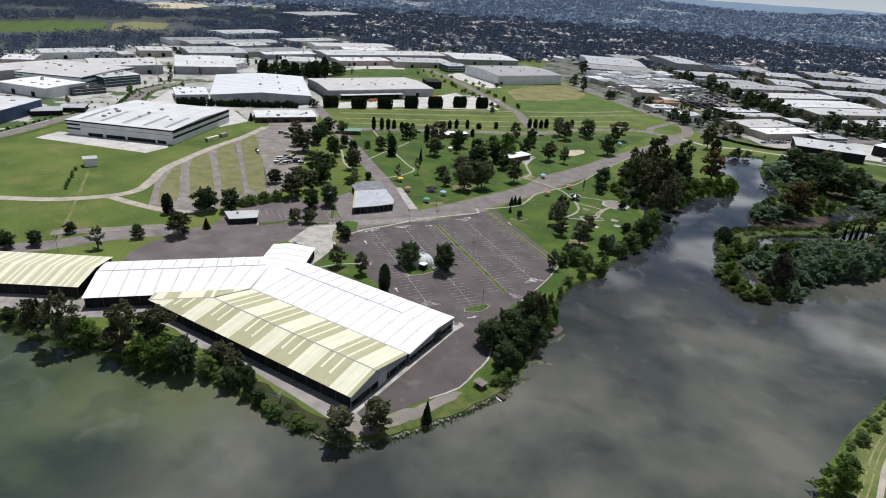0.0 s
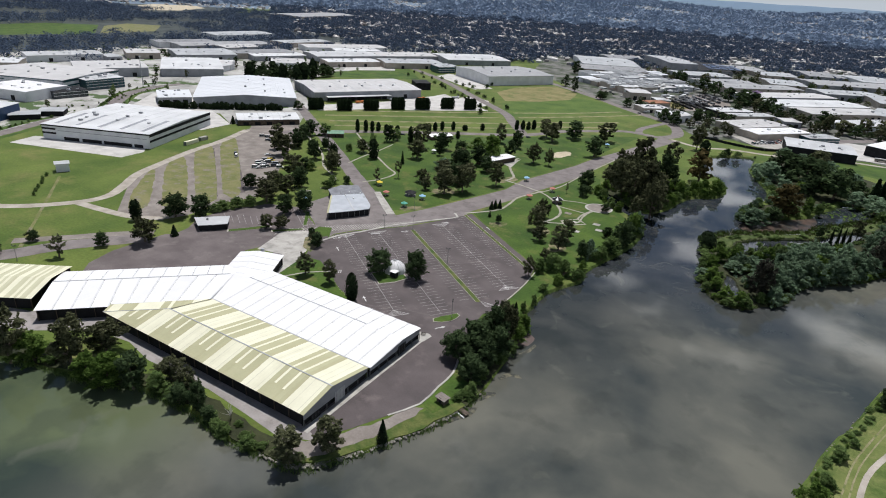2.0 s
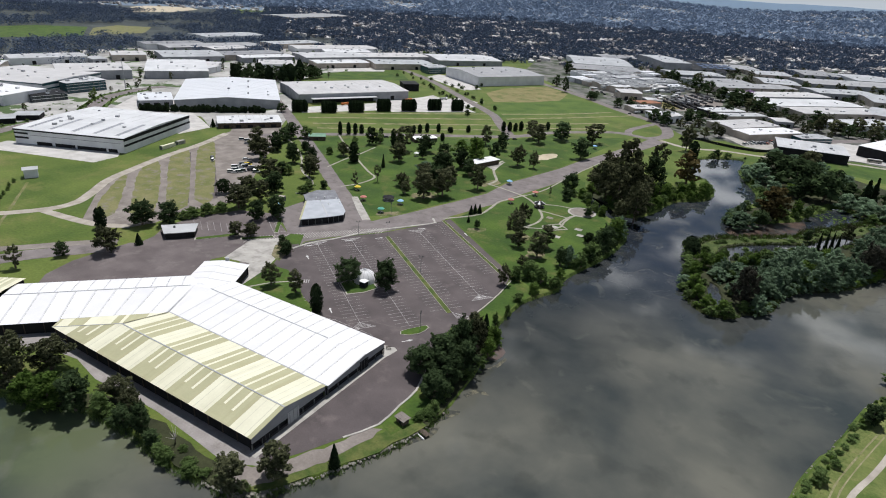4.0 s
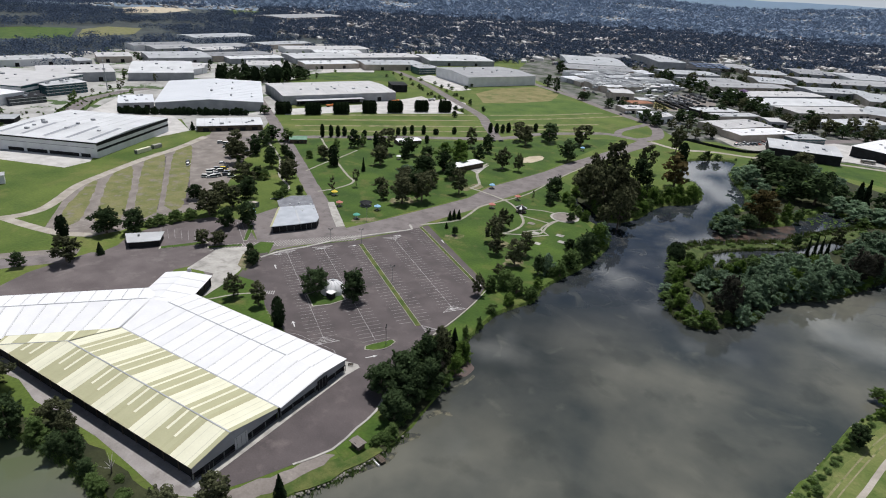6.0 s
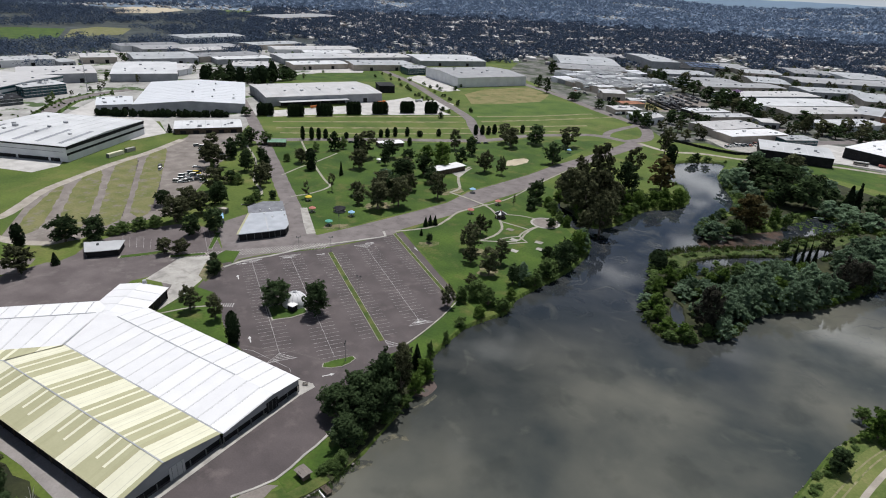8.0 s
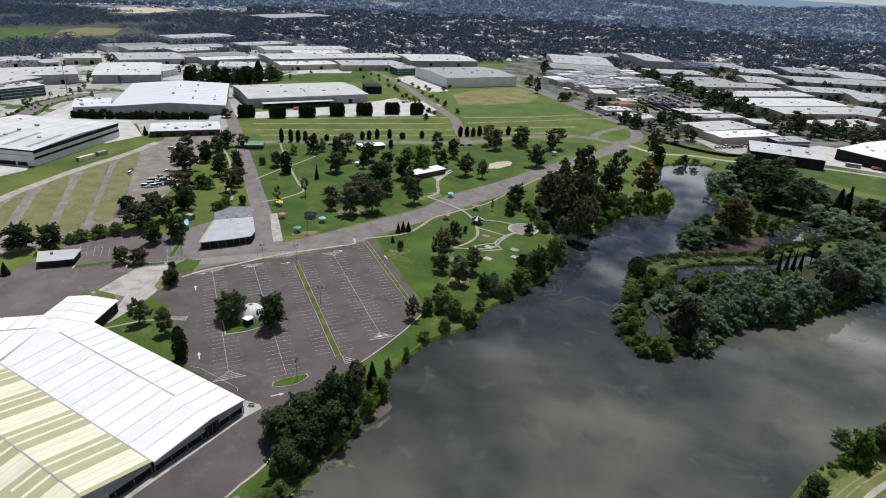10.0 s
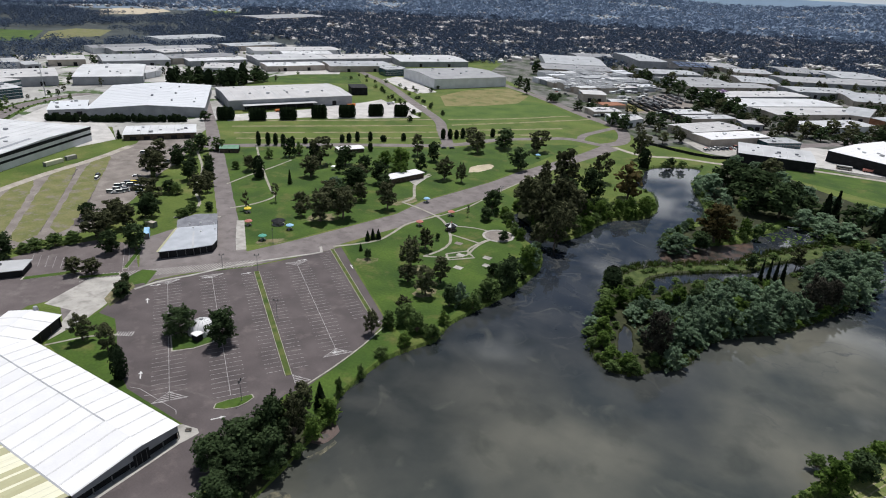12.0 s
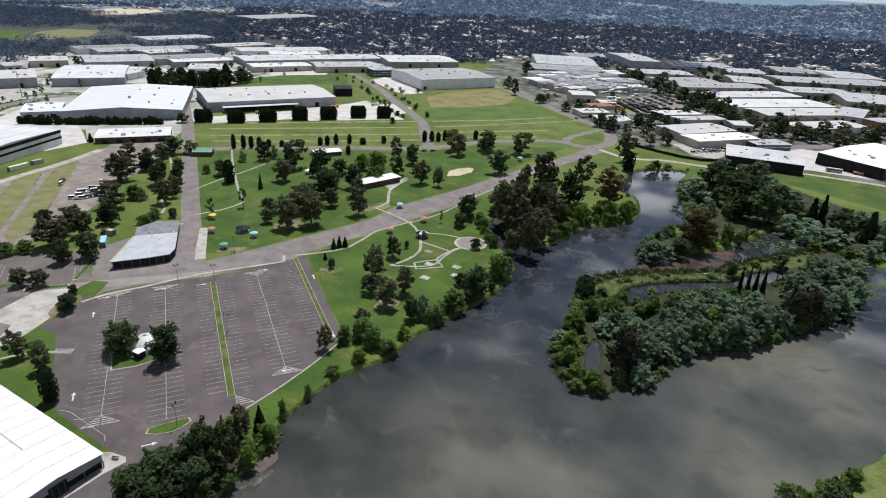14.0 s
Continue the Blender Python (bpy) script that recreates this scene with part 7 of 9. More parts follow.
YX0, YX1, YY0, YY1, YR, YTOP = -193.5, -95.0, 115.2, 145.6, 128.0, 7.4


def striped_bays(x0, x1):
    """Sheet by sheet along the roof: from, to, and the share of the near slope (and of the far one) that is khaki."""
    edges = []
    for bay in range(6):
        k0 = -184.6 + 17.6 * bay
        w = 10.4
        edges += [(k0, k0 + w * 0.19, 1.0, 1.0), (k0 + w * 0.19, k0 + w * 0.28, 0.42, 0.0), (k0 + w * 0.28, k0 + w * 0.44, 1.0, 1.0), (k0 + w * 0.44, k0 + w * 0.59, 1.0, 1.0),
                  (k0 + w * 0.59, k0 + w * 0.68, 0.36, 0.0), (k0 + w * 0.68, k0 + w * 0.84, 1.0, 1.0), (k0 + w * 0.84, k0 + w, 1.0, 1.0)]
        edges += [(k0 + w + 1.2 * i, k0 + w + 1.2 * (i + 1), -1.0 if i in (1, 4) else 0.0, -1.0 if i in (2, 4) else 0.0) for i in range(6)]
    edges = [(-193.6 + 1.5 * i, -193.6 + 1.5 * (i + 1), 0.0, 0.0) for i in range(6)] + edges
    return [(max(a, x0), min(b, x1), near_, far_) for a, b, near_, far_ in edges if b > x0 + 0.05 and a < x1 - 0.05]


def striped_sheet(lo0, lo1, hi1, hi0, khaki):
    """One sheet: khaki up to a share of its length, cream above; below zero it is a weathered strip at its edge."""
    if 0 < khaki < 1:
        m0, m1 = lerp(lo0, hi0, khaki), lerp(lo1, hi1, khaki)
        part("roof_sheet", sheet(bmesh.new(), lo0, lo1, m1, m0), M_KHAKI, yellow)
        part("roof_sheet", sheet(bmesh.new(), m0, m1, hi1, hi0), M_CREAM, yellow)
    elif khaki < 0:
        part("roof_sheet", sheet(bmesh.new(), lo0, lerp(lo0, lo1, 0.8), lerp(hi0, hi1, 0.8), hi0), M_CREAM, yellow)
        part("clear_sheet", sheet(bmesh.new(), lerp(lo0, lo1, 0.8), lo1, hi1, lerp(hi0, hi1, 0.8), 0.05), M_FADED, yellow)
    else:
        part("roof_sheet", sheet(bmesh.new(), lo0, lo1, hi1, hi0), M_KHAKI if khaki else M_CREAM, yellow)


def hip(x):
    """How far up the near slope the sheet at x reaches before the hipped end cuts it."""
    return min(1.0, max(0.01, (x - YX0) / 21))


for x0, x1, near_share, far_share in striped_bays(YX0, YX1):
    x1 -= 0.02
    eave0, eave1, top0, top1 = (x0, YY0, EAVE), (x1, YY0, EAVE), (x0, YR, YTOP), (x1, YR, YTOP)
    striped_sheet(eave0, eave1, lerp(eave1, top1, hip(x1)), lerp(eave0, top0, hip(x0)), near_share)
    if x0 >= YX0 + 20.9:
        striped_sheet((x1, YY1, VALLEY), (x0, YY1, VALLEY), top0, top1, far_share)
# hipped west end: sheets square to its own eave
tip, apex, heel, corner, turn_at = (YX0, YY0, EAVE), (YX0 + 21, YR, YTOP), (-171.0, 145.0, EAVE), (-196.3, 119.9, EAVE), 0.637


def hip_top(v):
    return lerp(tip, apex, v / turn_at) if v < turn_at else lerp(apex, heel, (v - turn_at) / (1 - turn_at))


for i in range(28):
    v0, v1 = max(0.004, i / 28), (i + 0.98) / 28
    khaki = v1 < 0.07 or 0.14 < v0 < 0.27 or (0.5 < v0 < 0.8 and i != 17)
    part("roof_sheet", sheet(bmesh.new(), lerp(corner, heel, v1), lerp(corner, heel, v0), hip_top(v0), hip_top(v1)), M_KHAKI if khaki else M_CREAM, yellow)
part("ridge_cap", boxes((YX0 + 21, YR - 0.2, YTOP + 0.04, YX1, YR + 0.2, YTOP + 0.16)), M_METAL_GREY, yellow)
part("hip_cap", sheet(bmesh.new(), (YX0, YY0 - 0.1, EAVE + 0.06), (YX0 + 0.4, YY0 - 0.1, EAVE + 0.06), (YX0 + 21.3, YR, YTOP + 0.08), (YX0 + 20.9, YR, YTOP + 0.08), 0.08), M_METAL_GREY, yellow)
part("valley_gutter", boxes((YX0 + 21, YY1 - 0.05, VALLEY - 0.1, YX1, WY0 + 0.1, VALLEY + 0.1)), M_METAL_GREY, yellow)
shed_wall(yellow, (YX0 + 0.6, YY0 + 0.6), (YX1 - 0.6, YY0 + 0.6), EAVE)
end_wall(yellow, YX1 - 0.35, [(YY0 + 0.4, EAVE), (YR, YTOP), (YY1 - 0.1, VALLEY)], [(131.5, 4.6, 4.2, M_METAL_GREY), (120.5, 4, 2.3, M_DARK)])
part("end_slab", boxes((YX1 - 0.3, YY0 - 1, 0.0, YX1 + 2.2, WY1 + 1, 0.07)), M_CONC, yellow, "pale concrete slab along the open ends")

shed_wall(yellow, (corner[0] + 0.7, corner[1] - 0.2), (tip[0] + 0.4, tip[1] + 0.6), EAVE - 0.05)

# second cream pavilion further along the shore
cream = thing("cream_pavilion", pose(0, 0, 0), "cream and khaki striped pavilion at the lane's end", "pavilion")
YB = Matrix.Translation((-229.6, 116.9, 0)) @ Matrix.Rotation(radians(180 + 32.5), 4, "Z")


def yb(x, y, z):
    return tuple(YB @ Vector((x, y, z)))


roof_slope(cream, yb(75, 14, EAVE), yb(0, 14, EAVE), yb(0, 0, 6.4), yb(75, 0, 6.4), 1.15, "pale", 13)
roof_slope(cream, yb(0, -14, EAVE), yb(75, -14, EAVE), yb(75, 0, 6.4), yb(0, 0, 6.4), 1.15, "pale", 14)
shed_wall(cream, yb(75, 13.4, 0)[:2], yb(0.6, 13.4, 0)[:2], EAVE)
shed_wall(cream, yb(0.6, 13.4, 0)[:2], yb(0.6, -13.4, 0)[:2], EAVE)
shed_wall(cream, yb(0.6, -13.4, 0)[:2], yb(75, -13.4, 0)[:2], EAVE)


# ---- warehouses ----


def warehouse(name, x, y, turn, length, depth, h, wall, roof, label, doors=4, rise=0.05, band=None, lights=0):
    """A big shed: walls, a low gabled roof with eaves, roller doors, skylight strips."""
    w = thing(name, pose(x, y, 0, 0, 0, turn), label, "warehouse" if length > 30 else "building")
    part("wall", boxes((0.3, 0.3, -0.2, length - 0.3, depth - 0.3, h - 0.05)), wall, w)
    peak = h + rise * depth / 2
    bm = bmesh.new()
    sheet(bm, (-0.3, -0.3, h), (length + 0.3, -0.3, h), (length + 0.3, depth / 2, peak), (-0.3, depth / 2, peak), 0.25)
    sheet(bm, (length + 0.3, depth + 0.3, h), (-0.3, depth + 0.3, h), (-0.3, depth / 2, peak), (length + 0.3, depth / 2, peak), 0.25)
    part("roof", bm, roof, w)
    # raised sheet seams and ridge vents
    step = 6.0 if length < 60 else 9.0
    for i in range(1, int(length / step) if math.hypot(x, y) < 720 else 0):
        for ya, yb_ in ((0, depth / 2), (depth, depth / 2)):
            part("roof_seam", sheet(bmesh.new(), *((((i * step - 0.2), ya, h + 0.26), ((i * step + 0.2), ya, h + 0.26), ((i * step + 0.2), yb_, peak + 0.26), ((i * step - 0.2), yb_, peak + 0.26)) if ya < yb_ else
                 (((i * step + 0.2), ya, h + 0.26), ((i * step - 0.2), ya, h + 0.26), ((i * step - 0.2), yb_, peak + 0.26), ((i * step + 0.2), yb_, peak + 0.26))), 0.06), roof, w)
    if length > 30 and name != "picnic_pavilion":
        ru = random.Random(int(x * 7 + y))
        for i in range(ru.randrange(2, 7)):
            vx, vy, s_ = length * ru.uniform(0.08, 0.9), depth * ru.uniform(0.1, 0.85), ru.uniform(0.7, 1.7)
            top = h + rise * min(vy, depth - vy)
            part("roof_unit", boxes((vx - s_, vy - s_ * 0.7, top + 0.1, vx + s_, vy + s_ * 0.7, top + 0.6 + s_ * 0.7)), ru.choice([M_METAL_GREY, M_WALL_GREY, M_WALL_PALE]), w)
        for i in range(3):
            vx = length * (0.2 + 0.3 * i)
            part("roof_vent", boxes((vx - 1, depth * 0.3, h + 0.1, vx + 1, depth * 0.3 + 1.6, peak + 0.6)), M_METAL_GREY, w)
    for gx in (0.3, length - 0.5):
        bm = bmesh.new()
        v = [bm.verts.new((xx, yy, z)) for xx in (gx, gx + 0.2) for yy, z in ((0.3, h - 0.05), (depth - 0.3, h - 0.05), (depth / 2, peak))]
        for f in ((0, 1, 2), (5, 4, 3), (0, 3, 4, 1), (1, 4, 5, 2), (2, 5, 3, 0)):
            bm.faces.new([v[i] for i in f])
        part("gable", bm, wall, w)
    if wall in (M_TEAL, M_GLASS):
        for k in range(1, int(h / 2.8) + 1):
            part("floor_band", boxes((0.1, 0.1, k * 2.8 - 0.35, length - 0.1, 0.29, k * 2.8)), M_WALL_PALE, w)
            part("floor_band", boxes((length - 0.29, 0.3, k * 2.8 - 0.35, length - 0.1, depth - 0.3, k * 2.8)), M_WALL_PALE, w)
        for k in range(int(length / 5)):
            part("mullion", boxes((k * 5 + 2, 0.05, 0, k * 5 + 2.25, 0.29, h - 0.1)), M_STEEL, w)
    for i in range(doors):
        cx = length * (i + 0.7) / (doors + 0.4)
        part("roller_door", boxes((cx - 2.2, 0.18, 0, cx + 2.2, 0.32, min(4.6, h * 0.62))), M_DARK, w)
    if band:
        # flat near-black panels stand in for the shade inside the loading bays
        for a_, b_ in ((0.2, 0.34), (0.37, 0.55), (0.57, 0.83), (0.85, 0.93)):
            part("loading_shade_panel", boxes((length * a_, 0.05, 0, length * b_, 0.17, 2.4)), M_DARK, w)
        part("dark_fascia", boxes((-0.2, -0.2, h - 0.95, length + 0.2, 0.29, h - 0.02)), band, w)
        part("dark_fascia", boxes((length - 0.29, 0.3, h - 0.95, length + 0.2, depth, h - 0.02)), band, w)
        for z_ in (0.36, 0.66):
            part("window_band", boxes((0.1, 0.1, h * z_, length * 0.13, 0.29, h * z_ + 1.3)), band, w)
        part("sign_band", boxes((length * 0.15, 0.14, h * 0.62, length * 0.97, 0.29, h * 0.62 + 0.35)), M_WALL_GREY, w)
        part("dark_band", boxes((length - 0.29, 0.3, h - 2.2, length - 0.1, depth, h - 0.9)), band, w)
        part("dark_band", boxes((length - 0.29, 0.3, h * 0.42, length - 0.1, depth, h * 0.42 + 1.5)), band, w)
    for i in range(lights):
        cx = length * (i + 0.5) / lights
        sw = 1.6 if band else 0.6
        bm = sheet(bmesh.new(), (cx - sw, depth * 0.06, h + 0.27 + rise * depth * 0.06), (cx + sw, depth * 0.06, h + 0.27 + rise * depth * 0.06),
                   (cx + sw, depth * 0.44, h + 0.27 + rise * depth * 0.44), (cx - sw, depth * 0.44, h + 0.27 + rise * depth * 0.44), 0.05)
        part("skylight", bm, M_WALL_GREY if band else M_METAL_PALE, w)
    return w


for spec in WAREHOUSES:
    warehouse(*spec)
# the works: a crowd of low sheds and sawtooth roofs by the ring road
works_rng = random.Random(77)
WORKS_SPOTS = []
turn = Matrix.Rotation(radians(57), 4, "Z")
for i in range(-4, 8):
    for j in range(-3, 10):
        p = Vector((WORKS[0][0], WORKS[0][1], 0)) + turn @ Vector((i * 33 + works_rng.uniform(-1.5, 1.5), j * 18.5 + works_rng.uniform(-0.8, 0.8), 0))
        if not inside(p.x, p.y, WORKS):
            continue
        ll, dd, hh = works_rng.uniform(24, 30.5), works_rng.uniform(13, 17), works_rng.uniform(5, 8.5)
        WORKS_SPOTS.append((p.x, p.y, radians(57), ll, dd))
        shed = warehouse("works_shed", p.x, p.y, 57, ll, dd, hh, works_rng.choice([M_WALL_GREY, M_WALL_PALE, M_WALL_TAN]), works_rng.choice([M_WEATHERED, M_METAL_GREY, M_METAL_PALE, M_PALE_ROOF]),
                         "low grey works shed with a cluttered roof", works_rng.randrange(3), 0.06)
        for k in range(int(ll / 4) if works_rng.random() < 0.55 else 0):
            bm = bmesh.new()
            v = [bm.verts.new((xx, yy, z)) for yy in (0.5, dd - 0.5) for xx, z in ((k * 4 + 0.3, hh + 0.3), (k * 4 + 3.4, hh + 0.3), (k * 4 + 1.1, hh + 1.9))]
            for f in ((0, 1, 2), (5, 4, 3), (0, 3, 4, 1), (1, 4, 5, 2), (2, 5, 3, 0)):
                bm.faces.new([v[q] for q in f])
            bmesh.ops.recalc_face_normals(bm, faces=bm.faces)
            part("sawtooth", bm, M_METAL_PALE, shed)


# loading dock of the long grey warehouse: a canopy on posts over a near-black panel for its shade
dock = thing("loading_dock", pose(-437.4, 491.9, 0, 0, 0, 59.2), "shaded loading dock with a thin white canopy", "loading dock")
part("dock_shade_panel", boxes((14, -0.2, 0, 82, 0.25, 4.6)), M_DARK, dock)
part("canopy", boxes((12, -9, 5.0, 84, 0.2, 5.25)), M_METAL_PALE, dock)
for i in range(8):
    part("post", tube(bmesh.new(), (14 + i * 9.7, -8.4, 0), (14 + i * 9.7, -8.4, 5.0), 0.15, 0.15, 8), M_STEEL, dock)
# solar panels on the factory roof
for i in range(5):
    for j in range(3):
        sp = thing("solar_panel", pose(-165 + i * 11 - j * 10, 1225 + i * 6 + j * 24, 9.0 + 0.2 * j, 0, 0, 23), "dark blue solar panel array on a roof", "solar panel", "roof solar panels")
        part("panel", boxes((0, 0, 0.8, 9.5, 18, 0.95)), M_BLUE, sp)
        part("rail", boxes((0, 0, 0.2, 9.5, 0.3, 0.79)), M_METAL_GREY, sp)

# ---- cafe, hut, dome ----
cafe = thing("cafe", pose(0, 0, 0), "low grey-roofed cafe with a dark shaded glass front", "building")
cxm, cym = sum(p[0] for p in CAFE) / len(CAFE), sum(p[1] for p in CAFE) / len(CAFE)


def inset(points, k):
    mx, my = sum(p[0] for p in points) / len(points), sum(p[1] for p in points) / len(points)
    return [(mx + (x - mx) * k, my + (y - my) * k) for x, y in points]


part("wall", prism(inset(CAFE, 0.965), -0.1, 3.3), M_DARK, cafe)
CUT = (CAFE[3][0] * 0.45 + CAFE[4][0] * 0.55, CAFE[3][1] * 0.45 + CAFE[4][1] * 0.55)
part("roof", prism(CAFE[:4] + [CUT, CAFE[7]], 3.6, 3.9), M_CAFE_ROOF, cafe)
part("back_roof", prism([CUT, CAFE[4], CAFE[5], CAFE[6], CAFE[7]], 3.45, 3.7), M_MEMBRANE, cafe, "flat dark grey membrane roof")
part("fascia", prism(inset(CAFE, 0.99), 3.3, 3.59), M_DARK, cafe)
part("ridge_cap", ribbon([CAFE[1], (cxm, cym)], 0.8, 3.9, 3.98), M_METAL_PALE, cafe)
part("roof_edge", ribbon([CAFE[0], CAFE[7]], 1.0, 3.9, 3.97), M_KHAKI, cafe, "yellowed roof edge strip")
for k, (dx_, dy_) in enumerate(((3, 2), (-4, 3), (6, 8), (-6, 9), (0, 12), (-9, 5))):
    part("roof_fan", tube(bmesh.new(), (cxm + dx_, cym + dy_, 3.85), (cxm + dx_, cym + dy_, 4.5), 0.45, 0.35, 10), M_WHITEC, cafe)
for a, b, k in ((CAFE[0], CAFE[1], 4), (CAFE[1], CAFE[2], 3), (CAFE[3], CAFE[4], 8)):
    for i in range(k):
        x, y = a[0] + (b[0] - a[0]) * (i + 0.1) / k, a[1] + (b[1] - a[1]) * (i + 0.1) / k
        part("post", tube(bmesh.new(), (cxm + (x - cxm) * 0.975, cym + (y - cym) * 0.975, 0), (cxm + (x - cxm) * 0.975, cym + (y - cym) * 0.975, 3.3), 0.12, 0.12, 8), M_STEEL, cafe)

hut = thing("kiosk_hut", pose(0, 0, 0), "small angled hut with a pale flat roof", "building")
part("wall", prism(inset(HUTT, 0.92), -0.1, 2.9), M_DARK, hut)
part("roof", prism(HUTT, 2.95, 3.2), M_METAL_PALE, hut)
part("fascia", prism(inset(HUTT, 0.985), 2.75, 2.949), M_TIMBER, hut)
part("roof_fan", tube(bmesh.new(), (HUTT[0][0] * 0.6 + HUTT[2][0] * 0.4, HUTT[0][1] * 0.6 + HUTT[2][1] * 0.4, 3.2), (HUTT[0][0] * 0.6 + HUTT[2][0] * 0.4, HUTT[0][1] * 0.6 + HUTT[2][1] * 0.4, 4.1), 0.6, 0.5, 10), M_STEEL, hut)

dome = thing("dome", pose(-135.4, 216.6, 0.03), "white ribbed dome shelter between two trees", "dome")
bm = bmesh.new()
bmesh.ops.create_uvsphere(bm, u_segments=24, v_segments=16, radius=5.2)
bmesh.ops.delete(bm, geom=[v for v in bm.verts if v.co.z < -0.1], context="VERTS")
part("shell", bm, M_WHITE_ROOF, dome, smooth=True)
for i in range(12):
    a = 2 * math.pi * i / 12
    bm = bmesh.new()
    for j in range(8):
        e0, e1 = math.pi / 2 * j / 8, math.pi / 2 * (j + 1) / 8
        tube(bm, (5.22 * math.cos(a) * math.cos(e0), 5.22 * math.sin(a) * math.cos(e0), 5.22 * math.sin(e0)), (5.22 * math.cos(a) * math.cos(e1), 5.22 * math.sin(a) * math.cos(e1), 5.22 * math.sin(e1)), 0.07, 0.07, 4)
    part("rib", bm, M_METAL_GREY, dome)
part("vent_cap", tube(bmesh.new(), (0, 0, 5.1), (0, 0, 5.6), 0.7, 0.5, 12), M_METAL_GREY, dome)
part("porch", boxes((1.8, -6.1, 0, 4.6, -3.6, 2.6)), M_DARK, dome, "dark porch opening")
part("porch_roof", boxes((1.5, -6.4, 2.62, 4.9, -3.2, 2.8)), M_WHITEC, dome)

# ---- car park furniture; s runs along the rows, o across them ----
PARK = Matrix.Rotation(radians(-36.0), 4, "Z")


def at(s, o, z=0.0):
    return tuple(PARK @ Vector((s, o, z)))


def bays(o, s0, s1, sides, centre=True):
    """One row of painted bays: a spine line and a tick for each bay."""
    bm = bmesh.new()
    z0, z1 = 0.0, 0.036
    if centre:
        box(bm, s0, o - 0.08, z0, s1, o + 0.08, z1, PARK)
    n = round((s1 - s0) / 2.6)
    for i in range(n + 1):
        s = s0 + (s1 - s0) * i / n
        for side in sides:
            box(bm, s - 0.055, min(o, o + side * 5.3), z0, s + 0.055, max(o, o + side * 5.3), z1 - 0.002, PARK)
    return tagged(part("bay_lines", bm, M_LINE), "faded white parking bay lines on asphalt", "line marking", kind="structure")


bays(84.0, -280.2, -203, (-1, 1))
bays(101.6, -280.8, -195, (-1, 1))
bays(120.3 - 1.6, -279, -203, (-1,), False)
bays(120.3 + 1.6, -279, -203, (1,), False)
bays(138.6, -282.3, -210, (-1, 1))
bays(156.9 - 1.6, -292, -228, (-1,), False)
bays(66.0, -262, -216, (1,), False)


def hatch(s0, o0, s1, o1, lines, width=0.16):
    """A hatched end island: an outline and slanting bars."""
    bm = bmesh.new()
    for a, b in (((s0, o0), (s1, o0)), ((s1, o0), (s1, o1)), ((s0, o0), (s1, o1))):
        d = Vector((b[0] - a[0], b[1] - a[1], 0))
        m = PARK @ Matrix.Translation((*a, 0)) @ Matrix.Rotation(math.atan2(d.y, d.x), 4, "Z")
        box(bm, 0, -width / 2, 0, d.length, width / 2, 0.037, m)
    for i in range(lines):
        k = (i + 0.6) / lines
        x0 = s0 + (s1 - s0) * k
        d = (o1 - o0) * k
        box(bm, x0 - 0.15, min(o0, o0 + d), 0, x0 + 0.15, max(o0, o0 + d), 0.035, PARK)
    tagged(part("hatched_marking", bm, M_LINE), "white hatched corner marking at a bay row end", "line marking", kind="structure")


for s, o, ds in ((-203, 84, 4.5), (-210, 138.6, 4), (-199.5, 121.5, 5), (-282.3, 138.6, -4), (-280.5, 84, -3), (-281, 101.6, -3)):
    hatch(s, o, s + ds, o + 5.2, 5)
    if o != 121.5:
        hatch(s, o, s + ds, o - 5.2, 5)


def arrow(x, y, turn):
    bm = bmesh.new()
    m = pose(x, y, 0, 0, 0, turn)
    box(bm, -2.2, -0.22, 0, 0.6, 0.22, 0.038, m)
    v = [bm.verts.new(m @ Vector(p)) for p in ((0.6, -0.75, 0.038), (2.2, 0, 0.038), (0.6, 0.75, 0.038))]
    bm.faces.new(v)
    tagged(part("arrow_marking", bm, M_ARROW), "white painted direction arrow", "line marking", "arrows on the asphalt", "structure")


for x, y, turn in ((-171.5, 219.2, 144), (-129.9, 187.7, 144), (-92.6, 187.5, 55), (-149.1, 283.5, 50), (-86.5, 234.4, -125), (-159.1, 258.7, 54), (-180.5, 229.2, 54), (-169.4, 246.2, 54), (-88.4, 260.3, -36), (-126.4, 291.6, 144)):
    arrow(x, y, turn)


def island(outline, label, z=0.16):
    """A kerbed planted island."""
    t = thing("traffic_island", pose(0, 0, 0), label, "traffic island")
    part("kerb", prism(outline, -0.1, z), M_KERB, t)
    part("turf", prism(inset(outline, 0.93), z - 0.02, z + 0.03), M_LUSH, t, "green turf")
    return t


def long_island(s0, s1, o, w, label):
    t = thing("traffic_island", pose(0, 0, 0), label, "traffic island")
    for side in (-1, 1):
        bm = bmesh.new()
        a, b = sorted((o + side * w / 2, o + side * (w / 2 - 0.16)))
        box(bm, s0, a, -0.1, s1, b, 0.16, PARK)
        part("kerb", bm, M_KERB, t)
    bm = bmesh.new()
    box(bm, s0, o - w / 2 + 0.162, -0.1, s1, o + w / 2 - 0.162, 0.13, PARK)
    part("turf", bm, M_OLIVE_TURF, t, "green turf")
    return t


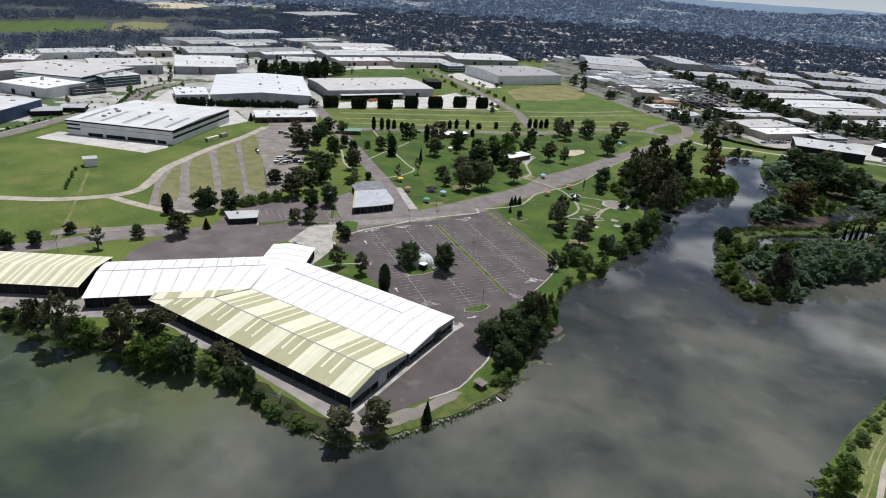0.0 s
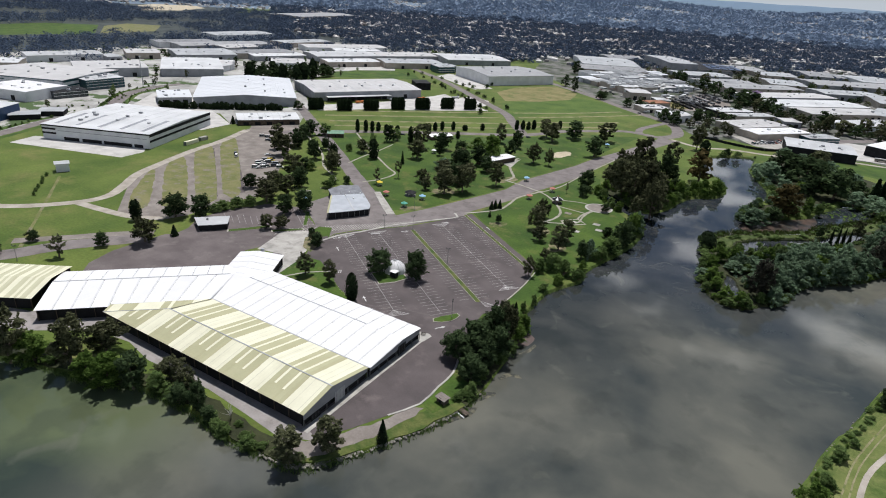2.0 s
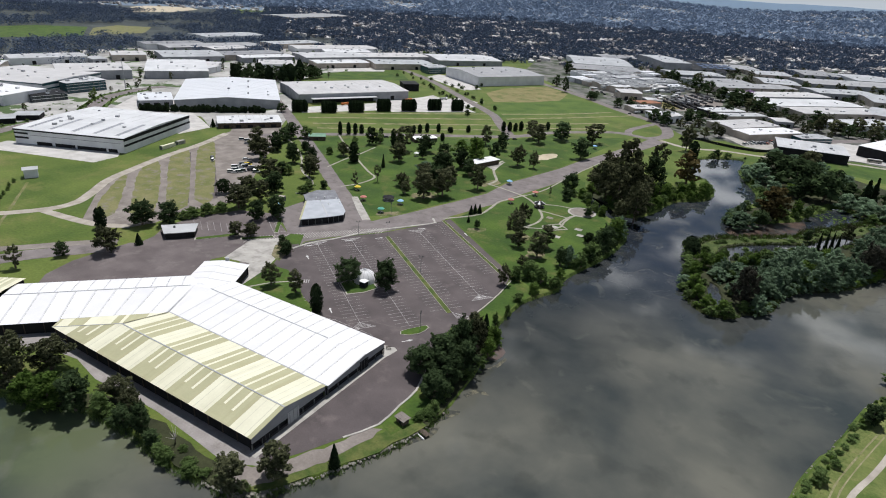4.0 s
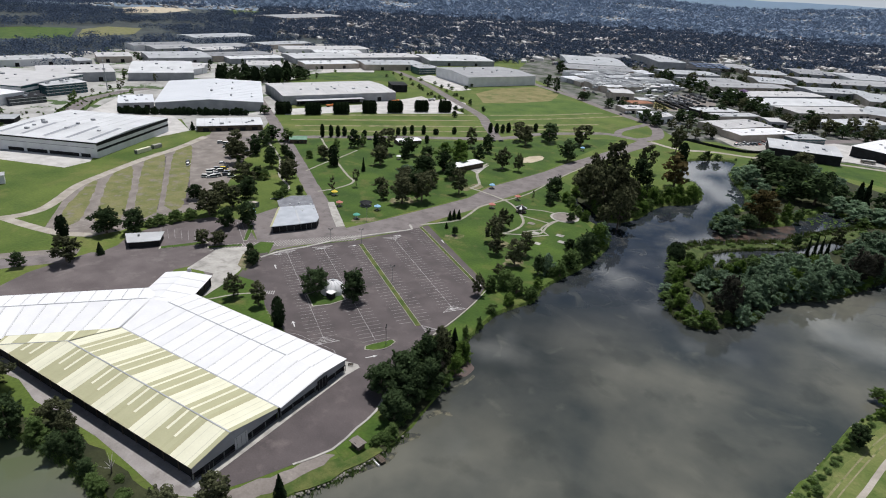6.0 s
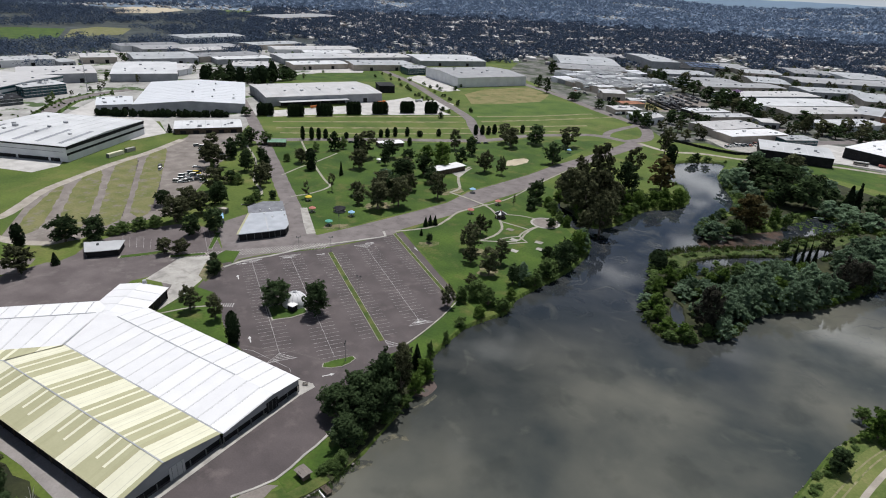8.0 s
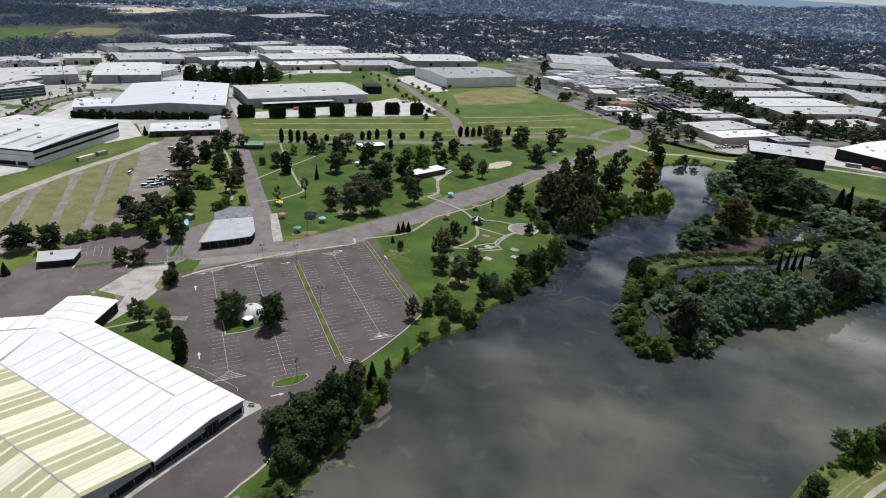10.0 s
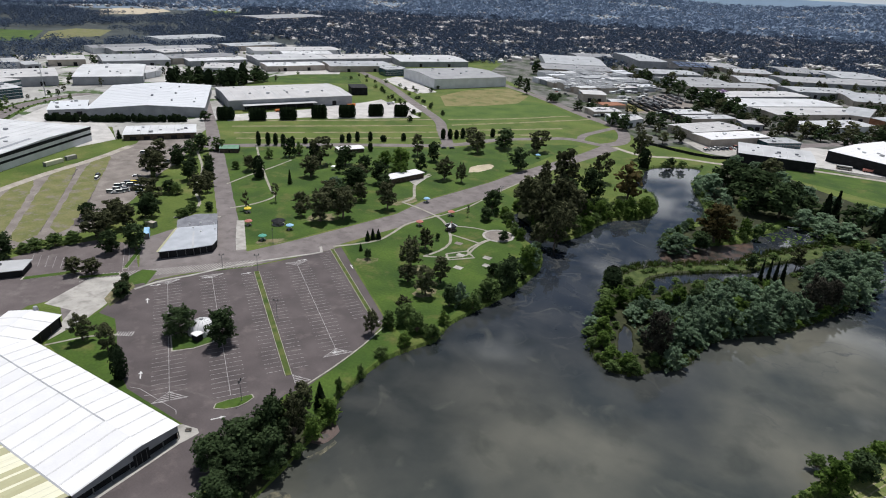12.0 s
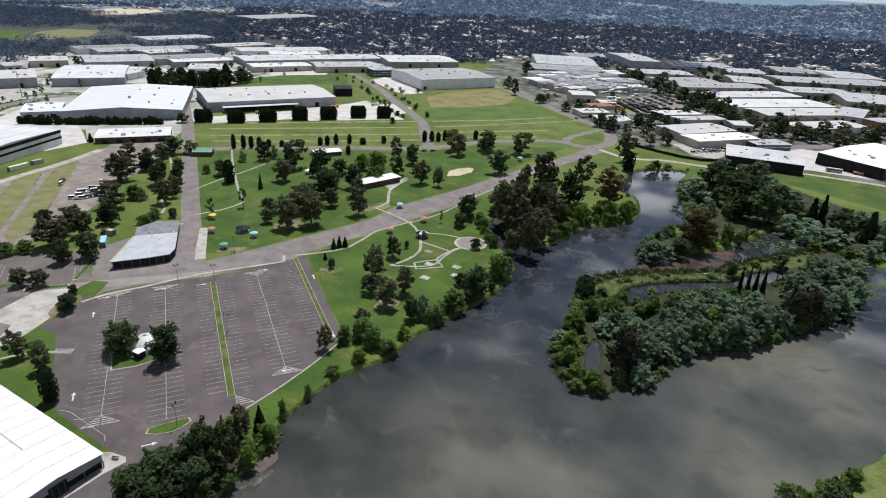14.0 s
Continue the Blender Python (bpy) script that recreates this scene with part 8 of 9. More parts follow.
long_island(-281.5, -199.5, 120.3, 2.3, "long narrow kerbed median strip of green turf")
long_island(-295.5, -225, 157.6, 1.9, "narrow kerbed turf strip beside the lane")
island([(-97.3, 189.4), (-98.5, 191.2), (-97.2, 194.2), (-95, 197.6), (-92.9, 200.9), (-91.2, 200.2), (-91.1, 197), (-91.9, 194), (-94.4, 190.8)], "small lens-shaped turf island with a lamp")
island([at(s, o)[:2] for s, o in ((-237.5, 84.5), (-226.5, 84.8), (-226, 92), (-228, 99), (-236, 98.5), (-238, 92))], "turf island under the dome and trees", 0.14)
island([(-211, 214), (-205, 220.5), (-200.5, 226.5), (-202, 227.6), (-207, 222.5), (-213, 215.5)], "slim turf island by the crossing")
island([(-228, 200), (-218.5, 213), (-216, 219), (-219, 219), (-223, 212), (-230, 202)], "kerbed turf island with two small trees")
island([(-203.5, 231.5), (-210, 240), (-217, 248.5), (-218.6, 247.4), (-212, 239), (-205, 230.5)], "slim turf strip beside the cafe drive")
# faded bays in the small yard beside the hut
for i, (a, b) in enumerate([((-249.2, 216.4), (-238.5, 209.3)), ((-246.0, 218.0), (-235.5, 210.8)), ((-242.8, 219.5), (-232.4, 212.3)), ((-239.6, 221.1), (-229.3, 213.8)), ((-236.3, 222.7), (-226.2, 215.3)), ((-233.1, 224.2), (-223.1, 216.8)), ((-229.9, 225.8), (-220.1, 218.3)), ((-226.6, 245.8), (-203.0, 229.0)), ((-224.8, 247.1), (-201.0, 230.4)), ((-222.7, 245.6), (-219.4, 248.1)), ((-218.9, 243.0), (-215.6, 245.5)), ((-215.2, 240.4), (-212.0, 242.8)), ((-211.6, 237.9), (-208.4, 240.3)), ((-208.1, 235.4), (-205.0, 237.8)), ((-204.7, 233.0), (-201.6, 235.4))]):
    d = Vector((b[0] - a[0], b[1] - a[1], 0))
    bm = bmesh.new()
    box(bm, 0, -0.07, 0, d.length, 0.07, 0.034, Matrix.Translation((*a, 0)) @ Matrix.Rotation(math.atan2(d.y, d.x), 4, "Z"))
    tagged(part("bay_line", bm, M_LINE), "faded white painted bay line in the yard", "line marking", "faded yard bays", "structure")
# painted crossing bars and the hatched plaza band
bm = bmesh.new()
for i in range(7):
    x, y = -158.6 + i * 0.75, 198.0 + i * 0.52
    box(bm, -1.5, -0.22, 0, 1.5, 0.22, 0.055, pose(x, y, 0, 0, 0, -55))
tagged(part("zebra_crossing", bm, M_LINE), "white zebra crossing bars on the asphalt", "crossing", kind="structure")
bm = bmesh.new()
for i in range(46):
    k = i / 45
    x, y = -208.5 + 45.0 * k, 217.0 + 52.0 * k
    box(bm, -4.2, -0.2, 0, 4.2, 0.2, 0.034, pose(x, y, 0, 0, 0, 100))
tagged(part("hatched_band", bm, M_CONC), "long band of slanting white bars on the plaza", "line marking", kind="structure")
ground_piece("corner_pad", prism([(-102.5, 177.0), (-98.6, 179.9), (-93.6, 181.0), (-91.9, 180.0), (-92.4, 176.2), (-93.2, 172.5), (-95.5, 165.0), (-99, 165.0)], -0.1, 0.06), M_CONC, "pale concrete pad at the pavilion corner", "pavement")
bench = thing("bench", pose(-95.0, 178.9, 0.06, 0, 0, 28), "dark timber bench on the concrete corner pad", "bench")
for i in range(3):
    part("seat_slat", boxes((-0.9, -0.25 + i * 0.18, 0.42, 0.9, -0.10 + i * 0.18, 0.47)), M_TIMBER, bench)
for i in range(2):
    part("back_slat", boxes((-0.9, 0.32, 0.58 + i * 0.2, 0.9, 0.36, 0.72 + i * 0.2)), M_TIMBER, bench)
for sx in (-0.75, 0.75):
    part("leg", boxes((sx - 0.04, -0.25, 0, sx + 0.04, 0.3, 0.42), (sx - 0.04, 0.28, 0.42, sx + 0.04, 0.32, 0.94)), M_STEEL, bench)
# outlined bays against the verge, and a scoured pale streak over the asphalt
for a, b in (((-127.1, 181.9), (-123.6, 183.2)), ((-123.6, 183.2), (-105.8, 182.8)), ((-105.8, 182.8), (-104.0, 181.6)), ((-118.0, 183.1), (-119.6, 181.8)), ((-112.2, 182.9), (-113.6, 181.4))):
    d = Vector((b[0] - a[0], b[1] - a[1], 0))
    bm = bmesh.new()
    box(bm, 0, -0.07, 0, d.length, 0.07, 0.038, Matrix.Translation((*a, 0)) @ Matrix.Rotation(math.atan2(d.y, d.x), 4, "Z"))
    tagged(part("bay_line", bm, M_LINE), "faded white painted bay line beside the verge", "line marking", "bays beside the verge", "structure")
ground_piece("scoured_streak", ribbon([(-134, 183.6), (-128, 183.9), (-122.6, 185.4), (-118, 188.4), (-113.8, 190.3), (-108, 191.4), (-103.2, 192.4), (-99.0, 193.4)], 1.0, -0.1, 0.034, 0.45, 8), M_SCOUR, "pale scoured streak across the asphalt", "stain")
# pale kerb between plaza road and car park
ground_piece("kerb", ribbon([(-152.5, 300), (-148, 295.5), (-153.6, 286), (-164, 270), (-170.5, 258), (-176.5, 243), (-182, 232), (-184, 222)], 1.3, -0.1, 0.17), M_CONC, "pale concrete kerb along the car park", "kerb")
ground_piece("kerb", ribbon([(-82.5, 212.5), (-81.6, 226.9), (-81.8, 243), (-83, 257)], 0.5, -0.1, 0.15), M_KERB, "low concrete kerb along the shore", "kerb")
ground_piece("kerb", ribbon([(-78.6, 134.2), (-73.6, 144.7), (-73.6, 155.5), (-73.6, 164.9), (-78, 178)], 0.7, -0.1, 0.17), M_CONC, "pale concrete edge of the asphalt", "kerb")
ground_piece("pad", prism([(-191.5, 281.5), (-181.5, 273), (-178.5, 276.5), (-208, 302), (-211, 299.5)], -0.1, 0.07), M_CONC, "long pale concrete pad beside the avenue", "pavement")
ground_piece("round_pad", tube(bmesh.new(), (-88, 366.5, -0.1), (-88, 366.5, 0.12), 8.5, 8.5, 28), M_CONC, "round paved court in the garden", "pavement")
ground_piece("round_court", tube(bmesh.new(), (-88, 366.5, 0), (-88, 366.5, 0.16), 7.2, 7.2, 28), M_DIRT, "round gravel court in the garden", "pavement")
for x, y, a in ((-92, 333, 20), (-100, 345, 40), (-80, 338, 10), (-76, 330, 60), (-86, 320, 30)):
    ground_piece("paving_slab", boxes((x - 2, y - 1.6, -0.1, x + 2, y + 1.6, 0.09)), M_CONC if a != 40 else M_DIRT, "pale paving slab in the lawn", "pavement")
# bare worn ground under trees and dirt edges by the lake
for outline, m, lab in (([(-106, 307), (-100, 312), (-96, 306), (-101, 300)], M_BARE, "bare ground under the trees"), ([(-91, 292), (-84, 296), (-80, 289), (-88, 285)], M_BARE, "bare ground under the trees"),
                        ([(-186, 330), (-176, 340), (-170, 332), (-182, 322)], M_BARE, "bare ground under the trees"), ([(-182, 287), (-174, 297), (-170, 294), (-178, 283)], M_BARE, "bare ground by the umbrella"),
                        ([(-165, 375), (-158, 390), (-152, 384), (-160, 370)], M_BARE, "bare ground under the trees"), ([(-130, 300), (-122, 306), (-120, 300), (-127, 296)], M_BARE, "bare worn lawn")):
    ground_piece("bare_patch", prism(rough_line(outline, 0.7, 2.0, 12), -0.2, 0.02), m, lab, "ground")

# ---- lamps, tables, umbrellas ----


def lamp_post(x, y, h=7.5):
    t = thing("lamp_post", pose(x, y, 0, 0, 0, rng.uniform(0, 360)), "dark steel lamp post with twin lanterns", "lamp post", "lamp posts in the park")
    part("pole", tube(bmesh.new(), (0, 0, 0), (0, 0, h), 0.09, 0.06, 8), M_STEEL, t)
    part("base_plate", tube(bmesh.new(), (0, 0, 0), (0, 0, 0.5), 0.24, 0.2, 8), M_STEEL, t)
    for sx in (-1, 1):
        part("arm", tube(bmesh.new(), (0, 0, h - 0.5), (sx * 0.8, 0, h - 0.1), 0.05, 0.05, 6), M_STEEL, t)
        lan = part("lantern", tube(bmesh.new(), (sx * 0.8, 0, h - 0.5), (sx * 0.8, 0, h + 0.15), 0.18, 0.24, 8), M_STEEL, t)
        part("lantern_cap", tube(bmesh.new(), (sx * 0.8, 0, h + 0.152), (sx * 0.8, 0, h + 0.4), 0.28, 0.05, 8), M_DARK, lan)


for x, y in ((-93.2, 196.9), (-157.7, 264.2), (-170, 255.3), (-121, 239.5), (-114.2, 423.2), (-173.6, 289.1), (-269.3, 122.2)):
    lamp_post(x, y)
# a tall pole in the estate
mast = thing("radio_mast", pose(-618, 418, 0), "tall thin steel mast in the industrial estate", "mast")
part("pole", tube(bmesh.new(), (0, 0, 0), (0, 0, 34), 0.5, 0.2, 8), M_METAL_GREY, mast)
for z in (10, 20, 30):
    part("platform", boxes((-0.9, -0.9, z, 0.9, 0.9, z + 0.25)), M_METAL_GREY, mast)


def umbrella(x, y, cloth, label, r=2.0):
    """A fixed picnic shelter: a round canopy on a post over a table with a ring bench."""
    t = thing("picnic_umbrella", pose(x, y, 0, 0, 0, 20), label, "umbrella", "picnic umbrellas on the lawn")
    part("post", tube(bmesh.new(), (0, 0, 0), (0, 0, 3.1), 0.09, 0.07, 8), M_STEEL, t)
    bm = bmesh.new()
    top = bm.verts.new((0, 0, 3.5))
    ring_a = [bm.verts.new((r * math.cos(a), r * math.sin(a), 2.5)) for a in (2 * math.pi * i / 16 for i in range(16))]
    ring_b = [bm.verts.new((r * math.cos(a), r * math.sin(a), 2.2)) for a in (2 * math.pi * i / 16 for i in range(16))]
    for i in range(16):
        j = (i + 1) % 16
        bm.faces.new((top, ring_a[i], ring_a[j]))
        bm.faces.new((ring_a[i], ring_b[i], ring_b[j], ring_a[j]))
    part("canopy", bm, cloth, t)
    part("tabletop", tube(bmesh.new(), (0, 0, 0.7), (0, 0, 0.78), 0.9, 0.9, 14), M_CONC, t)
    for i in range(4):
        a = math.pi / 2 * i
        part("bench", boxes((1.35 * math.cos(a) - 0.35, 1.35 * math.sin(a) - 0.35, 0, 1.35 * math.cos(a) + 0.35, 1.35 * math.sin(a) + 0.35, 0.45)), M_CONC, t)
    return t


for x, y, cloth, lab in ((-215.8, 311.7, M_YELLOW, "yellow picnic umbrella on the lawn"), (-201.2, 298.9, M_REDC, "faded red picnic umbrella on the lawn"), (-180.9, 289.3, M_GREENC, "green picnic umbrella on the lawn"),
                         (-180.1, 307.4, M_BLUEC, "pale blue picnic umbrella on the lawn"), (-146.7, 387.8, M_BLUEC, "pale blue picnic umbrella near the road"), (-123.4, 377.3, M_REDC, "faded red picnic umbrella near the carousel"),
                         (-129.3, 353.4, M_REDC, "faded pink picnic umbrella by the path"), (-233.1, 404.2, M_WHITEC, "white picnic umbrella among the trees"), (-133.8, 529.1, M_BLUEC, "pale blue picnic umbrella on the far lawn")):
    umbrella(x, y, cloth, lab)

# striped garden carousel
car_ = thing("carousel", pose(-112.4, 358.4, 0.1) @ Matrix.Scale(0.85, 4), "small carousel with a striped black and white canopy", "carousel")
part("platform", tube(bmesh.new(), (0, 0, 0), (0, 0, 0.35), 3.6, 3.6, 20), M_TIMBER, car_)
part("mast", tube(bmesh.new(), (0, 0, 0.35), (0, 0, 5.4), 0.25, 0.15, 8), M_REDC, car_)
for i in range(12):
    a0, a1 = 2 * math.pi * i / 12, 2 * math.pi * (i + 1) / 12
    bm = bmesh.new()
    v = [bm.verts.new(p) for p in ((0, 0, 5.0), (4 * math.cos(a0), 4 * math.sin(a0), 3.2), (4 * math.cos(a1), 4 * math.sin(a1), 3.2), (4 * math.cos(a0), 4 * math.sin(a0), 2.7), (4 * math.cos(a1), 4 * math.sin(a1), 2.7), (0, 0, 3.4))]
    for f in ((0, 1, 2), (1, 3, 4, 2), (0, 5, 1), (0, 2, 5)):
        bm.faces.new([v[q] for q in f])
    part("canopy_panel", bm, (M_METAL_PALE, M_DARK, M_DARK)[i % 3], car_)
for i in range(6):
    a = math.pi / 3 * i
    part("pole", tube(bmesh.new(), (3.3 * math.cos(a), 3.3 * math.sin(a), 0.35), (3.3 * math.cos(a), 3.3 * math.sin(a), 3.2), 0.07, 0.07, 6), M_WHITEC, car_)
part("finial", tube(bmesh.new(), (0, 0, 5.0), (0, 0, 6.0), 0.5, 0.05, 8), M_REDC, car_)

# dark octagonal shelter
oct_ = thing("octagonal_shelter", pose(-190.1, 309.2, 0) @ Matrix.Scale(0.78, 4), "dark octagonal barbecue shelter on the lawn", "shelter")
bm = bmesh.new()
apex = bm.verts.new((0, 0, 4.4))
rim = [bm.verts.new((4.8 * math.cos(a), 4.8 * math.sin(a), 2.7)) for a in (2 * math.pi * i / 8 for i in range(8))]
low = [bm.verts.new((4.8 * math.cos(a), 4.8 * math.sin(a), 2.45)) for a in (2 * math.pi * i / 8 for i in range(8))]
for i in range(8):
    bm.faces.new((apex, rim[i], rim[(i + 1) % 8]))
    bm.faces.new((rim[i], low[i], low[(i + 1) % 8], rim[(i + 1) % 8]))
part("roof", bm, M_DARK, oct_)
for i in range(8):
    a = 2 * math.pi * i / 8
    part("post", tube(bmesh.new(), (4.4 * math.cos(a), 4.4 * math.sin(a), 0), (4.4 * math.cos(a), 4.4 * math.sin(a), 2.5), 0.1, 0.1, 6), M_TIMBER, oct_)
part("floor_slab", tube(bmesh.new(), (0, 0, -0.05), (0, 0, 0.1), 4.6, 4.6, 8), M_CONC, oct_)
part("barbecue", boxes((-0.9, -0.6, 0.1, 0.9, 0.6, 1.0)), M_CONC, oct_)

# ---- shelters and small park buildings ----


def gable_hut(name, x, y, turn, l_, w_, h, wall, roof, label, cat="hut", rise=0.9):
    t = thing(name, pose(x, y, 0, 0, 0, turn), label, cat)
    part("wall", boxes((-l_ / 2, -w_ / 2, -0.1, l_ / 2, w_ / 2, h)), wall, t)
    bm = bmesh.new()
    sheet(bm, (-l_ / 2 - 0.5, -w_ / 2 - 0.5, h), (l_ / 2 + 0.5, -w_ / 2 - 0.5, h), (l_ / 2 + 0.5, 0, h + rise), (-l_ / 2 - 0.5, 0, h + rise), 0.1)
    sheet(bm, (l_ / 2 + 0.5, w_ / 2 + 0.5, h), (-l_ / 2 - 0.5, w_ / 2 + 0.5, h), (-l_ / 2 - 0.5, 0, h + rise), (l_ / 2 + 0.5, 0, h + rise), 0.1)
    part("roof", bm, roof, t)
    bm = bmesh.new()
    for gx in (-l_ / 2, l_ / 2 - 0.1):
        v = [bm.verts.new((xx, yy, z)) for xx in (gx, gx + 0.1) for yy, z in ((-w_ / 2, h), (w_ / 2, h), (0, h + rise))]
        for f in ((0, 1, 2), (5, 4, 3)):
            bm.faces.new([v[i] for i in f])
    part("gable", bm, wall, t)
    part("door", boxes((-0.5, -w_ / 2 - 0.06, 0, 0.5, -w_ / 2 + 0.02, 2.05)), M_DARK, t)
    part("window", boxes((l_ * 0.25 - 0.6, -w_ / 2 - 0.05, 1.0, l_ * 0.25 + 0.6, -w_ / 2 + 0.02, 1.9)), M_GLASS, t)
    return t


gable_hut("green_hut", -322, 392, 40, 13, 9, 3.2, M_TIMBER, M_GREEN_ROOF, "green-roofed timber hut beside the avenue", rise=1.6)
gable_hut("kiosk", -255.7, 448.9, 58, 20, 10, 3.0, M_TIMBER, M_WHITE_ROOF, "pale kiosk building among the trees", rise=0.6)
gable_hut("pump_hut", -68.4, 149.6, -12, 3.2, 2.2, 1.8, M_TIMBER, M_DIRT, "small timber pump hut with a tan roof at the shore", rise=0.25)
jetty = thing("jetty", pose(-63.5, 150.5, -1.0, 0, 0, -15), "small timber jetty with a white float beside the hut", "jetty")
for i in range(9):
    part("plank", boxes((-0.2 + i * 0.55, -0.9, 0.75, 0.28 + i * 0.55, 0.9, 0.83)), M_TIMBER, jetty)
for sx in (0.2, 4.2):
    for sy in (-0.75, 0.75):
        part("pile", tube(bmesh.new(), (sx, sy, -1.5), (sx, sy, 0.95), 0.12, 0.12, 7), M_TIMBER, jetty)
part("float", tube(bmesh.new(), (1.0, -1.4, 0.2), (4.6, -1.6, 0.2), 0.25, 0.25, 8), M_WHITEC, jetty, "white float")
# open picnic pavilion: extra posts and an apron
ground_piece("pavilion_apron", prism([(-178.6, 415.8), (-176.4, 427.2), (-173.5, 436.7), (-172.4, 426.5), (-169.5, 410.9)], -0.1, 0.08), M_CONC, "concrete apron of the picnic pavilion", "pavement")
# containers and stores behind the cafe
for x, y, turn, l_, m, lab in ((-229.5, 259.5, -37, 9, M_BLUEC, "pale blue truck body parked by the cafe"), (-238.5, 268, 10, 6, M_WALL_TAN, "tan storage container by the cafe"), (-381, 297, 100, 13, M_CREAM, "long cream site cabin on the bank"), (-384, 310, 95, 7, M_CONC, "grey site cabin on the bank")):
    c = thing("container", pose(x, y, 0, 0, 0, turn), lab, "container")
    part("body", boxes((-l_ / 2, -1.25, 0.15, l_ / 2, 1.25, 2.7)), m, c)
    for sx in (-1, 1):
        part("end_frame", boxes((sx * l_ / 2 - 0.08, -1.3, 0, sx * l_ / 2 + 0.08, 1.3, 2.76)), M_STEEL, c)
for i in range(12):
    x, y = -212 + rng.uniform(-7, 7), 279 + rng.uniform(-4, 4)
    cr_ = thing("crate", pose(x, y, 0, 0, 0, rng.uniform(0, 90)), "stored crate in the cafe's back yard", "crate", "clutter behind the cafe")
    part("body", boxes((-0.7, -0.6, 0, 0.7, 0.6, rng.uniform(0.7, 1.6))), rng.choice((M_ORANGE, M_WHITEC, M_YELLOW, M_TIMBER, M_METAL_GREY)), cr_)
    part("lid", boxes((-0.74, -0.64, 1.6, 0.74, 0.64, 1.68)), M_DARK, cr_)

# ---- vehicles ----


def vehicle(x, y, turn, paint, label, van=False):
    """A parked car, or a van or ute with a taller body."""
    l_, w_, h = (5.2, 1.95, 2.1) if van else (4.5, 1.8, 1.45)
    t = thing("parked_van" if van else "parked_car", pose(x, y, 0.03, 0, 0, turn), label, "van" if van else "car", "parked vehicles")
    bm = boxes((-l_ / 2, -w_ / 2, 0.3, l_ / 2, w_ / 2, 0.85))
    bmesh.ops.bevel(bm, geom=list(bm.edges), offset=0.12, segments=2, affect="EDGES")
    part("body", bm, paint, t)
    bm = bmesh.new()
    f0, f1 = (-l_ * 0.48, l_ * 0.28) if van else (-l_ * 0.38, l_ * 0.22)
    v = [bm.verts.new(p) for p in ((f0, -w_ * 0.46, 0.83), (f1 + 0.5, -w_ * 0.46, 0.83), (f1 + 0.5, w_ * 0.46, 0.83), (f0, w_ * 0.46, 0.83),
                                   (f0 + 0.35, -w_ * 0.38, h - 0.06), (f1 - 0.3, -w_ * 0.38, h - 0.06), (f1 - 0.3, w_ * 0.38, h - 0.06), (f0 + 0.35, w_ * 0.38, h - 0.06))]
    for f in ((3, 2, 1, 0), (4, 5, 6, 7), (0, 1, 5, 4), (1, 2, 6, 5), (2, 3, 7, 6), (3, 0, 4, 7)):
        bm.faces.new([v[i] for i in f])
    part("glasshouse", bm, M_GLASS, t)
    part("roof", boxes((f0 + 0.3, -w_ * 0.38, h - 0.055, f1 - 0.25, w_ * 0.38, h)), paint, t)
    for sx in (-0.31, 0.31):
        for sy in (-1, 1):
            part("wheel", tube(bmesh.new(), (sx * l_, sy * w_ * 0.5 - sy * 0.2, 0.32), (sx * l_, sy * w_ * 0.5 + sy * 0.02, 0.32), 0.33, 0.33, 12), M_TYRE, t)
    return t


for x, y, turn, m, van, lab in ((-301.3, 286.2, 40, M_WHITEC, True, "white van parked on the gravel"), (-303, 291, 40, M_WHITEC, True, "white van parked on the gravel"), (-302, 295.5, 40, M_METAL_GREY, False, "silver car parked on the gravel"),
                                (-304, 300, 40, M_CAR_DARK, False, "dark car parked on the gravel"), (-306, 304.5, 40, M_YELLOW, True, "yellow van parked on the gravel"), (-309, 309, 40, M_CAR_DARK, False, "dark car parked on the gravel"),
                                (-318, 313.5, 40, M_WHITEC, False, "white car parked on the gravel"), (-294.5, 296.8, 40, M_CAR_DARK, True, "dark utility parked on the gravel"), (-297, 301, 40, M_METAL_GREY, True, "silver van parked on the gravel"),
                                (-331, 296, 130, M_WHITEC, True, "white truck cab on the gravel lot"), (-336, 299.5, 130, M_CAR_DARK, True, "dark trailer on the gravel lot"), (-330, 345, 60, M_WHITEC, True, "white van beside the trees"), (-326, 352, 60, M_WHITEC, True, "white van beside the trees"),
                                (-285, 436, 40, M_CAR_DARK, False, "dark car on the park lane"), (-205, 505, 50, M_CAR_DARK, False, "dark car parked on the lawn edge"), (-200, 509.5, 50, M_CAR_DARK, False, "dark car parked on the lawn edge"),
                                (-300, 605, 30, M_WHITEC, False, "white car on the far road"), (-155, 716, 140, M_CAR_DARK, False, "dark car on the ring road")):
    vehicle(x, y, turn, m, lab, van)
for i, (x, y) in enumerate([(-308.0, 295.1), (-308.7, 298.9), (-309.2, 302.5), (-304.0, 300.8), (-298.5, 287.1), (-297.4, 289.4), (-296.9, 292.3), (-293.3, 298.2), (-289.5, 296.8), (-361.8, 349.0), (-350.0, 343.4), (-356.5, 350.0)]):
    vehicle(x, y, 52, M_METAL_GREY if i % 4 == 2 else M_WHITEC, "white or silver van parked by the trees", i % 3 != 1)
car_paints = (M_WHITEC, M_WHITEC, M_WHITEC, M_METAL_PALE, M_CAR_DARK, M_METAL_GREY, M_REDC)
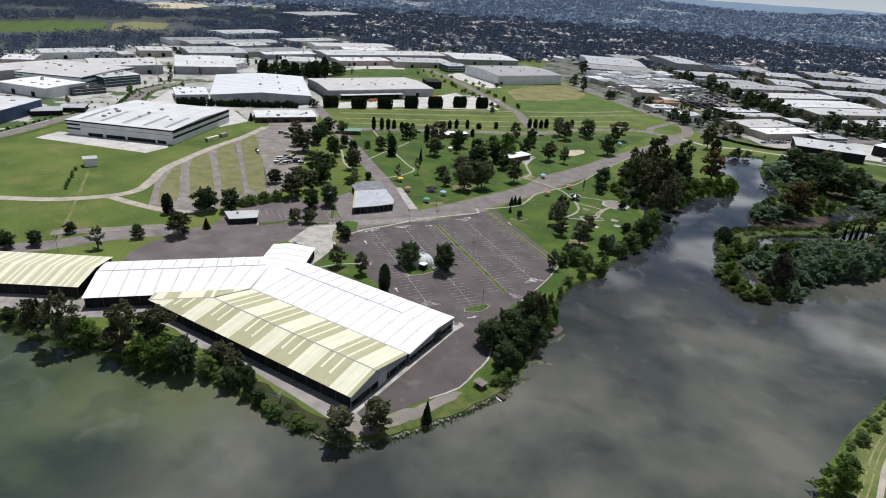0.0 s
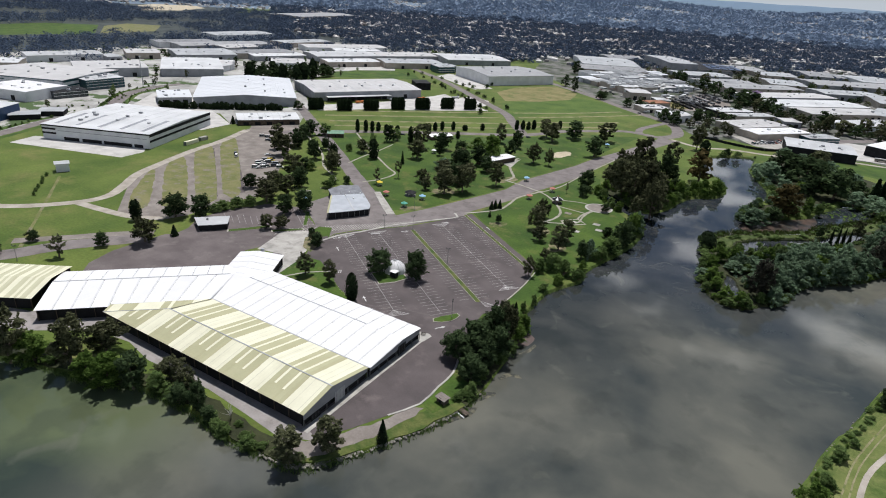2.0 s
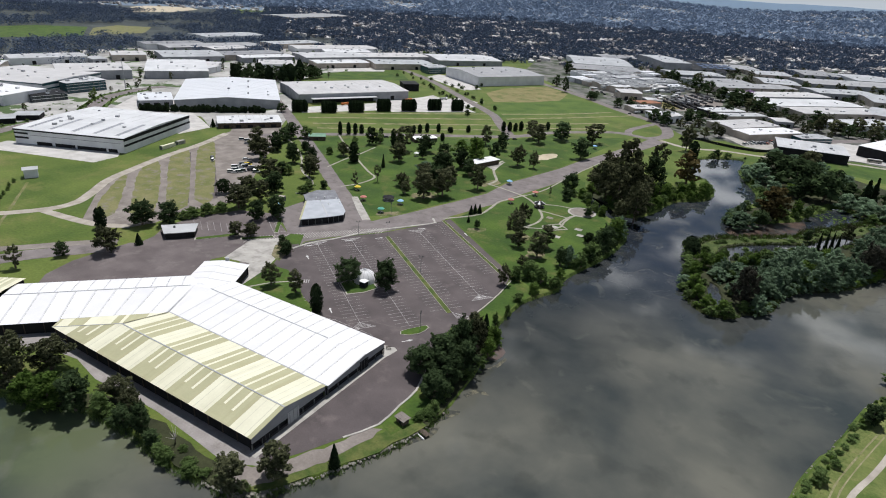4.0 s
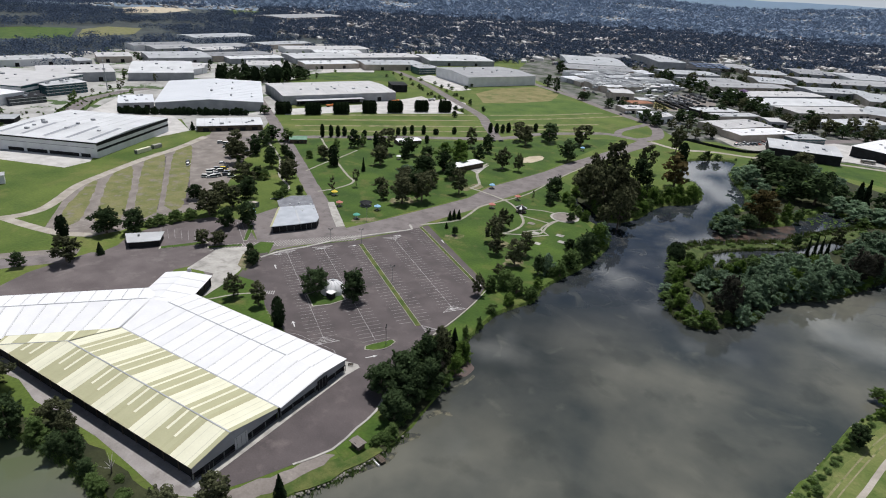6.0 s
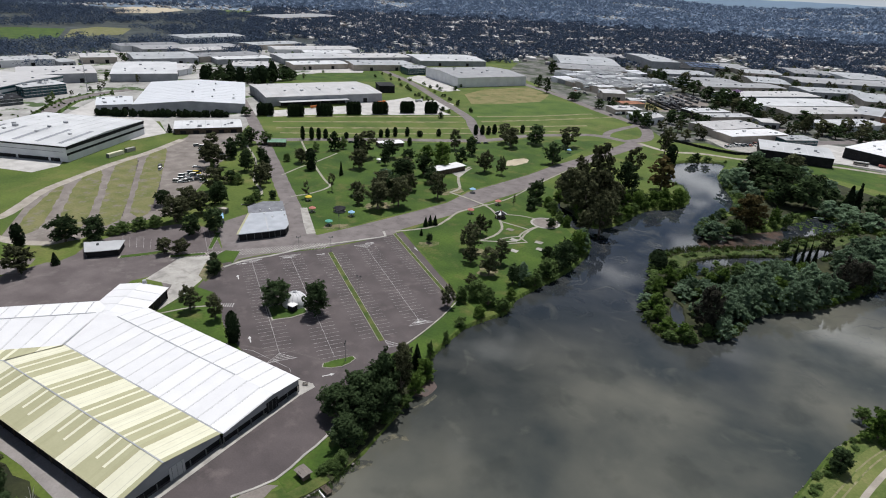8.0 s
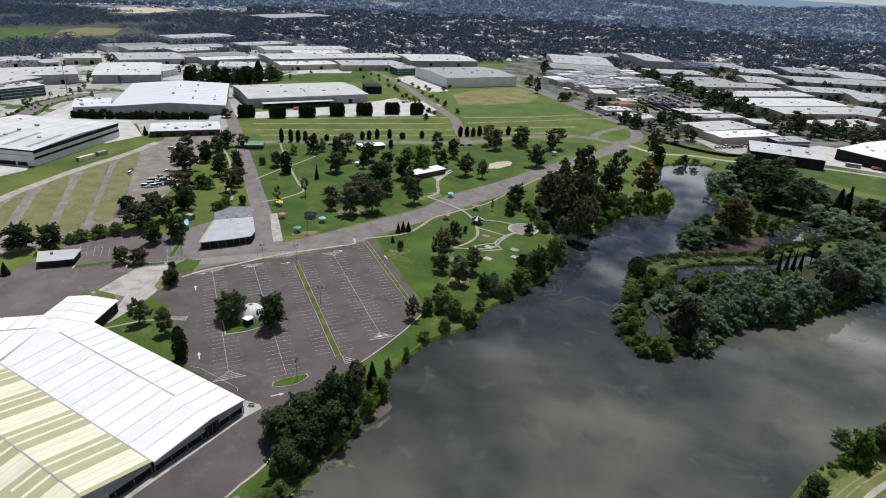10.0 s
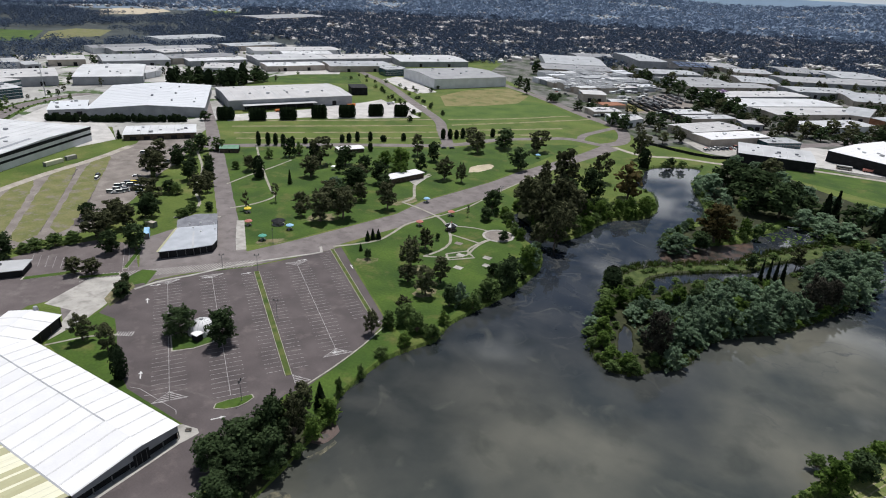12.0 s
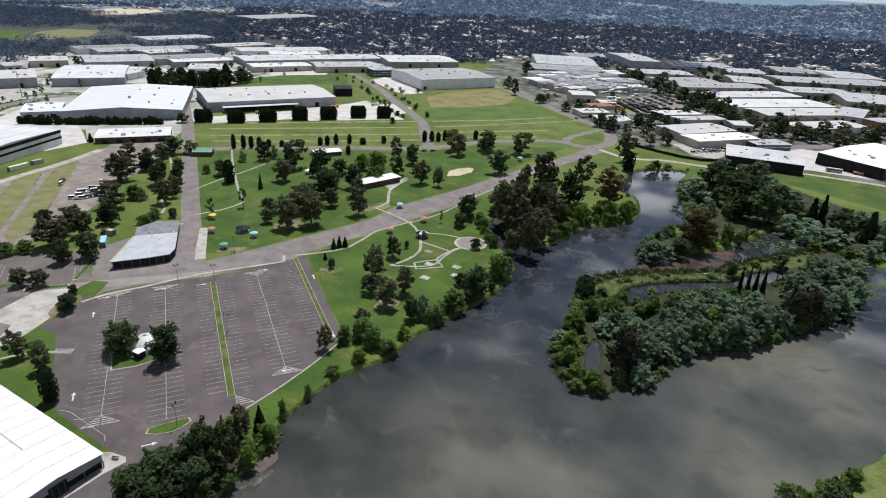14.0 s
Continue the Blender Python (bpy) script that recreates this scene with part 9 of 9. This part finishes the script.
for i in range(26):
    x, y = -29 + (i % 13) * 2.9, 648 + (i % 13) * 3.6 + (i // 13) * 7
    vehicle(x + rng.uniform(-0.4, 0.4), y + rng.uniform(-0.4, 0.4), -40 + rng.uniform(-8, 8), car_paints[i % 7], "car parked in the workshop yard", i % 5 == 0)
for i in range(14):
    x, y = -95 - 12.5 * i + rng.uniform(-3, 3), 690 + 11.5 * i
    vehicle(x + 15, y + 12, 137, car_paints[i % 7], "car parked along the works fence", i % 4 == 0)
bus = thing("bus", pose(73.6, 661.4, 0.03, 0, 0, 5), "old grey-green bus parked on the hardstand", "bus")
part("body", boxes((-5.5, -1.25, 0.5, 5.5, 1.25, 3.0)), M_WALL_TAN, bus)
part("windows", boxes((-5.2, -1.28, 1.5, 5.2, 1.28, 2.3)), M_GLASS, bus)
part("roof", boxes((-5.4, -1.2, 3.0, 5.4, 1.2, 3.15)), M_METAL_PALE, bus)
for sx in (-3.4, 3.2):
    for sy in (-1.15, 1.15):
        part("wheel", tube(bmesh.new(), (sx, sy - 0.15, 0.5), (sx, sy + 0.15, 0.5), 0.5, 0.5, 12), M_TYRE, bus)
# storage rows in the workshop yard
ground_piece("workshop_yard", prism(rough_line([(-150, 858), (-140, 800), (-130, 782), (-106, 798), (-80, 882), (-118, 945), (-142, 905)], 1.0, 8.0, 71), -0.3, 0.014), M_DIRT, "pale dirt yard with storage rows", "yard")
ground_piece("yard_grass", prism(rough_line([(-147.6, 828.3), (-140.2, 845.4), (-116.0, 808.2), (-133.2, 785.3)], 1.2, 6.0, 72), -0.3, 0.02), M_DRY, "dry yellowing grass in the workshop yard", "grass")
row_rng = random.Random(19)
for a, b in (((-145.2, 857.6), (-117.2, 831.7)), ((-143.2, 873.2), (-111.2, 844.9)), ((-138.8, 888.4), (-102.4, 848.7)), ((-131.5, 901.2), (-95.3, 860.4)), ((-128.0, 921.7), (-92.4, 877.7)), ((-122.6, 938.7), (-88.0, 893.9))):
    d = Vector((b[0] - a[0], b[1] - a[1], 0))
    row = thing("storage_row", pose(a[0], a[1], 0.01, 0, 0, math.degrees(math.atan2(d.y, d.x))), "long row of dark stacked pallets in the dirt yard", "pallet stack", "storage rows")
    for i in range(int(d.length / 4.2)):
        h_ = row_rng.uniform(1.5, 3.0)
        part("stack", boxes((i * 4.2, -1.6, 0, i * 4.2 + 3.7, 1.6, h_), (i * 4.2 + 0.1, -1.5, h_, i * 4.2 + 3.6, 1.5, h_ + 0.12)), row_rng.choice([M_CAR_DARK, M_CAR_DARK, M_STEEL, M_METAL_GREY]), row)
for x, y, m, lab in ((-97.5, 792.3, M_WHITEC, "white truck in the workshop lane"), (-88, 787, M_REDC, "red truck in the workshop lane"), (-104, 786, M_WHITEC, "white truck in the workshop lane"), (-150, 727, M_WHITEC, "white truck beside the workshop"), (90.7, 665.8, M_REDC, "red truck parked on the hardstand"), (103.6, 667, M_TIMBER, "brown truck parked on the hardstand"), (-345, 628, M_WHITEC, "white truck in the loading yard"), (-368, 590, M_ORANGE, "orange truck in the loading yard"), (-385, 560, M_WHITEC, "white truck in the loading yard"),
                     (-400, 520, M_ORANGE, "orange loader in the loading yard")):
    t = thing("truck", pose(x, y, 0.03, 0, 0, 62 if x < 0 else 8), lab, "truck")
    part("cab", boxes((2.2, -1.2, 0.6, 4.2, 1.2, 2.9)), m, t)
    part("windscreen", boxes((4.2, -1.05, 1.7, 4.26, 1.05, 2.6)), M_GLASS, t)
    part("tray", boxes((-4.2, -1.22, 0.9, 2.0, 1.22, 2.4)), M_METAL_GREY if m is M_WHITEC else m, t)
    for sx in (-3.2, -1.8, 3.1):
        for sy in (-1.1, 1.1):
            part("wheel", tube(bmesh.new(), (sx, sy - 0.15, 0.5), (sx, sy + 0.15, 0.5), 0.5, 0.5, 12), M_TYRE, t)

# stacked goods in long dark rows at the works
for i in range(6):
    st = thing("pallet_row", pose(-112 + i * 13, 800 + i * 2, 0, 0, 0, 128), "long dark row of stacked pallets", "pallet stack", "rows of pallets")
    for j in range(9):
        part("pallet_block", boxes((j * 6.2, 0, 0, j * 6.2 + 5.9, 4.5, 1.6 + 0.5 * ((i + j) % 3))), M_DARK, st)
# roof plant on the works
for i in range(46):
    x, y = -250 + rng.uniform(0, 120), 800 + rng.uniform(0, 150)
    pl = thing("roof_unit", pose(x, y, 7.2, 0, 0, 50), "pale rooftop plant unit on the works", "plant unit", "roof units")
    part("casing", boxes((-3, -2, -0.4, 3, 2, rng.uniform(1.2, 2.8))), rng.choice((M_WHITEC, M_METAL_PALE, M_METAL_GREY)), pl)
    part("grille", boxes((-2.5, -2.06, 0.2, 2.5, -2.0, 1.0)), M_DARK, pl)
# dark shade-cloth fence along the workshop yard
fence = thing("yard_fence", pose(0, 0, 0), "long dark shade-cloth fence of the workshop yard", "fence")
pts = [(-82, 640), (-66, 634), (-50, 628), (-34, 624), (-18, 624), (-6, 632)]
for a, b in zip(pts, pts[1:]):
    d = Vector((b[0] - a[0], b[1] - a[1], 0))
    m = Matrix.Translation((*a, 0)) @ Matrix.Rotation(math.atan2(d.y, d.x), 4, "Z")
    bm = bmesh.new()
    box(bm, 0.1, -0.04, 0.1, d.length, 0.04, 2.4, m)
    part("panel", bm, M_DARK, fence)
    bm = bmesh.new()
    box(bm, -0.08, -0.08, 0, 0.08, 0.08, 2.6, m)
    part("post", bm, M_STEEL, fence)

# ---- water's edge: stones, reeds, lilies, dead wood ----


def along(points, count, spread, seed):
    r = random.Random(seed)
    line = smooth_line(points, 2.0)
    out = []
    for _ in range(count):
        p = line[r.randrange(len(line))]
        out.append((p.x + r.uniform(-spread, spread), p.y + r.uniform(-spread, spread)))
    return out


bm = bmesh.new()
r = random.Random(4)
for x, y in along(SHORE_WEST[11:19], 1100, 1.5, 8) + along(SHORE_SOUTH[5:], 60, 1.0, 9):
    s = r.uniform(0.14, 0.5)
    made = bmesh.ops.create_icosphere(bm, subdivisions=1, radius=s)["verts"]
    for v in made:
        v.co = Vector((v.co.x * r.uniform(0.8, 1.3), v.co.y * r.uniform(0.8, 1.3), v.co.z * 0.7)) + Vector((x, y, -0.5))
tagged(part("bank_stones", bm, M_STONE), "rough pale stones along the lake bank", "stones", kind="stuff")


def reed_bed(name, spots, h, label, material):
    bm = bmesh.new()
    r = random.Random(len(spots))
    for x, y in spots:
        for _ in range(7):
            a, hh = r.uniform(0, 6.28), h * r.uniform(0.6, 1.2)
            w = 0.1
            px, py = x + r.uniform(-0.6, 0.6), y + r.uniform(-0.6, 0.6)
            b0 = Vector((px, py, -1.1))
            side = Vector((math.cos(a), math.sin(a), 0)) * w
            tip = b0 + Vector((r.uniform(-0.5, 0.5), r.uniform(-0.5, 0.5), hh + 0.6))
            bm.faces.new([bm.verts.new(p) for p in (b0 - side, b0 + side, tip + side * 0.3, tip - side * 0.3)])
    tagged(part(name, bm, material), label, "reeds", kind="stuff")


reed_bed("island_reeds", along(ISLAND[:10], 1300, 3.4, 3) + along(ISLAND[10:] + ISLAND[:1], 260, 1.0, 5) + along(POND, 300, 1.4, 4), 1.3, "green reeds and rushes round the island", L_REED)
reed_bed("shore_reeds", along(SHORE_EAST, 500, 1.6, 6) + along(SHORE_NORTH[14:], 380, 1.4, 7), 1.3, "green reeds along the shore", L_BUSH)
reed_bed("bank_grass", along(SHORE_WEST[1:19], 2200, 2.6, 13) + along(SHORE_NORTH[:12], 700, 1.2, 14) + along([(x + 3.0, y - 1.2) for x, y in SHORE_SOUTH], 2600, 3.0, 15), 0.6, "rank grass and weeds on the lake bank", L_BUSH)
bm = bmesh.new()
r = random.Random(31)
for cx, cy, k, sp in ((48, 470, 60, 9), (40, 462, 40, 6), (62, 478, 40, 7), (84, 425, 30, 4), (88, 440, 30, 5), (20, 428, 25, 5), (-14, 375, 20, 4)):
    for _ in range(k):
        x, y, s = cx + r.gauss(0, sp), cy + r.gauss(0, sp * 0.6), r.uniform(0.4, 1.0)
        z = WATER + 0.012 + 0.004 * r.random()
        bm.faces.new([bm.verts.new((x + s * math.cos(a), y + s * math.sin(a), z)) for a in (2 * math.pi * i / 7 for i in range(7))])
tagged(part("lily_pads", bm, L_LIME), "pale green lily pads on the still water", "lily pads", kind="stuff")
for x, y, turn, l_ in ((16.6, 401.0, 32, 4.5), (20.4, 403.4, 25, 3.5), (27.5, 415.3, 35, 3.5), (46, 486, 20, 6), (48, 488, 30, 5)):
    lg = thing("bleached_log", pose(x, y, -0.6, 0, 0, turn), "bleached fallen log at the water's edge", "log", "fallen logs")
    part("stem", tube(bmesh.new(), (-l_ / 2, 0, 0), (l_ / 2, 0, 0.2), 0.35, 0.2, 7), M_WHITEC, lg)
    part("stub", tube(bmesh.new(), (l_ / 5, 0, 0.1), (l_ / 3, 0.9, 0.7), 0.14, 0.05, 6), M_WHITEC, lg)
dead = thing("dead_tree", pose(-13, 372, -0.6), "bare bleached dead tree standing in the shallows", "tree")
part("trunk", tube(bmesh.new(), (0, 0, 0), (0.6, 0.3, 5.5), 0.3, 0.08, 7), M_CONC, dead)
r = random.Random(2)
for i in range(7):
    z = 1.5 + i * 0.6
    part("branch", tube(bmesh.new(), (0.1 * i, 0.04 * i, z), (0.1 * i + r.uniform(-2, 2), r.uniform(-2, 2), z + r.uniform(0.8, 2)), 0.1, 0.03, 5), M_CONC, dead)

# ---- distance: suburb woods, houses and hills ----


def scatter(name, spots, sizes, make, material, label, category, kind="stuff"):
    """Many small forms as one mesh: make() gives corner offsets and faces for a unit form."""
    allv, allf, base = [], [], 0
    for (x, y, z), s in zip(spots, sizes):
        v, f = make(s)
        allv.append(v + np.array([x, y, z]))
        allf.append(f + base)
        base += len(v)
    v, f = np.concatenate(allv), np.concatenate(allf)
    me = bpy.data.meshes.new(name)
    me.from_pydata(v.tolist(), [], f.tolist())
    me.materials.append(material)
    return tagged(new(name, me), label, category, kind=kind)


gen = np.random.default_rng(5)


def faint_tree(s):
    """A hill tree, a few sprays only."""
    return far_tree(s, 12, 0.42)


def fine_tree(s):
    """A nearer tree of the distance, with more and smaller sprays."""
    return far_tree(s, 34, 0.2)


def far_tree(s, k=20, spray=0.31):
    """A far tree: a ragged crown of leaf sprays round a knobbly heart, on a short trunk."""
    h, w = s
    d = gen.normal(size=(k, 3)) + [0, 0, 0.35]
    d /= np.linalg.norm(d, axis=1)[:, None]
    c = d * [w, w, h * 0.44] * gen.uniform(0.55, 1.05, (k, 1)) + [0, 0, h * 0.5]
    v = np.repeat(c, 3, axis=0) + gen.normal(size=(k * 3, 3)) * [w * spray, w * spray, w * spray * 0.7]
    return v, np.arange(k * 3).reshape(-1, 3)


def house(s):
    """A far house: four walls under a hipped roof."""
    a, l, w, h = s
    co, si = math.cos(a), math.sin(a)
    p = np.array([(-l, -w, 0), (l, -w, 0), (l, w, 0), (-l, w, 0), (-l, -w, h), (l, -w, h), (l, w, h), (-l, w, h), (-l * 0.5, 0, h + w * 0.4), (l * 0.5, 0, h + w * 0.4)])
    p = np.column_stack((p[:, 0] * co - p[:, 1] * si, p[:, 0] * si + p[:, 1] * co, p[:, 2]))
    f = np.array([(0, 1, 5), (0, 5, 4), (1, 2, 6), (1, 6, 5), (2, 3, 7), (2, 7, 6), (3, 0, 4), (3, 4, 7), (4, 5, 9), (4, 9, 8), (6, 7, 8), (6, 8, 9), (5, 6, 9), (7, 4, 8)])
    return p, f


def polar(count, r0, r1, a0, a1):
    """Places spread over a sector; angles in degrees from +y towards -x."""
    r = np.sqrt(gen.uniform(r0 * r0, r1 * r1, count))
    a = np.radians(gen.uniform(a0, a1, count))
    return np.column_stack((-np.sin(a) * r, np.cos(a) * r))


def hill(x, y):
    r = np.hypot(x, y)
    return np.clip((r - 2300) / 2400, 0, 1) ** 1.3 * 95


def clear_of(p, patches):
    keep = np.ones(len(p), bool)
    for x, y, rad in patches:
        keep &= np.hypot(p[:, 0] - x, p[:, 1] - y) > rad
    return p[keep]


def grouped(p, scale, cut, seed):
    """Thins places out into groves."""
    keep = [noise.noise((x / scale, y / scale, seed)) > cut for x, y in p]
    return p[np.array(keep)]




def off_roofs(p):
    """Leaves out places that lie on a building."""
    keep = np.ones(len(p), bool)
    for bx, by, t, bl, bd in FOOTPRINTS:
        u = (p[:, 0] - bx) * math.cos(t) + (p[:, 1] - by) * math.sin(t)
        v = (p[:, 1] - by) * math.cos(t) - (p[:, 0] - bx) * math.sin(t)
        keep &= ~((u > -9) & (u < bl + 9) & (v > -9) & (v < bd + 9))
    return p[keep]


# rolling far land
bm = bmesh.new()
rings = [2300, 2700, 3100, 3500, 3900, 4300, 4600, 4850]
grid = []
for r in rings:
    row = []
    for i in range(97):
        a = radians(-30 + 130 * i / 96)
        x, y = -math.sin(a) * r, math.cos(a) * r
        z = float(hill(x, y)) * (0.82 + 0.5 * noise.noise((x / 700, y / 700, 3))) + (0.2 if r > 2300 else -0.5)
        row.append(bm.verts.new((x, y, z)))
    grid.append(row)
for u, v in zip(grid, grid[1:]):
    for i in range(96):
        bm.faces.new((u[i], u[i + 1], v[i + 1], v[i]))
bmesh.ops.recalc_face_normals(bm, faces=bm.faces)
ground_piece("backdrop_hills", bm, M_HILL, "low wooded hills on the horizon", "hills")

bm = bmesh.new()
rows = []
for i in range(61):
    a = radians(-22 + 104 * i / 60)
    rows.append([bm.verts.new((-math.sin(a) * r, math.cos(a) * r, 0.003)) for r in ((1360 if a < radians(12) else 1190) if a < radians(42) else 890, 1700, 2330)])
for u, v in zip(rows, rows[1:]):
    for k in (0, 1):
        bm.faces.new((u[k], v[k], v[k + 1], u[k + 1]))
bmesh.ops.recalc_face_normals(bm, faces=bm.faces)
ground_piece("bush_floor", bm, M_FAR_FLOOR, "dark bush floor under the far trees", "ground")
woods = grouped(polar(26000, 1130, 2600, -12, 46), 90, -0.22, 2)
woods = woods[np.hypot(woods[:, 0] - 20, woods[:, 1] - 1000) > 330]
woods = off_roofs(woods)
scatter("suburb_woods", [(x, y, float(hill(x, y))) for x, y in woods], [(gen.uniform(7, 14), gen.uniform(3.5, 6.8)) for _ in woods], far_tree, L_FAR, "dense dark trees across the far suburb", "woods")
west = grouped(polar(12000, 920, 2500, 44, 78), 170, -0.22, 4)
west = clear_of(west, ((-1240, 560, 105), (-1230, 670, 105), (-1205, 790, 95), (-1800, 1310, 170), (-1680, 1620, 190)))
west = off_roofs(west)
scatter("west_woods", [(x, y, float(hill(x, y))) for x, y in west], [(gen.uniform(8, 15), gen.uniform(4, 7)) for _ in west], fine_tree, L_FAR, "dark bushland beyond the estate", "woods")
deep = grouped(polar(13000, 2450, 4750, -14, 78), 300, -0.42, 6)
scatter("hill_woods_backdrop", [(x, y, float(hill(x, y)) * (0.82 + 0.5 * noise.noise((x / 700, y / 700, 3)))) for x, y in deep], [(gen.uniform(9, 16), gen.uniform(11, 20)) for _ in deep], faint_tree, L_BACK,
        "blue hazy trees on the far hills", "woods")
homes = np.concatenate((polar(5600, 1150, 2500, -12, 44), polar(8000, 2300, 4600, -14, 60)))
homes = np.round(homes / [18, 44]) * [18, 44] + gen.normal(size=homes.shape) * [7, 13]
homes = homes[(homes[:, 1] > 1050) & (np.hypot(homes[:, 0] - 20, homes[:, 1] - 1000) > 340)]
homes = off_roofs(homes)
scatter("suburb_houses", [(x, y, float(hill(x, y)) * (0.82 + 0.5 * noise.noise((x / 700, y / 700, 3)))) for x, y in homes], [(0.35 + 1.57 * gen.integers(0, 2), gen.uniform(3.2, 7), gen.uniform(2.8, 4.8), gen.uniform(3, 5)) for _ in homes], house, M_TERRACOTTA,
        "pale and grey roofed suburban houses among trees", "houses")

# last ridge behind the hills, painted haze blue and made to glow
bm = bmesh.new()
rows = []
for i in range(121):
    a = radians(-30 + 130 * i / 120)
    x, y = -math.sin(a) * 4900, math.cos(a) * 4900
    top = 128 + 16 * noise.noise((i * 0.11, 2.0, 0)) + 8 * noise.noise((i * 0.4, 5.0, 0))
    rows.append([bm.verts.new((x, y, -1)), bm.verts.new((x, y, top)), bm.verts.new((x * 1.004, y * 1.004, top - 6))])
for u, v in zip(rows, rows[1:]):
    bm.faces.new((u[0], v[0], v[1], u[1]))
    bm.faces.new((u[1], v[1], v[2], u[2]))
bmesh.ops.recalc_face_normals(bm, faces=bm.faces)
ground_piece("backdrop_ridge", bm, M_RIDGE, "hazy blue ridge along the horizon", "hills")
